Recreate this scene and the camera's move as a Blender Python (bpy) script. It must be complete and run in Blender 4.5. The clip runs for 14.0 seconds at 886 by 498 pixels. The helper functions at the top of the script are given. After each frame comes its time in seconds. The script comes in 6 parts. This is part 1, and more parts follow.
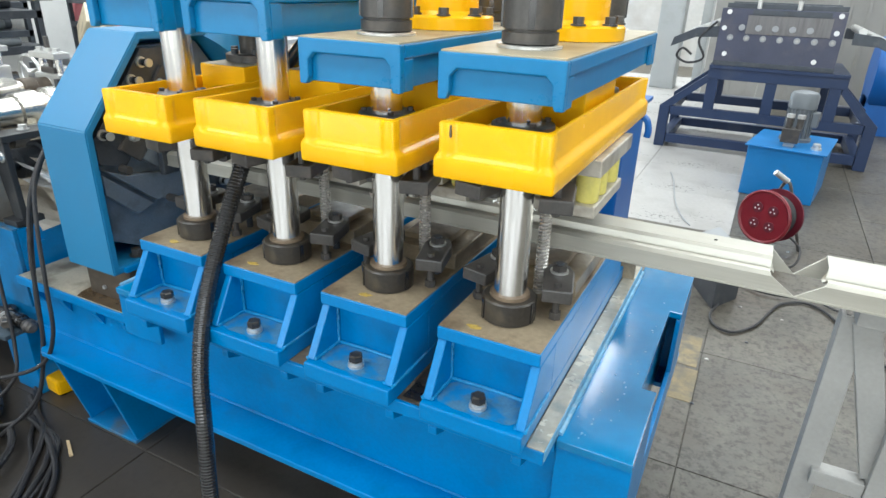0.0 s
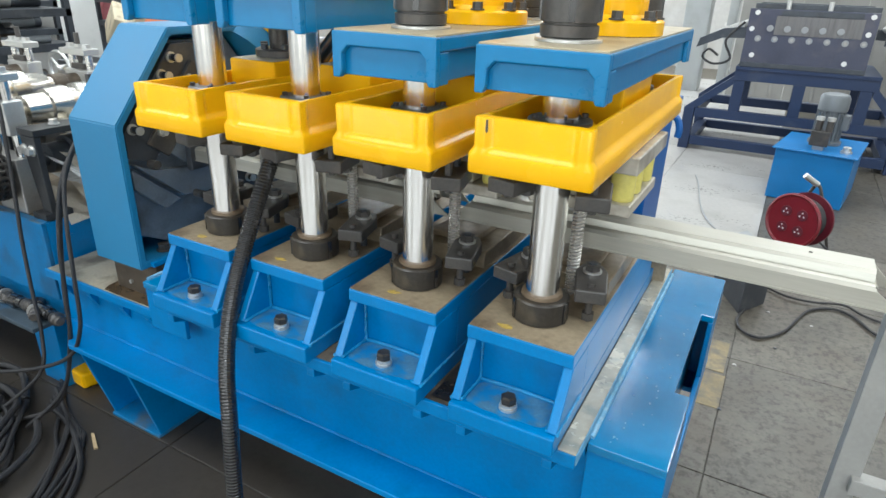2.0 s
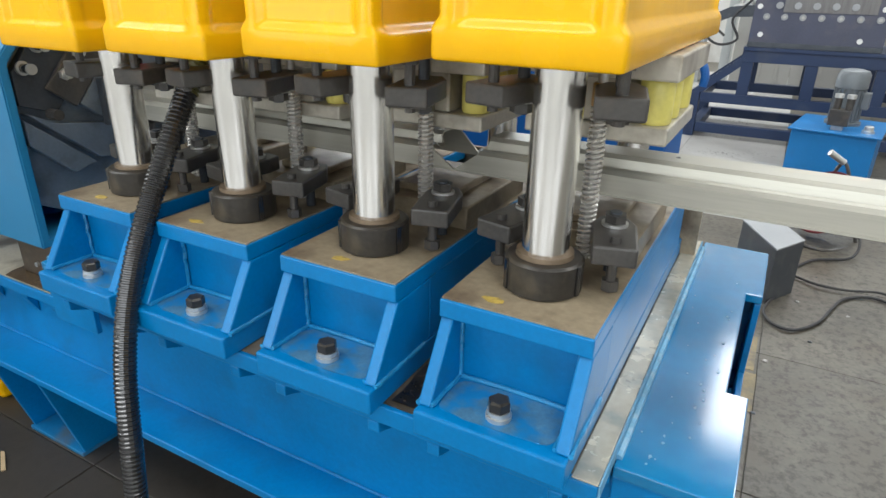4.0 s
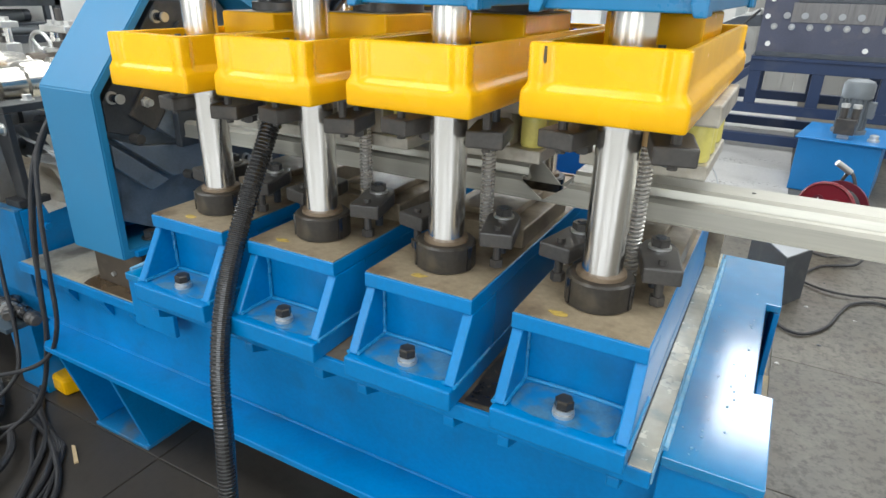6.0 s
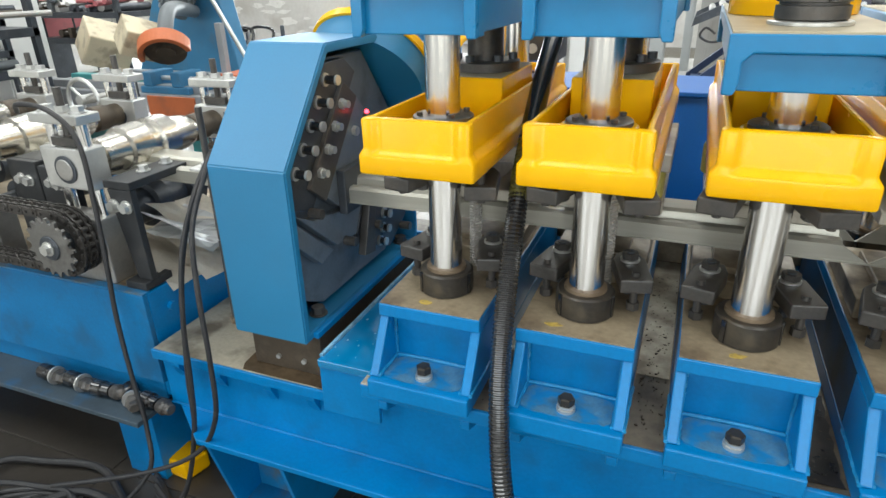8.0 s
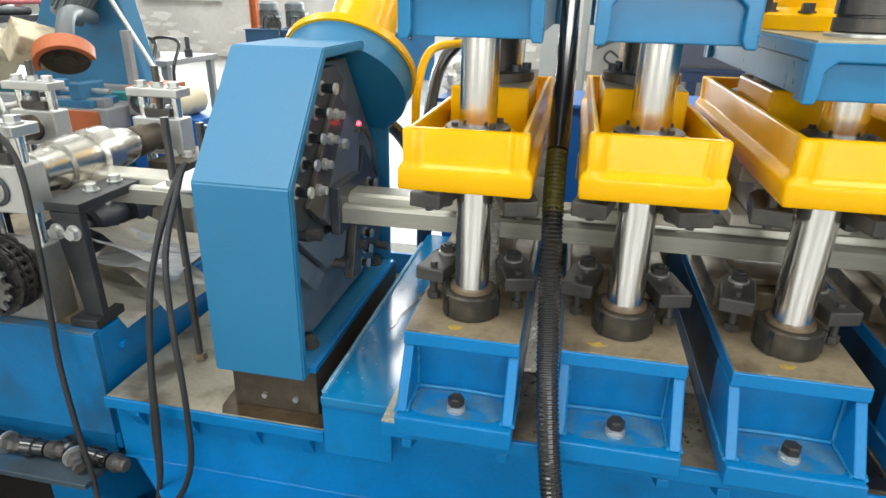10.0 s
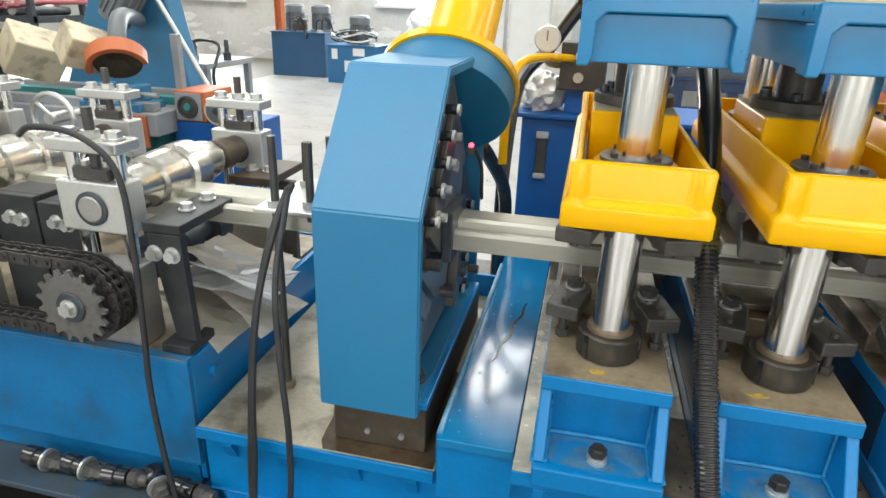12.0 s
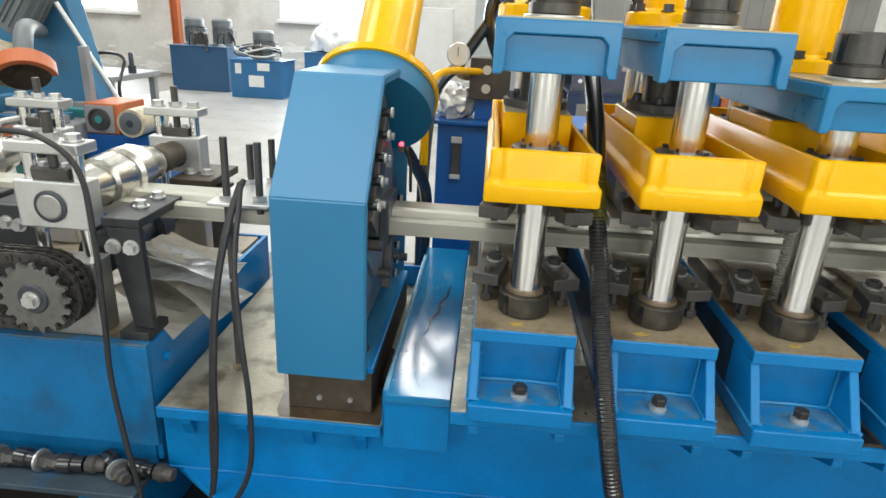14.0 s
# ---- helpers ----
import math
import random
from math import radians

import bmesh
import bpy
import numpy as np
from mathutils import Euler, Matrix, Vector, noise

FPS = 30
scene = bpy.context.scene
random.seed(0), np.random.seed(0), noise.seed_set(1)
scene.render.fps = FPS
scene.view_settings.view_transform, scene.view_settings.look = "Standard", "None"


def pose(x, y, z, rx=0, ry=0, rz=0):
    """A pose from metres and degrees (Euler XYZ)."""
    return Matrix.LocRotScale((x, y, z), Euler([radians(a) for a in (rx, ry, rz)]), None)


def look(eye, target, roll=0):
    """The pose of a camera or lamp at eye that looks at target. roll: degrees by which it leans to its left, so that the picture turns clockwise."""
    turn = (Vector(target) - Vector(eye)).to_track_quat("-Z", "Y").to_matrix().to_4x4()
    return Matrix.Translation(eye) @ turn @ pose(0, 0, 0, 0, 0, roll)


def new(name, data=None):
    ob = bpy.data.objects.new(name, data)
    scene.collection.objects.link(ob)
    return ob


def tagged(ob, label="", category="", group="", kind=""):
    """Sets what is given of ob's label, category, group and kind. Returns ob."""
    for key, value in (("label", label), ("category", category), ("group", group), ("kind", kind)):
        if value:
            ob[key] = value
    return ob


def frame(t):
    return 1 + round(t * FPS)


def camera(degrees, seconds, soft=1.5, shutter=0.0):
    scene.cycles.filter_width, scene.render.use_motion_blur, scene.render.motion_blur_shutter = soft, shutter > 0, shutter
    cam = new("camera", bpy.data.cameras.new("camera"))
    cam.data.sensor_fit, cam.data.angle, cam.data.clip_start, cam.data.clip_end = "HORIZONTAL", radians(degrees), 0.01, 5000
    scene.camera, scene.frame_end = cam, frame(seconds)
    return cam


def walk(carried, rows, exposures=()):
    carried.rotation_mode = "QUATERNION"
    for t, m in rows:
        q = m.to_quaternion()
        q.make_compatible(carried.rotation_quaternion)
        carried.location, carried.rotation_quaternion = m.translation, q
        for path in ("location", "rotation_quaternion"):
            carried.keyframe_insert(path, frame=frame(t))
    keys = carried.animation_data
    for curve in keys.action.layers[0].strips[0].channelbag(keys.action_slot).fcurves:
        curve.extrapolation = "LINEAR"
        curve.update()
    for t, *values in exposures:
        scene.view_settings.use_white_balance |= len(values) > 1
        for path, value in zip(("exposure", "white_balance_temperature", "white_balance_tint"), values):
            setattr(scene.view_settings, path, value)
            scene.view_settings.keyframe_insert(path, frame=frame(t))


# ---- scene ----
cam = camera(71.5, 14.0)

PATH = [
    (0, (-0.027, -0.106, 1.504), (-0.848, 1.534, 0.705), 1.7),
    (0.5, (-0.021, -0.113, 1.508), (-0.861, 1.515, 0.706), 1.6),
    (1, (-0.017, -0.117, 1.509), (-0.873, 1.503, 0.706), 1.6),
    (1.5, (-0.023, -0.12, 1.509), (-0.891, 1.493, 0.705), 1.7),
    (2, (-0.056, -0.106, 1.49), (-0.926, 1.509, 0.693), 1.8),
    (2.5, (-0.124, -0.006, 1.407), (-1.001, 1.618, 0.636), 1.7),
    (3, (-0.167, 0.091, 1.308), (-1.012, 1.732, 0.538), 2.0),
    (3.2, (-0.142, 0.16, 1.279), (-1.019, 1.778, 0.496), 1.0),
    (5.5, (-0.147, 0.093, 1.33), (-0.989, 1.732, 0.553), 1.8),
    (6, (-0.183, 0.012, 1.363), (-1.055, 1.632, 0.58), 1.3),
    (6.5, (-0.258, -0.099, 1.423), (-1.104, 1.533, 0.634), 1.3),
    (7, (-0.457, -0.137, 1.446), (-1.212, 1.536, 0.65), 1.3),
    (7.5, (-0.663, -0.12, 1.485), (-1.399, 1.55, 0.666), 0.4),
    (8, (-0.77, -0.129, 1.486), (-1.458, 1.563, 0.671), -1.3),
    (10.3, (-1.076, -0.122, 1.455), (-1.43, 1.695, 0.698), 1.3),
    (10.5, (-1.117, -0.095, 1.46), (-1.471, 1.722, 0.704), 1.2),
    (11, (-1.187, -0.067, 1.453), (-1.58, 1.746, 0.704), 1.1),
    (11.5, (-1.234, -0.059, 1.459), (-1.652, 1.746, 0.705), 1.2),
    (12, (-1.249, -0.084, 1.473), (-1.649, 1.725, 0.72), 2.0),
    (12.5, (-1.266, -0.175, 1.482), (-1.504, 1.674, 0.757), 2.7),
    (13, (-1.277, -0.25, 1.469), (-1.417, 1.613, 0.754), 3.1),
    (13.5, (-1.276, -0.279, 1.468), (-1.392, 1.587, 0.756), 3.2),
    (14, (-1.269, -0.296, 1.477), (-1.383, 1.576, 0.781), 3.1),
]
walk(cam, [(t, look(eye, target, roll)) for t, eye, target, roll in PATH],
     [(0.0, 0.1, 5950, 6), (0.5, 0.0, 5950, 6), (2.0, -0.06, 5950, 6), (3.0, -0.14, 6150, 8), (5.5, -0.08, 6150, 8), (6.5, 0.03, 6000, 7), (8.0, -0.1, 6200, 6), (11.0, -0.08, 6400, 6), (14.0, -0.26, 6400, 6)])

# ---- world and light ----
FLOOR = 0.12
world = bpy.data.worlds.new("sky")
scene.world = world
world.use_nodes = True
_n = world.node_tree.nodes
_sky = _n.new("ShaderNodeTexSky")
_sky.sky_type = "NISHITA"
_sky.sun_disc = False
_sky.sun_elevation = radians(48)
_sky.sun_rotation = radians(150)
world.node_tree.links.new(_sky.outputs[0], _n["Background"].inputs[0])
_n["Background"].inputs[1].default_value = 0.12


def area(name, m, w, h, power, color=(1, 1, 1)):
    d = bpy.data.lights.new(name, "AREA")
    d.shape, d.size, d.size_y, d.energy, d.color = "RECTANGLE", w, h, power, color
    ob = new(name, d)
    ob.matrix_world = m
    return ob


# skylight strips in the roof, and the windows of the back wall
ROOF = 6.2
SKYLIGHTS = [(-5.5, 3.5), (-0.5, 3.5), (4.5, 3.5), (-7.6, -1.6), (-3.0, -1.6), (2.5, -1.6), (-7.9, 10.0), (-3.2, 10.0), (1.5, 10.0), (6.2, 10.0)]
SKY_W = 3.3


def sky_h(y):
    """The rear row of skylights is the longest."""
    return 3.0 if y > 8 else 1.9


for i, (x, y) in enumerate(SKYLIGHTS):
    area("skylight_light", pose(x, y, ROOF + 0.05), SKY_W, sky_h(y), 97 * sky_h(y), (1.0, 0.98, 0.93))
WALL_Y = 13.0
WINDOWS = [-14.5, -9.65, -4.8]
WIN_W, WIN_Z0, WIN_Z1 = 1.8, 1.32, 3.4
for x in WINDOWS:
    area("window_light", pose(x, WALL_Y + 0.22, (WIN_Z0 + WIN_Z1) / 2, -90), WIN_W, WIN_Z1 - WIN_Z0, 380, (0.95, 0.98, 1.0))
# large windows high in the wall behind the camera
DOORS = [-5.5, 0.5, 5.5]
DOOR_W, DOOR_Z0, DOOR_Z1 = 3.4, 1.3, 4.4
for x in DOORS:
    area("front_window_light", pose(x, -5.3, (DOOR_Z0 + DOOR_Z1) / 2, 90), DOOR_W, DOOR_Z1 - DOOR_Z0, 135, (1.0, 0.98, 0.93))


# ---- materials ----
def mat(name, color, rough=0.5, metal=0.0, vary=0.15, scale=6.0, dirt=None, dirt_amount=0.0, bump=0.05, fine=160.0, coat=0.0, stretch=(1, 1, 1), spec=0.5):
    """Two scales of variation in colour, a roughness that wanders, fine relief, and dirt in patches."""
    m = bpy.data.materials.new(name)
    m.use_nodes = True
    nt = m.node_tree
    N, L = nt.nodes, nt.links
    b = N["Principled BSDF"]
    tc = N.new("ShaderNodeTexCoord")
    mp = N.new("ShaderNodeMapping")
    mp.inputs["Scale"].default_value = stretch
    L.new(tc.outputs["Object"], mp.inputs[0])

    def noise_tex(sc, detail=5.0):
        n = N.new("ShaderNodeTexNoise")
        n.inputs["Scale"].default_value = sc
        n.inputs["Detail"].default_value = detail
        L.new(mp.outputs[0], n.inputs["Vector"])
        return n

    big, small = noise_tex(scale), noise_tex(fine, 3.0)
    add = N.new("ShaderNodeMix")
    add.data_type = "FLOAT"
    add.inputs[0].default_value = 0.35
    L.new(big.outputs[0], add.inputs[2])
    L.new(small.outputs[0], add.inputs[3])
    ramp = N.new("ShaderNodeValToRGB")
    ramp.color_ramp.elements[0].position, ramp.color_ramp.elements[1].position = 0.3, 0.7
    lo = [max(0.0, c * (1 - vary)) for c in color]
    hi = [min(1.0, c * (1 + vary)) for c in color]
    ramp.color_ramp.elements[0].color, ramp.color_ramp.elements[1].color = (*lo, 1), (*hi, 1)
    L.new(add.outputs[0], ramp.inputs[0])
    out = ramp.outputs[0]
    if dirt:
        dn = noise_tex(scale * 1.7, 8.0)
        dr = N.new("ShaderNodeValToRGB")
        dr.color_ramp.elements[0].position = 0.62 - 0.25 * dirt_amount
        dr.color_ramp.elements[1].position = 0.72 - 0.1 * dirt_amount
        dr.color_ramp.elements[0].color = (0, 0, 0, 1)
        dr.color_ramp.elements[1].color = (min(1, dirt_amount * 1.4), ) * 3 + (1,)
        L.new(dn.outputs[0], dr.inputs[0])
        mx = N.new("ShaderNodeMix")
        mx.data_type = "RGBA"
        L.new(dr.outputs[0], mx.inputs[0])
        L.new(out, mx.inputs[6])
        mx.inputs[7].default_value = (*dirt, 1)
        out = mx.outputs[2]
    L.new(out, b.inputs["Base Color"])
    rr = N.new("ShaderNodeMapRange")
    rr.inputs[3].default_value, rr.inputs[4].default_value = max(0.02, rough - 0.12), min(1.0, rough + 0.12)
    L.new(add.outputs[0], rr.inputs[0])
    L.new(rr.outputs[0], b.inputs["Roughness"])
    b.inputs["Metallic"].default_value = metal
    b.inputs["Coat Weight"].default_value = coat
    b.inputs["Coat Roughness"].default_value = 0.12
    b.inputs["Specular IOR Level"].default_value = spec
    if bump:
        bp = N.new("ShaderNodeBump")
        bp.inputs["Strength"].default_value = bump
        bp.inputs["Distance"].default_value = 0.004
        L.new(add.outputs[0], bp.inputs["Height"])
        L.new(bp.outputs[0], b.inputs["Normal"])
    return m


BLUE = mat("blue_paint", (0.004, 0.178, 0.455), 0.34, 0, 0.16, 7, (0.012, 0.12, 0.27), 0.28, 0.06, 130, coat=0.1, spec=0.4)
SCUFF = mat("scuffed_paint", (0.13, 0.33, 0.5), 0.5, 0, 0.3, 30, (0.3, 0.45, 0.55), 0.5, 0.05)
BLUE_DULL = mat("blue_paint_dull", (0.01, 0.19, 0.42), 0.3, 0, 0.1, 5, (0.03, 0.21, 0.4), 0.2, 0.16, 60, coat=0.25)
BLUE_DIRTY = mat("dusty_blue_paint", (0.01, 0.165, 0.38), 0.42, 0, 0.2, 9, (0.09, 0.125, 0.15), 0.62, 0.06, 120)
BLUE_TANK = mat("tank_blue_paint", (0.008, 0.1, 0.36), 0.38, 0, 0.12, 3, (0.03, 0.09, 0.2), 0.15, 0.04, 120)
BLUE_GLOSS = mat("oiled_blue_paint", (0.004, 0.185, 0.42), 0.14, 0, 0.16, 5, (0.04, 0.17, 0.31), 0.35, 0.07, 34, coat=1.0, spec=0.7)
WELD_BLUE = mat("weld_paint", (0.02, 0.225, 0.47), 0.3, 0, 0.25, 30, (0.1, 0.3, 0.48), 0.3, 0.2, 90)
NAVY = mat("navy_paint", (0.012, 0.027, 0.075), 0.42, 0, 0.15, 3, (0.08, 0.09, 0.12), 0.2, 0.04, 120)
YELLOW = mat("yellow_paint", (0.87, 0.465, 0.0), 0.26, 0, 0.05, 3, (0.8, 0.42, 0.002), 0.15, 0.06, 22, coat=0.12, spec=0.22)
CHROME = mat("ground_steel", (0.88, 0.87, 0.85), 0.2, 1.0, 0.03, 2, (0.74, 0.7, 0.64), 0.04, 0.003, 25, stretch=(2, 2, 0.2))
STEEL = mat("bare_steel", (0.46, 0.45, 0.43), 0.4, 0.85, 0.15, 8, (0.22, 0.18, 0.14), 0.25, 0.05, 140)
ALU = mat("machined_steel", (0.62, 0.62, 0.6), 0.33, 0.75, 0.1, 8, (0.4, 0.39, 0.36), 0.15, 0.04, 140)
GALV = mat("galvanised_strip", (0.47, 0.455, 0.395), 0.38, 0.6, 0.12, 4, (0.36, 0.335, 0.27), 0.35, 0.02, 90, stretch=(0.15, 3, 3))
OILY = mat("oily_plate", (0.3, 0.245, 0.165), 0.36, 0.15, 0.35, 9, (0.1, 0.07, 0.045), 0.6, 0.1, 110)
TAN = mat("bare_top_plate", (0.4, 0.35, 0.24), 0.45, 0.3, 0.15, 6, (0.22, 0.17, 0.1), 0.35, 0.05, 140)
DIRTY = mat("dirty_plate", (0.44, 0.4, 0.31), 0.36, 0.4, 0.25, 6, (0.09, 0.065, 0.04), 0.6, 0.08, 120)
DIESTEEL = mat("ground_die_steel", (0.5, 0.47, 0.4), 0.4, 0.3, 0.2, 8, (0.2, 0.165, 0.12), 0.5, 0.05, 120)
BLACK = mat("black_oxide", (0.066, 0.062, 0.058), 0.36, 0.2, 0.35, 12, (0.12, 0.1, 0.08), 0.35, 0.08, 160)
DARK = mat("dark_steel", (0.06, 0.068, 0.08), 0.38, 0.4, 0.25, 10, (0.11, 0.115, 0.12), 0.35, 0.06, 160)
RUBBER = mat("black_rubber", (0.014, 0.014, 0.015), 0.2, 0, 0.2, 14, (0.035, 0.033, 0.031), 0.2, 0.04, 200, spec=0.8, coat=0.4)
CABLE = mat("cable_sheath", (0.022, 0.022, 0.024), 0.55, 0, 0.25, 10, (0.06, 0.055, 0.05), 0.3, 0.04, 200)
CHAIN = mat("greasy_chain", (0.075, 0.07, 0.066), 0.38, 0.6, 0.3, 20, (0.09, 0.075, 0.06), 0.3, 0.08, 200)
SPROCKET = mat("worn_sprocket_steel", (0.2, 0.195, 0.185), 0.45, 0.7, 0.2, 14, (0.06, 0.05, 0.045), 0.35, 0.06, 160)
ROLLER = mat("polished_roller", (0.6, 0.575, 0.52), 0.26, 1.0, 0.08, 6, (0.42, 0.39, 0.33), 0.15, 0.03, 90)
RUSTY = mat("stained_ring", (0.2, 0.15, 0.1), 0.5, 0.5, 0.2, 14, (0.1, 0.07, 0.05), 0.3, 0.05)
OLIVE = mat("olive_sleeve", (0.1, 0.09, 0.015), 0.4, 0, 0.2, 14, (0.03, 0.03, 0.02), 0.3, 0.05)
GRIME = mat("grimy_block", (0.07, 0.054, 0.038), 0.5, 0.2, 0.35, 12, (0.15, 0.12, 0.085), 0.3, 0.1)
BRASS = mat("brass", (0.62, 0.42, 0.2), 0.36, 0.7, 0.12, 12, (0.36, 0.23, 0.11), 0.2, 0.04)
URETHANE = mat("yellow_urethane", (0.72, 0.64, 0.17), 0.35, 0, 0.12, 10, (0.5, 0.43, 0.14), 0.15, 0.03)
MARK = mat("yellow_mark", (0.46, 0.33, 0.07), 0.5, 0, 0.3, 60, (0.2, 0.15, 0.08), 0.6, 0.05)
WHITE = mat("white_paint", (0.72, 0.72, 0.7), 0.4, 0, 0.06, 6, (0.5, 0.5, 0.47), 0.1, 0.03)
GREY = mat("grey_paint", (0.3, 0.31, 0.32), 0.45, 0, 0.12, 6, (0.15, 0.15, 0.15), 0.2, 0.04)
MOTOR_GREY = mat("motor_grey", (0.14, 0.155, 0.165), 0.45, 0, 0.1, 8, (0.08, 0.08, 0.08), 0.2, 0.04)
RED = mat("red_plastic", (0.17, 0.008, 0.016), 0.35, 0, 0.12, 10, (0.14, 0.02, 0.02), 0.15, 0.03)
ORANGE = mat("orange_paint", (0.48, 0.13, 0.045), 0.45, 0, 0.15, 6, (0.24, 0.1, 0.06), 0.4, 0.04)
CREAM = mat("cream_paint", (0.6, 0.52, 0.36), 0.45, 0, 0.12, 7, (0.22, 0.17, 0.11), 0.5, 0.05)
TEAL = mat("teal_paint", (0.05, 0.26, 0.26), 0.45, 0, 0.12, 6, (0.1, 0.14, 0.13), 0.2, 0.04)
PINK = mat("faded_red_paint", (0.42, 0.12, 0.13), 0.5, 0, 0.15, 6, (0.2, 0.1, 0.1), 0.25, 0.04)
PAPER = mat("oiled_paper", (0.72, 0.67, 0.58), 0.55, 0, 0.12, 9, (0.5, 0.42, 0.31), 0.3, 0.08)
PLASTIC_WRAP = mat("clear_wrap", (0.76, 0.77, 0.77), 0.22, 0, 0.12, 12, (0.55, 0.56, 0.56), 0.3, 0.35, 40, coat=0.5)
WOOD = mat("offcut_wood", (0.5, 0.38, 0.22), 0.6, 0, 0.15, 12, (0.3, 0.2, 0.1), 0.2, 0.06)
TAPE = mat("worn_yellow_line", (0.22, 0.175, 0.09), 0.6, 0, 0.3, 12, (0.12, 0.105, 0.08), 0.75, 0.05)
COLLAR = mat("oiled_black_collar", (0.042, 0.038, 0.033), 0.34, 0.3, 0.3, 14, (0.12, 0.1, 0.07), 0.35, 0.08, 160)
SPRING = mat("spring_wire", (0.72, 0.7, 0.66), 0.26, 0.6, 0.12, 12, (0.45, 0.41, 0.35), 0.2, 0.03)
STRIP_DIRT = mat("wiped_oily_strip", (0.5, 0.47, 0.38), 0.26, 0.3, 0.25, 11, (0.2, 0.24, 0.24), 0.45, 0.1, 70, coat=0.4)
DUST = mat("grey_dust", (0.06, 0.17, 0.29), 0.5, 0, 0.35, 22, (0.006, 0.17, 0.42), 0.75, 0.08, 200)
DUSTY_LEDGE = mat("greasy_dusty_ledge", (0.045, 0.066, 0.085), 0.5, 0, 0.35, 8, (0.012, 0.1, 0.23), 0.35, 0.1, 90)
PALE_GREY = mat("pale_grey_enamel", (0.4, 0.42, 0.42), 0.4, 0, 0.08, 3, (0.3, 0.3, 0.28), 0.2, 0.03)
# darker copy of the blue: shade put into the colour, plus grime
SHADED_FRONT_BLUE = mat("shaded_front_blue_paint", (0.005, 0.15, 0.37), 0.42, 0, 0.2, 6, (0.02, 0.08, 0.16), 0.4, 0.06, 120)
BRACKET_BLACK = mat("flame_cut_black", (0.03, 0.032, 0.035), 0.45, 0.2, 0.3, 9, (0.07, 0.065, 0.06), 0.25, 0.08, 140)
WALL_TONE_GREY = mat("wall_tone_grey", (0.3, 0.295, 0.275), 0.5, 0, 0.12, 1.5, (0.22, 0.21, 0.19), 0.4, 0.05)
# near black, for the shade and the oil in one press gap
GAP_SHADE_OIL = mat("gap_shade_oil", (0.014, 0.012, 0.01), 0.3, 0, 0.4, 9, (0.06, 0.05, 0.038), 0.3, 0.05, 70)
BED_OIL = mat("oil_soaked_plate", (0.17, 0.14, 0.1), 0.42, 0.0, 0.4, 6, (0.025, 0.02, 0.016), 0.62, 0.1, 90, spec=0.35)
OIL = mat("spilt_oil", (0.075, 0.052, 0.03), 0.18, 0, 0.4, 9, (0.025, 0.018, 0.012), 0.5, 0.04, 60)
# blue darkened for the shade between the presses, with grime in patches
SHADED_GRIMY_BLUE = mat("shade_and_grime_blue_paint", (0.008, 0.05, 0.11), 0.4, 0, 0.3, 7, (0.018, 0.018, 0.018), 0.75, 0.08, 120)
FLAKE = mat("flaked_lime", (0.74, 0.73, 0.7), 0.85, 0, 0.1, 9, (0.5, 0.48, 0.44), 0.3, 0.2, 30)
WALL_PAINT = mat("wall_plaster", (0.6, 0.59, 0.56), 0.8, 0, 0.14, 0.8, (0.42, 0.39, 0.35), 0.5, 0.2, 14)
CEIL = mat("roof_sheet", (0.5, 0.5, 0.5), 0.6, 0, 0.05, 1, None, 0, 0.03)


def glow(name, color, power):
    m = bpy.data.materials.new(name)
    m.use_nodes = True
    b = m.node_tree.nodes["Principled BSDF"]
    b.inputs["Base Color"].default_value = (*color, 1)
    b.inputs["Emission Color"].default_value = (*color, 1)
    b.inputs["Emission Strength"].default_value = power
    return m


LED = glow("red_led", (1.0, 0.03, 0.05), 12)
GLASS = bpy.data.materials.new("window_glass")
GLASS.use_nodes = True
_g = GLASS.node_tree.nodes["Principled BSDF"]
_g.inputs["Transmission Weight"].default_value = 1.0
_g.inputs["Roughness"].default_value = 0.05
_g.inputs["IOR"].default_value = 1.1


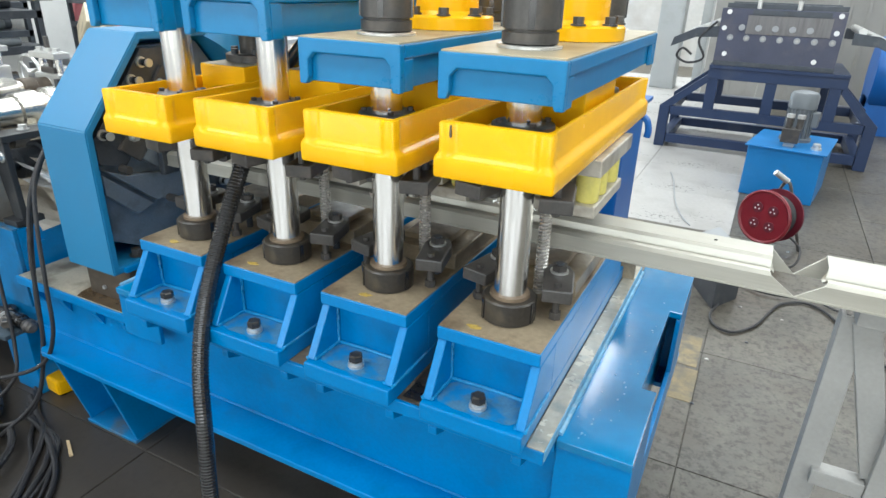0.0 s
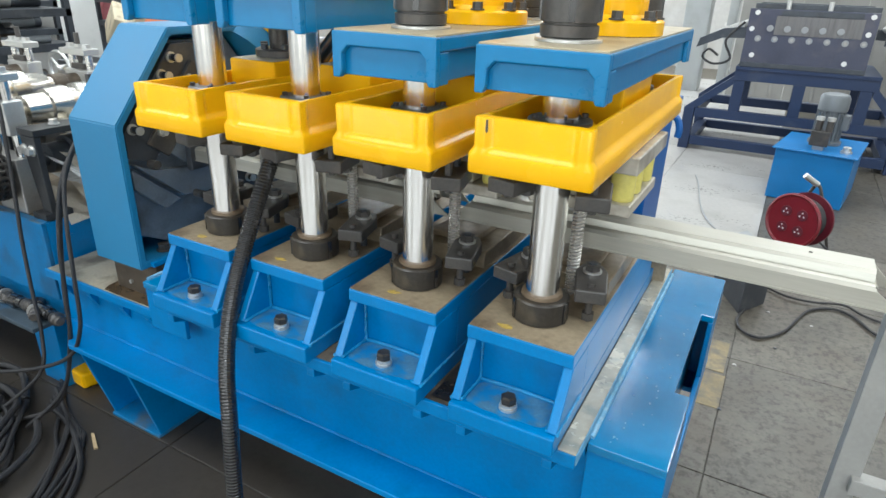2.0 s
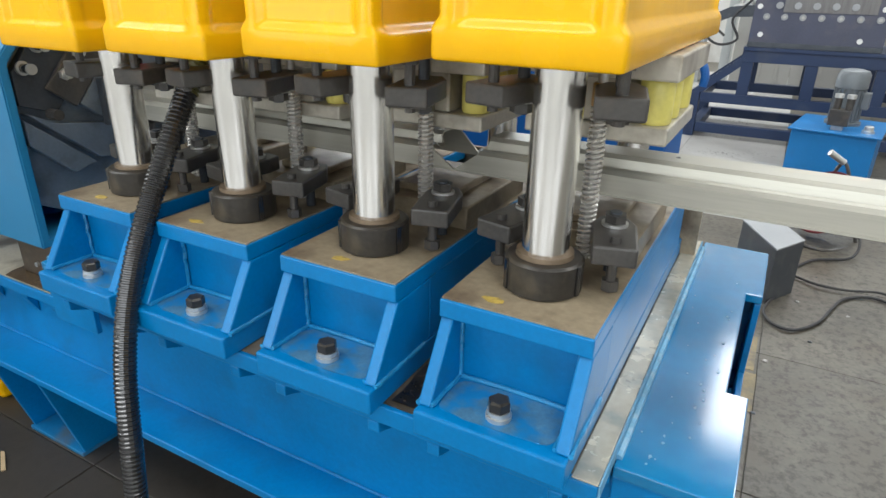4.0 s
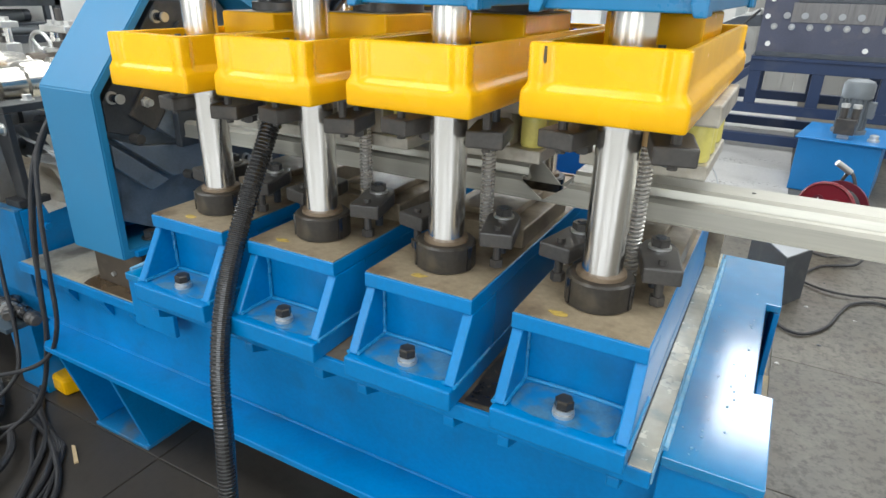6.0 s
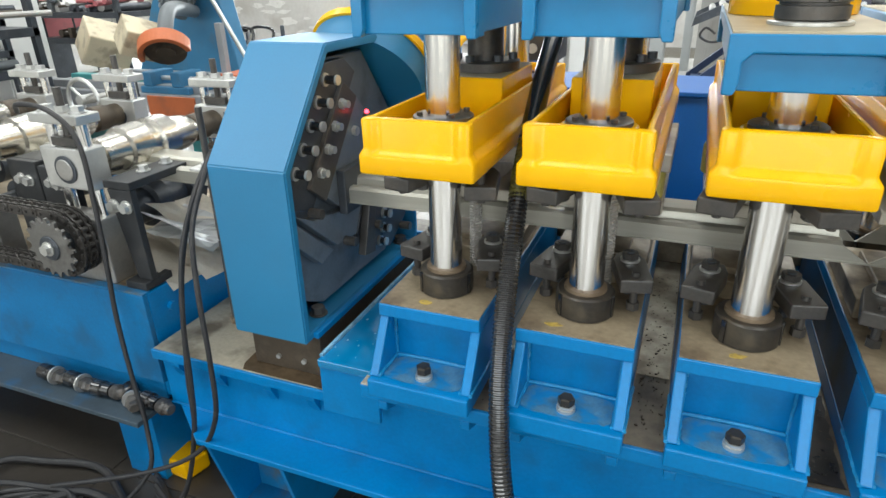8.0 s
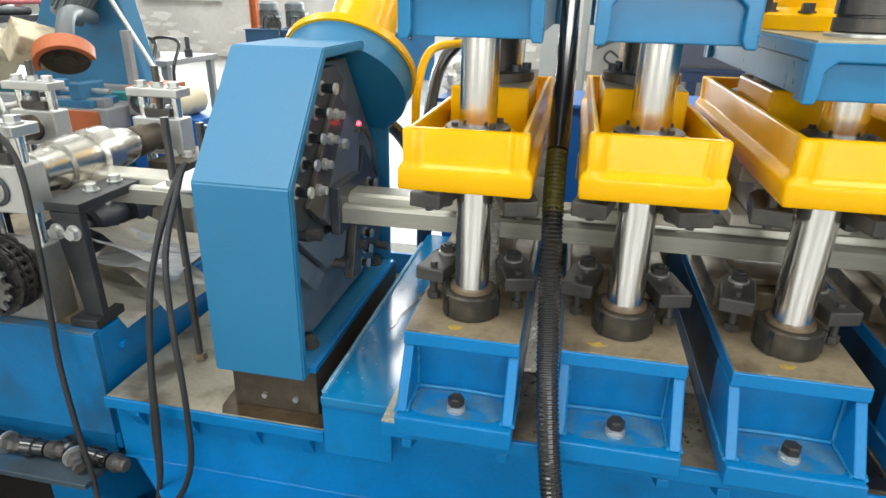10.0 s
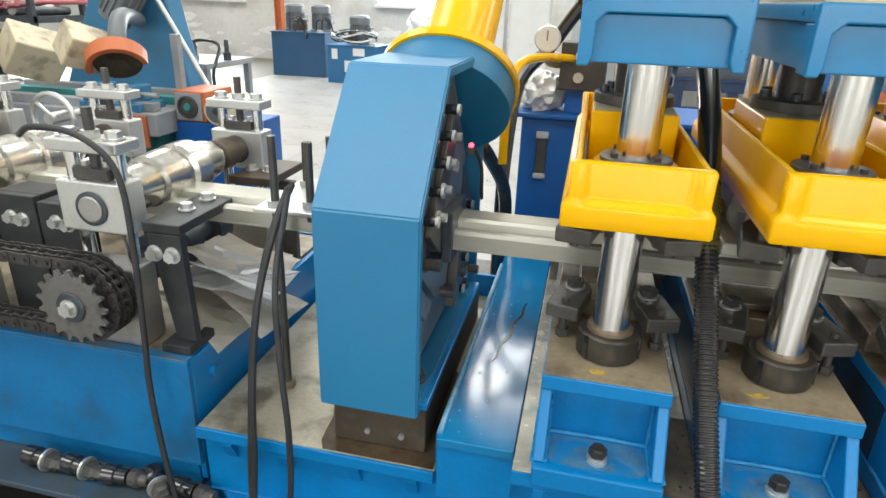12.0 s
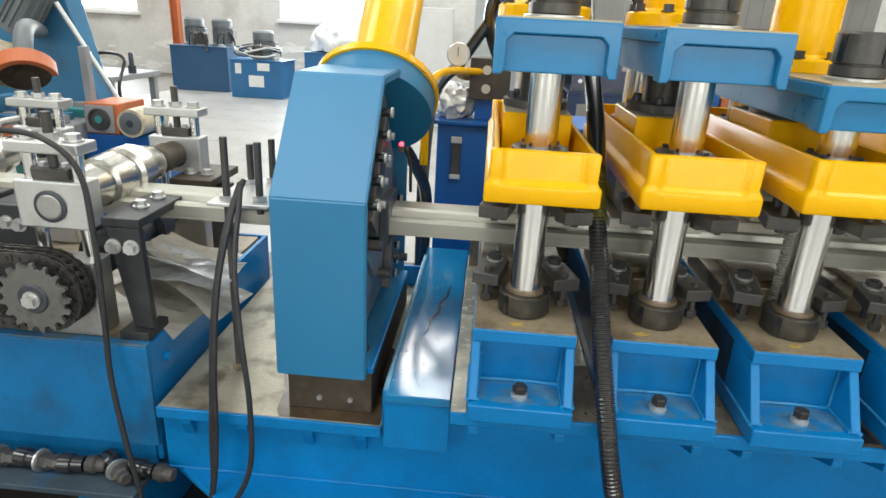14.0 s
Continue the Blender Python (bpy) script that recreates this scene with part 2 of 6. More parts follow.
def slab_material():
    m = mat("slab_concrete", (0.094, 0.086, 0.069), 0.4, 0, 0.45, 3.3, (0.08, 0.068, 0.05), 0.6, 0.28, 60)
    nt = m.node_tree
    N, L = nt.nodes, nt.links
    b = N["Principled BSDF"]
    geo = N.new("ShaderNodeNewGeometry")
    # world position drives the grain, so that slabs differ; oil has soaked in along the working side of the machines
    for n in list(N):
        if n.type == "MAPPING":
            L.new(geo.outputs["Position"], n.inputs[0])
    info = N.new("ShaderNodeObjectInfo")
    src = b.inputs["Base Color"].links[0].from_socket
    pit = N.new("ShaderNodeTexNoise")
    pit.inputs["Scale"].default_value = 38
    pit.inputs["Detail"].default_value = 9
    pit.inputs["Roughness"].default_value = 0.7
    L.new(geo.outputs["Position"], pit.inputs["Vector"])
    pr = N.new("ShaderNodeValToRGB")
    pr.color_ramp.elements[0].position, pr.color_ramp.elements[1].position = 0.38, 0.52
    pr.color_ramp.elements[0].color, pr.color_ramp.elements[1].color = (0.4, 0.37, 0.33, 1), (1.08, 1.08, 1.06, 1)
    L.new(pit.outputs[0], pr.inputs[0])
    pm = N.new("ShaderNodeMix")
    pm.data_type, pm.blend_type = "RGBA", "MULTIPLY"
    pm.inputs[0].default_value = 1.0
    L.new(src, pm.inputs[6])
    L.new(pr.outputs[0], pm.inputs[7])
    src = pm.outputs[2]
    hsv = N.new("ShaderNodeHueSaturation")
    mr = N.new("ShaderNodeMapRange")
    mr.inputs[3].default_value, mr.inputs[4].default_value = 0.86, 1.12
    L.new(info.outputs["Random"], mr.inputs[0])
    L.new(mr.outputs[0], hsv.inputs["Value"])
    L.new(src, hsv.inputs["Color"])
    sep = N.new("ShaderNodeSeparateXYZ")
    L.new(geo.outputs["Position"], sep.inputs[0])
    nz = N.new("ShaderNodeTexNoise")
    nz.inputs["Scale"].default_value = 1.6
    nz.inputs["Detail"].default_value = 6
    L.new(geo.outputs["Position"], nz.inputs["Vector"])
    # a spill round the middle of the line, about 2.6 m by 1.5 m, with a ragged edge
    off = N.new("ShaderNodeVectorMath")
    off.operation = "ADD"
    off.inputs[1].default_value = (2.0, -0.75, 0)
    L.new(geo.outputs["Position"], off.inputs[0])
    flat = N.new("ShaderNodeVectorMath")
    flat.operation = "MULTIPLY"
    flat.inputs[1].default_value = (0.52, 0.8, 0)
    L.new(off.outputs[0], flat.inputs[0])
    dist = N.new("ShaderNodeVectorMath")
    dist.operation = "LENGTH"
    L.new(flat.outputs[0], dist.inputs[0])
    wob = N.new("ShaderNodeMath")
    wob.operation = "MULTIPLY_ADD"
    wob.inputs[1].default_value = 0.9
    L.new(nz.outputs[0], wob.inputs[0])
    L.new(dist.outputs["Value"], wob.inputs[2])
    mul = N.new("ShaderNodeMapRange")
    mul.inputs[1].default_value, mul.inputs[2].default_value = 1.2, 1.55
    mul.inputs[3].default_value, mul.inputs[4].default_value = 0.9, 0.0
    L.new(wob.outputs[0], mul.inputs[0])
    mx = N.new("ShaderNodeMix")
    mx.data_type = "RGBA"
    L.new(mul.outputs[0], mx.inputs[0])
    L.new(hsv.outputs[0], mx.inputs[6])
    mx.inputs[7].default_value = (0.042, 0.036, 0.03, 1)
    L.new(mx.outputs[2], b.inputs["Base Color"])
    return m


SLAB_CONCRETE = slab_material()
# lighter copy of the concrete, with floor glare and bounce put into its colour
LIT_CONCRETE = mat("lit_pale_concrete", (0.4, 0.39, 0.37), 0.3, 0, 0.2, 1.4, (0.27, 0.26, 0.24), 0.5, 0.12, 40)


# ---- mesh helpers ----
def box(bm, x0, x1, y0, y1, z0, z1, bevel=0.0):
    v = [bm.verts.new((x, y, z)) for x in (x0, x1) for y in (y0, y1) for z in (z0, z1)]
    f = [bm.faces.new([v[i] for i in q]) for q in ((0, 1, 3, 2), (4, 6, 7, 5), (0, 4, 5, 1), (2, 3, 7, 6), (0, 2, 6, 4), (1, 5, 7, 3))]
    if bevel:
        bmesh.ops.bevel(bm, geom=list({e for q in f for e in q.edges}), offset=bevel, segments=2, affect="EDGES", profile=0.5)
    return bm


def cyl(bm, p0, p1, r, seg=24, r2=None, cap=True):
    p0, p1 = Vector(p0), Vector(p1)
    d = p1 - p0
    m = Matrix.Translation((p0 + p1) / 2) @ d.to_track_quat("Z", "Y").to_matrix().to_4x4()
    bmesh.ops.create_cone(bm, cap_ends=cap, cap_tris=False, segments=seg, radius1=r, radius2=r if r2 is None else r2, depth=d.length, matrix=m)
    return bm


def turned(bm, p0, way, rings, seg=28):
    """A body of revolution: rings are (distance along way, radius)."""
    way = Vector(way).normalized()
    m = Matrix.Translation(p0) @ way.to_track_quat("Z", "Y").to_matrix().to_4x4()
    loops = []
    for d, r in rings:
        loops.append([bm.verts.new(m @ Vector((r * math.cos(2 * math.pi * i / seg), r * math.sin(2 * math.pi * i / seg), d))) for i in range(seg)])
    for a, b in zip(loops, loops[1:]):
        for i in range(seg):
            bm.faces.new((a[i], a[(i + 1) % seg], b[(i + 1) % seg], b[i]))
    bm.faces.new(loops[0][::-1])
    bm.faces.new(loops[-1])
    return bm


def prism(bm, pts, axis, a, b, bevel=0.0):
    """A polygon in the plane across the axis, drawn out from a to b. For x: points (y, z); y: (x, z); z: (x, y)."""
    def at(p, t):
        return {"x": (t, p[0], p[1]), "y": (p[0], t, p[1]), "z": (p[0], p[1], t)}[axis]
    lo, hi = [bm.verts.new(at(p, a)) for p in pts], [bm.verts.new(at(p, b)) for p in pts]
    n = len(pts)
    f = [bm.faces.new(lo), bm.faces.new(hi[::-1])]
    f += [bm.faces.new((lo[i], hi[i], hi[(i + 1) % n], lo[(i + 1) % n])) for i in range(n)]
    bmesh.ops.recalc_face_normals(bm, faces=f)
    if bevel:
        bmesh.ops.bevel(bm, geom=list({e for q in f for e in q.edges}), offset=bevel, segments=2, affect="EDGES", profile=0.5)
    return bm


def ring_prism(bm, outer, inner, axis, a, b):
    """A closed band between two polygons of equal count, drawn out along the axis."""
    def at(p, t):
        return {"x": (t, p[0], p[1]), "y": (p[0], t, p[1]), "z": (p[0], p[1], t)}[axis]
    q = [[bm.verts.new(at(p, t)) for p in poly] for poly in (outer, inner) for t in (a, b)]
    oa, ob_, ia, ib = q
    n = len(outer)
    f = []
    for i in range(n):
        j = (i + 1) % n
        f += [bm.faces.new((oa[i], oa[j], ob_[j], ob_[i])), bm.faces.new((ia[i], ib[i], ib[j], ia[j])),
              bm.faces.new((oa[i], ia[i], ia[j], oa[j])), bm.faces.new((ob_[i], ob_[j], ib[j], ib[i]))]
    bmesh.ops.recalc_face_normals(bm, faces=f)
    return bm


def tube(bm, pts, r, seg=10, ribs=0.0, pitch=0.012, smooth=6):
    """A hose along a smooth line through the points, ribbed if ribs > 0."""
    P = [Vector(p) for p in pts]
    line = []
    for i in range(len(P) - 1):
        a, b, c, d = P[max(i - 1, 0)], P[i], P[i + 1], P[min(i + 2, len(P) - 1)]
        for k in range(smooth):
            t = k / smooth
            line.append(0.5 * (2 * b + (c - a) * t + (2 * a - 5 * b + 4 * c - d) * t * t + (3 * b - a - 3 * c + d) * t ** 3))
    line.append(P[-1])
    if ribs:
        fine = []
        total = sum((q - p).length for p, q in zip(line, line[1:]))
        count = int(total / (pitch / 4))
        cum = [0.0]
        for p, q in zip(line, line[1:]):
            cum.append(cum[-1] + (q - p).length)
        j = 0
        for k in range(count + 1):
            s = total * k / count
            while j < len(cum) - 2 and cum[j + 1] < s:
                j += 1
            f = (s - cum[j]) / max(1e-9, cum[j + 1] - cum[j])
            fine.append(line[j].lerp(line[j + 1], f))
        line = fine
    up = Vector((0.3, 0.2, 0.9)).normalized()
    prev = None
    n = len(line)
    for i, p in enumerate(line):
        way = (line[min(i + 1, n - 1)] - line[max(i - 1, 0)]).normalized()
        side = up.cross(way).normalized()
        up = way.cross(side).normalized()
        rad = r * (1 - (ribs if ribs and i % 4 in (0, 1) else 0))
        ring = [bm.verts.new(p + rad * (math.cos(2 * math.pi * k / seg) * side + math.sin(2 * math.pi * k / seg) * up)) for k in range(seg)]
        if prev:
            for k in range(seg):
                bm.faces.new((prev[k], prev[(k + 1) % seg], ring[(k + 1) % seg], ring[k]))
        else:
            bm.faces.new(ring[::-1])
        prev = ring
    bm.faces.new(prev)
    return bm


def bolt(bm, p, way=(0, 0, 1), r=0.014, h=0.012, washer=True):
    p, way = Vector(p), Vector(way).normalized()
    if washer:
        cyl(bm, p, p + way * 0.003, r * 1.35, 16)
    cyl(bm, p + way * 0.003, p + way * (0.003 + h), r, 6)
    return bm


def thing(name, loc, label, category, group="", kind=""):
    ob = new(name)
    ob.empty_display_size = 0.05
    ob.location = loc
    return tagged(ob, label, category, group, kind)


def origin(ob):
    p = Vector((0, 0, 0))
    while ob is not None:
        p += ob.location
        ob = ob.parent
    return p


def part(name, bm, material, parent=None, label="", smooth=False, bevel=0.0):
    """Links a bmesh drawn in world space as one mesh object under a thing or a part."""
    me = bpy.data.meshes.new(name)
    bmesh.ops.recalc_face_normals(bm, faces=bm.faces)
    bm.normal_update()
    if smooth:
        for f in bm.faces:
            f.smooth = len(f.verts) <= 4
        for e in bm.edges:
            if len(e.link_faces) == 2 and e.calc_face_angle(0) > 0.6:
                e.smooth = False
    if parent is not None:
        bmesh.ops.translate(bm, verts=bm.verts, vec=-origin(parent))
    bm.to_mesh(me)
    bm.free()
    me.materials.append(material)
    ob = new(name, me)
    ob.parent = parent
    if label:
        ob["label"] = label
    return ob


def B():
    return bmesh.new()


def bar(*a, bevel=0.002):
    return box(B(), *a, bevel=bevel)


# ---- building ----
def structure(name, bm, material, label, category=""):
    return tagged(part(name, bm, material), label, category or name.split("_")[0], kind="structure")


X0, X1, Y0 = -16.0, 9.0, -5.0
AISLE = -0.66
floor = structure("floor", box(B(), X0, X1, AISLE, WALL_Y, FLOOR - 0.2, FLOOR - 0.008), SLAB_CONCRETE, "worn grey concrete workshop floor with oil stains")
# aisle floor out of view, made pale so that it brightens the posts
structure("floor_aisle", box(B(), X0, X1, Y0, AISLE - 0.0005, FLOOR - 0.2, FLOOR - 0.001), LIT_CONCRETE, "unseen aisle floor, made pale to throw light on the posts", "floor")


def back_wall():
    bm = B()
    t0, t1 = WALL_Y, WALL_Y + 0.24
    edges = [X0]
    for x in WINDOWS:
        edges += [x - WIN_W / 2, x + WIN_W / 2]
    edges.append(X1)
    for a, b in zip(edges[0::2], edges[1::2]):
        box(bm, a, b, t0, t1, FLOOR - 0.1, ROOF)
    for x in WINDOWS:
        box(bm, x - WIN_W / 2, x + WIN_W / 2, t0, t1, FLOOR - 0.1, WIN_Z0)
        box(bm, x - WIN_W / 2, x + WIN_W / 2, t0, t1, WIN_Z1, ROOF)
    rng = random.Random(17)
    fl = B()
    for k in range(70):
        fx, fz, fs = rng.uniform(-13, 1.5), FLOOR + 0.1 + 0.75 * rng.random() ** 1.4, rng.uniform(0.03, 0.17)
        prism(fl, [(fx + 2.0 * fs * math.cos(q) * rng.uniform(0.4, 1.2), fz + 0.6 * fs * math.sin(q) * rng.uniform(0.4, 1.2)) for q in [0.57 * j for j in range(11)]], "y", t0 - 0.004, t0 - 0.0005)
    wall = structure("wall_north", bm, WALL_PAINT, "dull white plaster wall, flaking near the floor", "wall")
    tagged(part("flaked_patches", fl, FLAKE, wall, "pale flaked patches of lime"), kind="stuff")
    return wall


back_wall()


def south_wall():
    bm = B()
    edge = X0
    for x in DOORS:
        box(bm, edge, x - DOOR_W / 2, Y0 - 0.24, Y0, FLOOR - 0.1, ROOF)
        box(bm, x - DOOR_W / 2, x + DOOR_W / 2, Y0 - 0.24, Y0, FLOOR - 0.1, DOOR_Z0)
        box(bm, x - DOOR_W / 2, x + DOOR_W / 2, Y0 - 0.24, Y0, DOOR_Z1, ROOF)
        edge = x + DOOR_W / 2
    box(bm, edge, X1, Y0 - 0.24, Y0, FLOOR - 0.1, ROOF)
    structure("wall_south", bm, WALL_PAINT, "plastered workshop wall with three large windows", "wall")


south_wall()
structure("wall_west", box(B(), X0 - 0.24, X0, Y0 - 0.24, WALL_Y + 0.24, FLOOR - 0.1, ROOF), WALL_PAINT, "plain plastered workshop wall", "wall")
structure("wall_east", box(B(), X1, X1 + 0.24, Y0 - 0.24, WALL_Y + 0.24, FLOOR - 0.1, ROOF), WALL_PAINT, "plain plastered workshop wall", "wall")


def roof():
    bm = B()
    ys = sorted({y for _, y in SKYLIGHTS})
    edge = Y0
    for y in ys:
        box(bm, X0, X1, edge, y - sky_h(y) / 2, ROOF, ROOF + 0.12)
        x_edge = X0
        for x in sorted(x for x, yy in SKYLIGHTS if yy == y):
            box(bm, x_edge, x - SKY_W / 2, y - sky_h(y) / 2, y + sky_h(y) / 2, ROOF, ROOF + 0.12)
            x_edge = x + SKY_W / 2
        box(bm, x_edge, X1, y - sky_h(y) / 2, y + sky_h(y) / 2, ROOF, ROOF + 0.12)
        edge = y + sky_h(y) / 2
    box(bm, X0, X1, edge, WALL_Y, ROOF, ROOF + 0.12)
    structure("ceiling", bm, CEIL, "plain sheet roof with skylight strips", "ceiling")


roof()


def window(x, i):
    w = thing("window_%d" % i, (x, WALL_Y, WIN_Z0), "white framed workshop window over a plain sill", "window", kind="structure")
    t = 0.06
    a, b = x - WIN_W / 2, x + WIN_W / 2
    y0, y1 = WALL_Y + 0.06, WALL_Y + 0.12
    bm = B()
    box(bm, a, a + t, y0, y1, WIN_Z0, WIN_Z1)
    box(bm, b - t, b, y0, y1, WIN_Z0, WIN_Z1)
    box(bm, a + t, b - t, y0, y1, WIN_Z0, WIN_Z0 + t)
    box(bm, a + t, b - t, y0, y1, WIN_Z1 - t, WIN_Z1)
    box(bm, x - t / 2, x + t / 2, y0, y1, WIN_Z0 + t, WIN_Z1 - t)
    part("window_frame", bm, WHITE, w)
    part("window_sill", box(B(), a - 0.06, b + 0.06, WALL_Y - 0.08, WALL_Y - 0.003, WIN_Z0 - 0.06, WIN_Z0), WHITE, w)
    for p, q in ((a + t, x - t / 2), (x + t / 2, b - t)):
        g = part("pane", box(B(), p + 0.002, q - 0.002, y0 + 0.025, y0 + 0.031, WIN_Z0 + t, WIN_Z1 - t), GLASS, w)
        g.visible_shadow = False


for i, x in enumerate(WINDOWS):
    window(x, i + 1)


# ---- the press line's welded base ----
BX0, BX1 = -1.965, -0.095
FRONT, REAR = 0.85, 1.62
POST_Y = 0.866
STATIONS = [-1.168, -0.902, -0.637, -0.371]


def machine_base():
    m = thing("machine_base", (-1.0, 1.2, FLOOR), "bright blue welded steel base frame of a punching line", "machine base")
    part("front_web", prism(B(), [(BX0, 0.449), (BX1 - 0.013, 0.449), (BX1 - 0.013, 0.70), (-1.4515, 0.70), (-1.4515, 0.608), (BX0, 0.608)], "y", FRONT, FRONT + 0.014, 0.002), BLUE, m)
    part("rear_web", bar(BX0, BX1, REAR - 0.014, REAR, 0.45, 0.70), BLUE, m)
    bm = B()
    prism(bm, [(-1.80, 0.752), (BX1, 0.752), (BX1, 0.96), (BX0, 0.96), (BX0, 0.87)], "z", 0.432, 0.448, 0.002)
    part("bottom_flange", bm, BLUE, m)
    part("weld_bead", tube(B(), [(BX0 + 0.03 * k, 0.8485, 0.4495 + 0.0008 * (k % 2)) for k in range(62)], 0.003, 6, smooth=1), BLUE, m)
    part("rear_flange", bar(BX0, BX1, REAR - 0.1, REAR + 0.1, 0.432, 0.448), BLUE, m)
    # tapered box feet
    for a, b in ((-1.81, -1.575), (-0.62, -0.385)):
        side = [(0.775, 0.431), (0.85, FLOOR + 0.012), (1.6, FLOOR + 0.012), (1.66, 0.431)]
        part("foot", prism(B(), side, "x", a, a + 0.012, 0.002), BLUE, m)
        part("foot", prism(B(), side, "x", b - 0.012, b, 0.002), BLUE, m)
        part("foot_plate", bar(a, b, 0.842, 1.61, FLOOR, FLOOR + 0.0115), BLUE_DIRTY, m)
        part("foot_rib", bar(a + 0.0125, b - 0.0125, 0.94, 0.952, FLOOR + 0.012, 0.431), BLUE_DIRTY, m)
    # press bed plate with short ribs under its front edge
    part("bed_plate", bar(-1.30, -0.237, 0.736, 1.6, 0.73, 0.757), BED_OIL, m, "oil-soaked dark steel bed plate")
    for xg in (-1.035, -0.77, -0.504):
        part("dusty_gap", bar(xg - 0.031, xg + 0.031, 0.945, 1.498, 0.7576, 0.7588, bevel=0), STRIP_DIRT if xg < -1 else DIRTY, m, "pale dusty floor of a gap, speckled with swarf")
    # dark sheet that puts the gap's shade, and its oil, into colour
    rp_ = random.Random(12)
    patch = [(-0.504 - 0.0305 + 0.006 * rp_.random(), 0.745 + 0.022 * k) for k in range(12)] + [(-0.504 + 0.0305 - 0.006 * rp_.random(), 0.745 + 0.022 * k) for k in range(11, -1, -1)]
    part("oil_pool", prism(B(), patch, "z", 0.7589, 0.7594), GAP_SHADE_OIL, m, "black patch for shade and oil in the gap beside the last press")
    part("rear_plate", bar(-1.295, -0.24, 1.502, 1.514, 0.758, 0.93), OILY, m, "brown oily plate behind the presses")
    sw = B()
    rs = random.Random(31)
    for k in range(420):
        gx = rs.choice((-1.035, -0.77, -0.504)) + rs.uniform(-0.028, 0.028)
        gy, s_, an = rs.uniform(0.75, 1.4), 0.0006 + 0.0026 * rs.random() ** 4, rs.uniform(0, 6.3)
        prism(sw, [(gx + s_ * r_ * math.cos(an + q), gy + s_ * math.sin(an + q)) for q, r_ in ((0, 1.6), (1.7, 0.5), (3.0, 1.4), (4.6, 0.6))], "z", 0.7576, 0.759 + rs.uniform(0.0006, 0.0018))
    tagged(part("swarf", sw, GRIME, m, "steel swarf and punched slugs in the gaps"), kind="stuff")
    part("bed_edge", bar(-1.30, -0.237, 0.727, 0.7355, 0.728, 0.7575), BLUE, m)
    part("bed_rail", bar(-1.30, -0.237, 0.80, 0.849, 0.702, 0.734), BLUE, m)
    for x in STATIONS:
        for dx in (-0.085, 0.085):
            part("rib", prism(B(), [(0.7275, 0.7275), (0.7275, 0.709), (0.742, 0.703), (0.848, 0.655), (0.849, 0.7275)], "x", x + dx - 0.0095, x + dx + 0.0095, 0.002), BLUE, m)
    part("bed_strip", bar(-0.2695, -0.2372, 0.7275, 1.6, 0.7578, 0.7602, bevel=0.001), STRIP_DIRT, m, "bare wiped strip beside the last press")
    part("bed_strip", bar(-1.2995, -1.2685, 0.7275, 1.6, 0.7578, 0.7602, bevel=0.001), STRIP_DIRT, m, "bare wiped strip beside the first press")
    part("bed_side", bar(-0.2369, -0.2343, 0.7275, 1.6, 0.7385, 0.7605, bevel=0.001), SCUFF, m, "scraped pale edge of the bed plate")
    # cutter plate
    part("cutter_plate", bar(BX0 + 0.004, -1.452, 0.826, 1.6, 0.612, 0.634), DIRTY, m, "bare dirty steel plate")
    part("plate_edge", bar(BX0 + 0.004, -1.452, 0.818, 0.825, 0.608, 0.635), BLUE, m)
    for x in (-1.9, -1.77, -1.62, -1.5):
        part("rib", prism(B(), [(0.828, 0.61), (0.828, 0.59), (0.848, 0.55), (0.848, 0.61)], "x", x - 0.012, x + 0.012), BLUE, m)
    rng = random.Random(8)
    ring = []
    for k in range(26):
        a = 2 * math.pi * k / 26
        r = 1 + rng.uniform(-0.04, 0.06) + 0.08 * math.sin(5 * a)
        ring.append((-1.565 + 0.155 * r * math.copysign(abs(math.cos(a)) ** 0.6, math.cos(a)), 1.0 + 0.19 * r * math.copysign(abs(math.sin(a)) ** 0.6, math.sin(a))))
    ring = [(min(p[0], -1.456), max(p[1], 0.829)) for p in ring]
    part("oil_stain", prism(B(), ring, "z", 0.6342, 0.6347), OIL, m, "dark wet oil stain round the cutter foot")
    part("step_plate", bar(-1.452, -1.444, 0.83, 1.6, 0.60, 0.722), BLUE, m)
    # channels that close the two ends of the bed
    for name, a, b, notch in (("end_channel", -0.234, BX1, True), ("bridge_channel", -1.443, -1.303, False)):
        c = part(name, bar(a, b, 0.80, 0.812, 0.45 if notch else 0.6, 0.718), BLUE, m)
        if notch:
            pts = [(a, 0.795), (b, 0.795), (b, 1.035), (b - 0.03, 1.035), (b - 0.03, 1.41), (b, 1.41), (b, 1.66), (a, 1.66)]
        else:
            pts = [(a, 0.795), (b, 0.795), (b, 1.7), (a, 1.7)]
        part("top_plate", prism(B(), pts, "z", 0.72, 0.738, 0.002), BLUE_GLOSS, c)
        part("weld_bead", tube(B(), [(a + 0.002, 0.81 + 0.08 * q, 0.7395 + 0.001 * (q % 2)) for q in range(11)], 0.0055, 6, smooth=2), SCUFF, c, "pale scraped weld along the channel")
        fl = B()
        for k in range(30):
            fx, fy, fs = rng.uniform(a + 0.01, b - 0.045), rng.uniform(0.81, 1.45), rng.uniform(0.0008, 0.0026)
            prism(fl, [(fx + fs * math.cos(q) * rng.uniform(0.5, 1.2), fy + 1.5 * fs * math.sin(q) * rng.uniform(0.5, 1.2)) for q in (0.2, 1.3, 2.6, 3.8, 5.2)], "z", 0.7382, 0.7389)
        kinds = part("paint_flakes", fl, SCUFF, c, "pale flakes and chips on the oiled paint")
        tagged(kinds, kind="stuff")
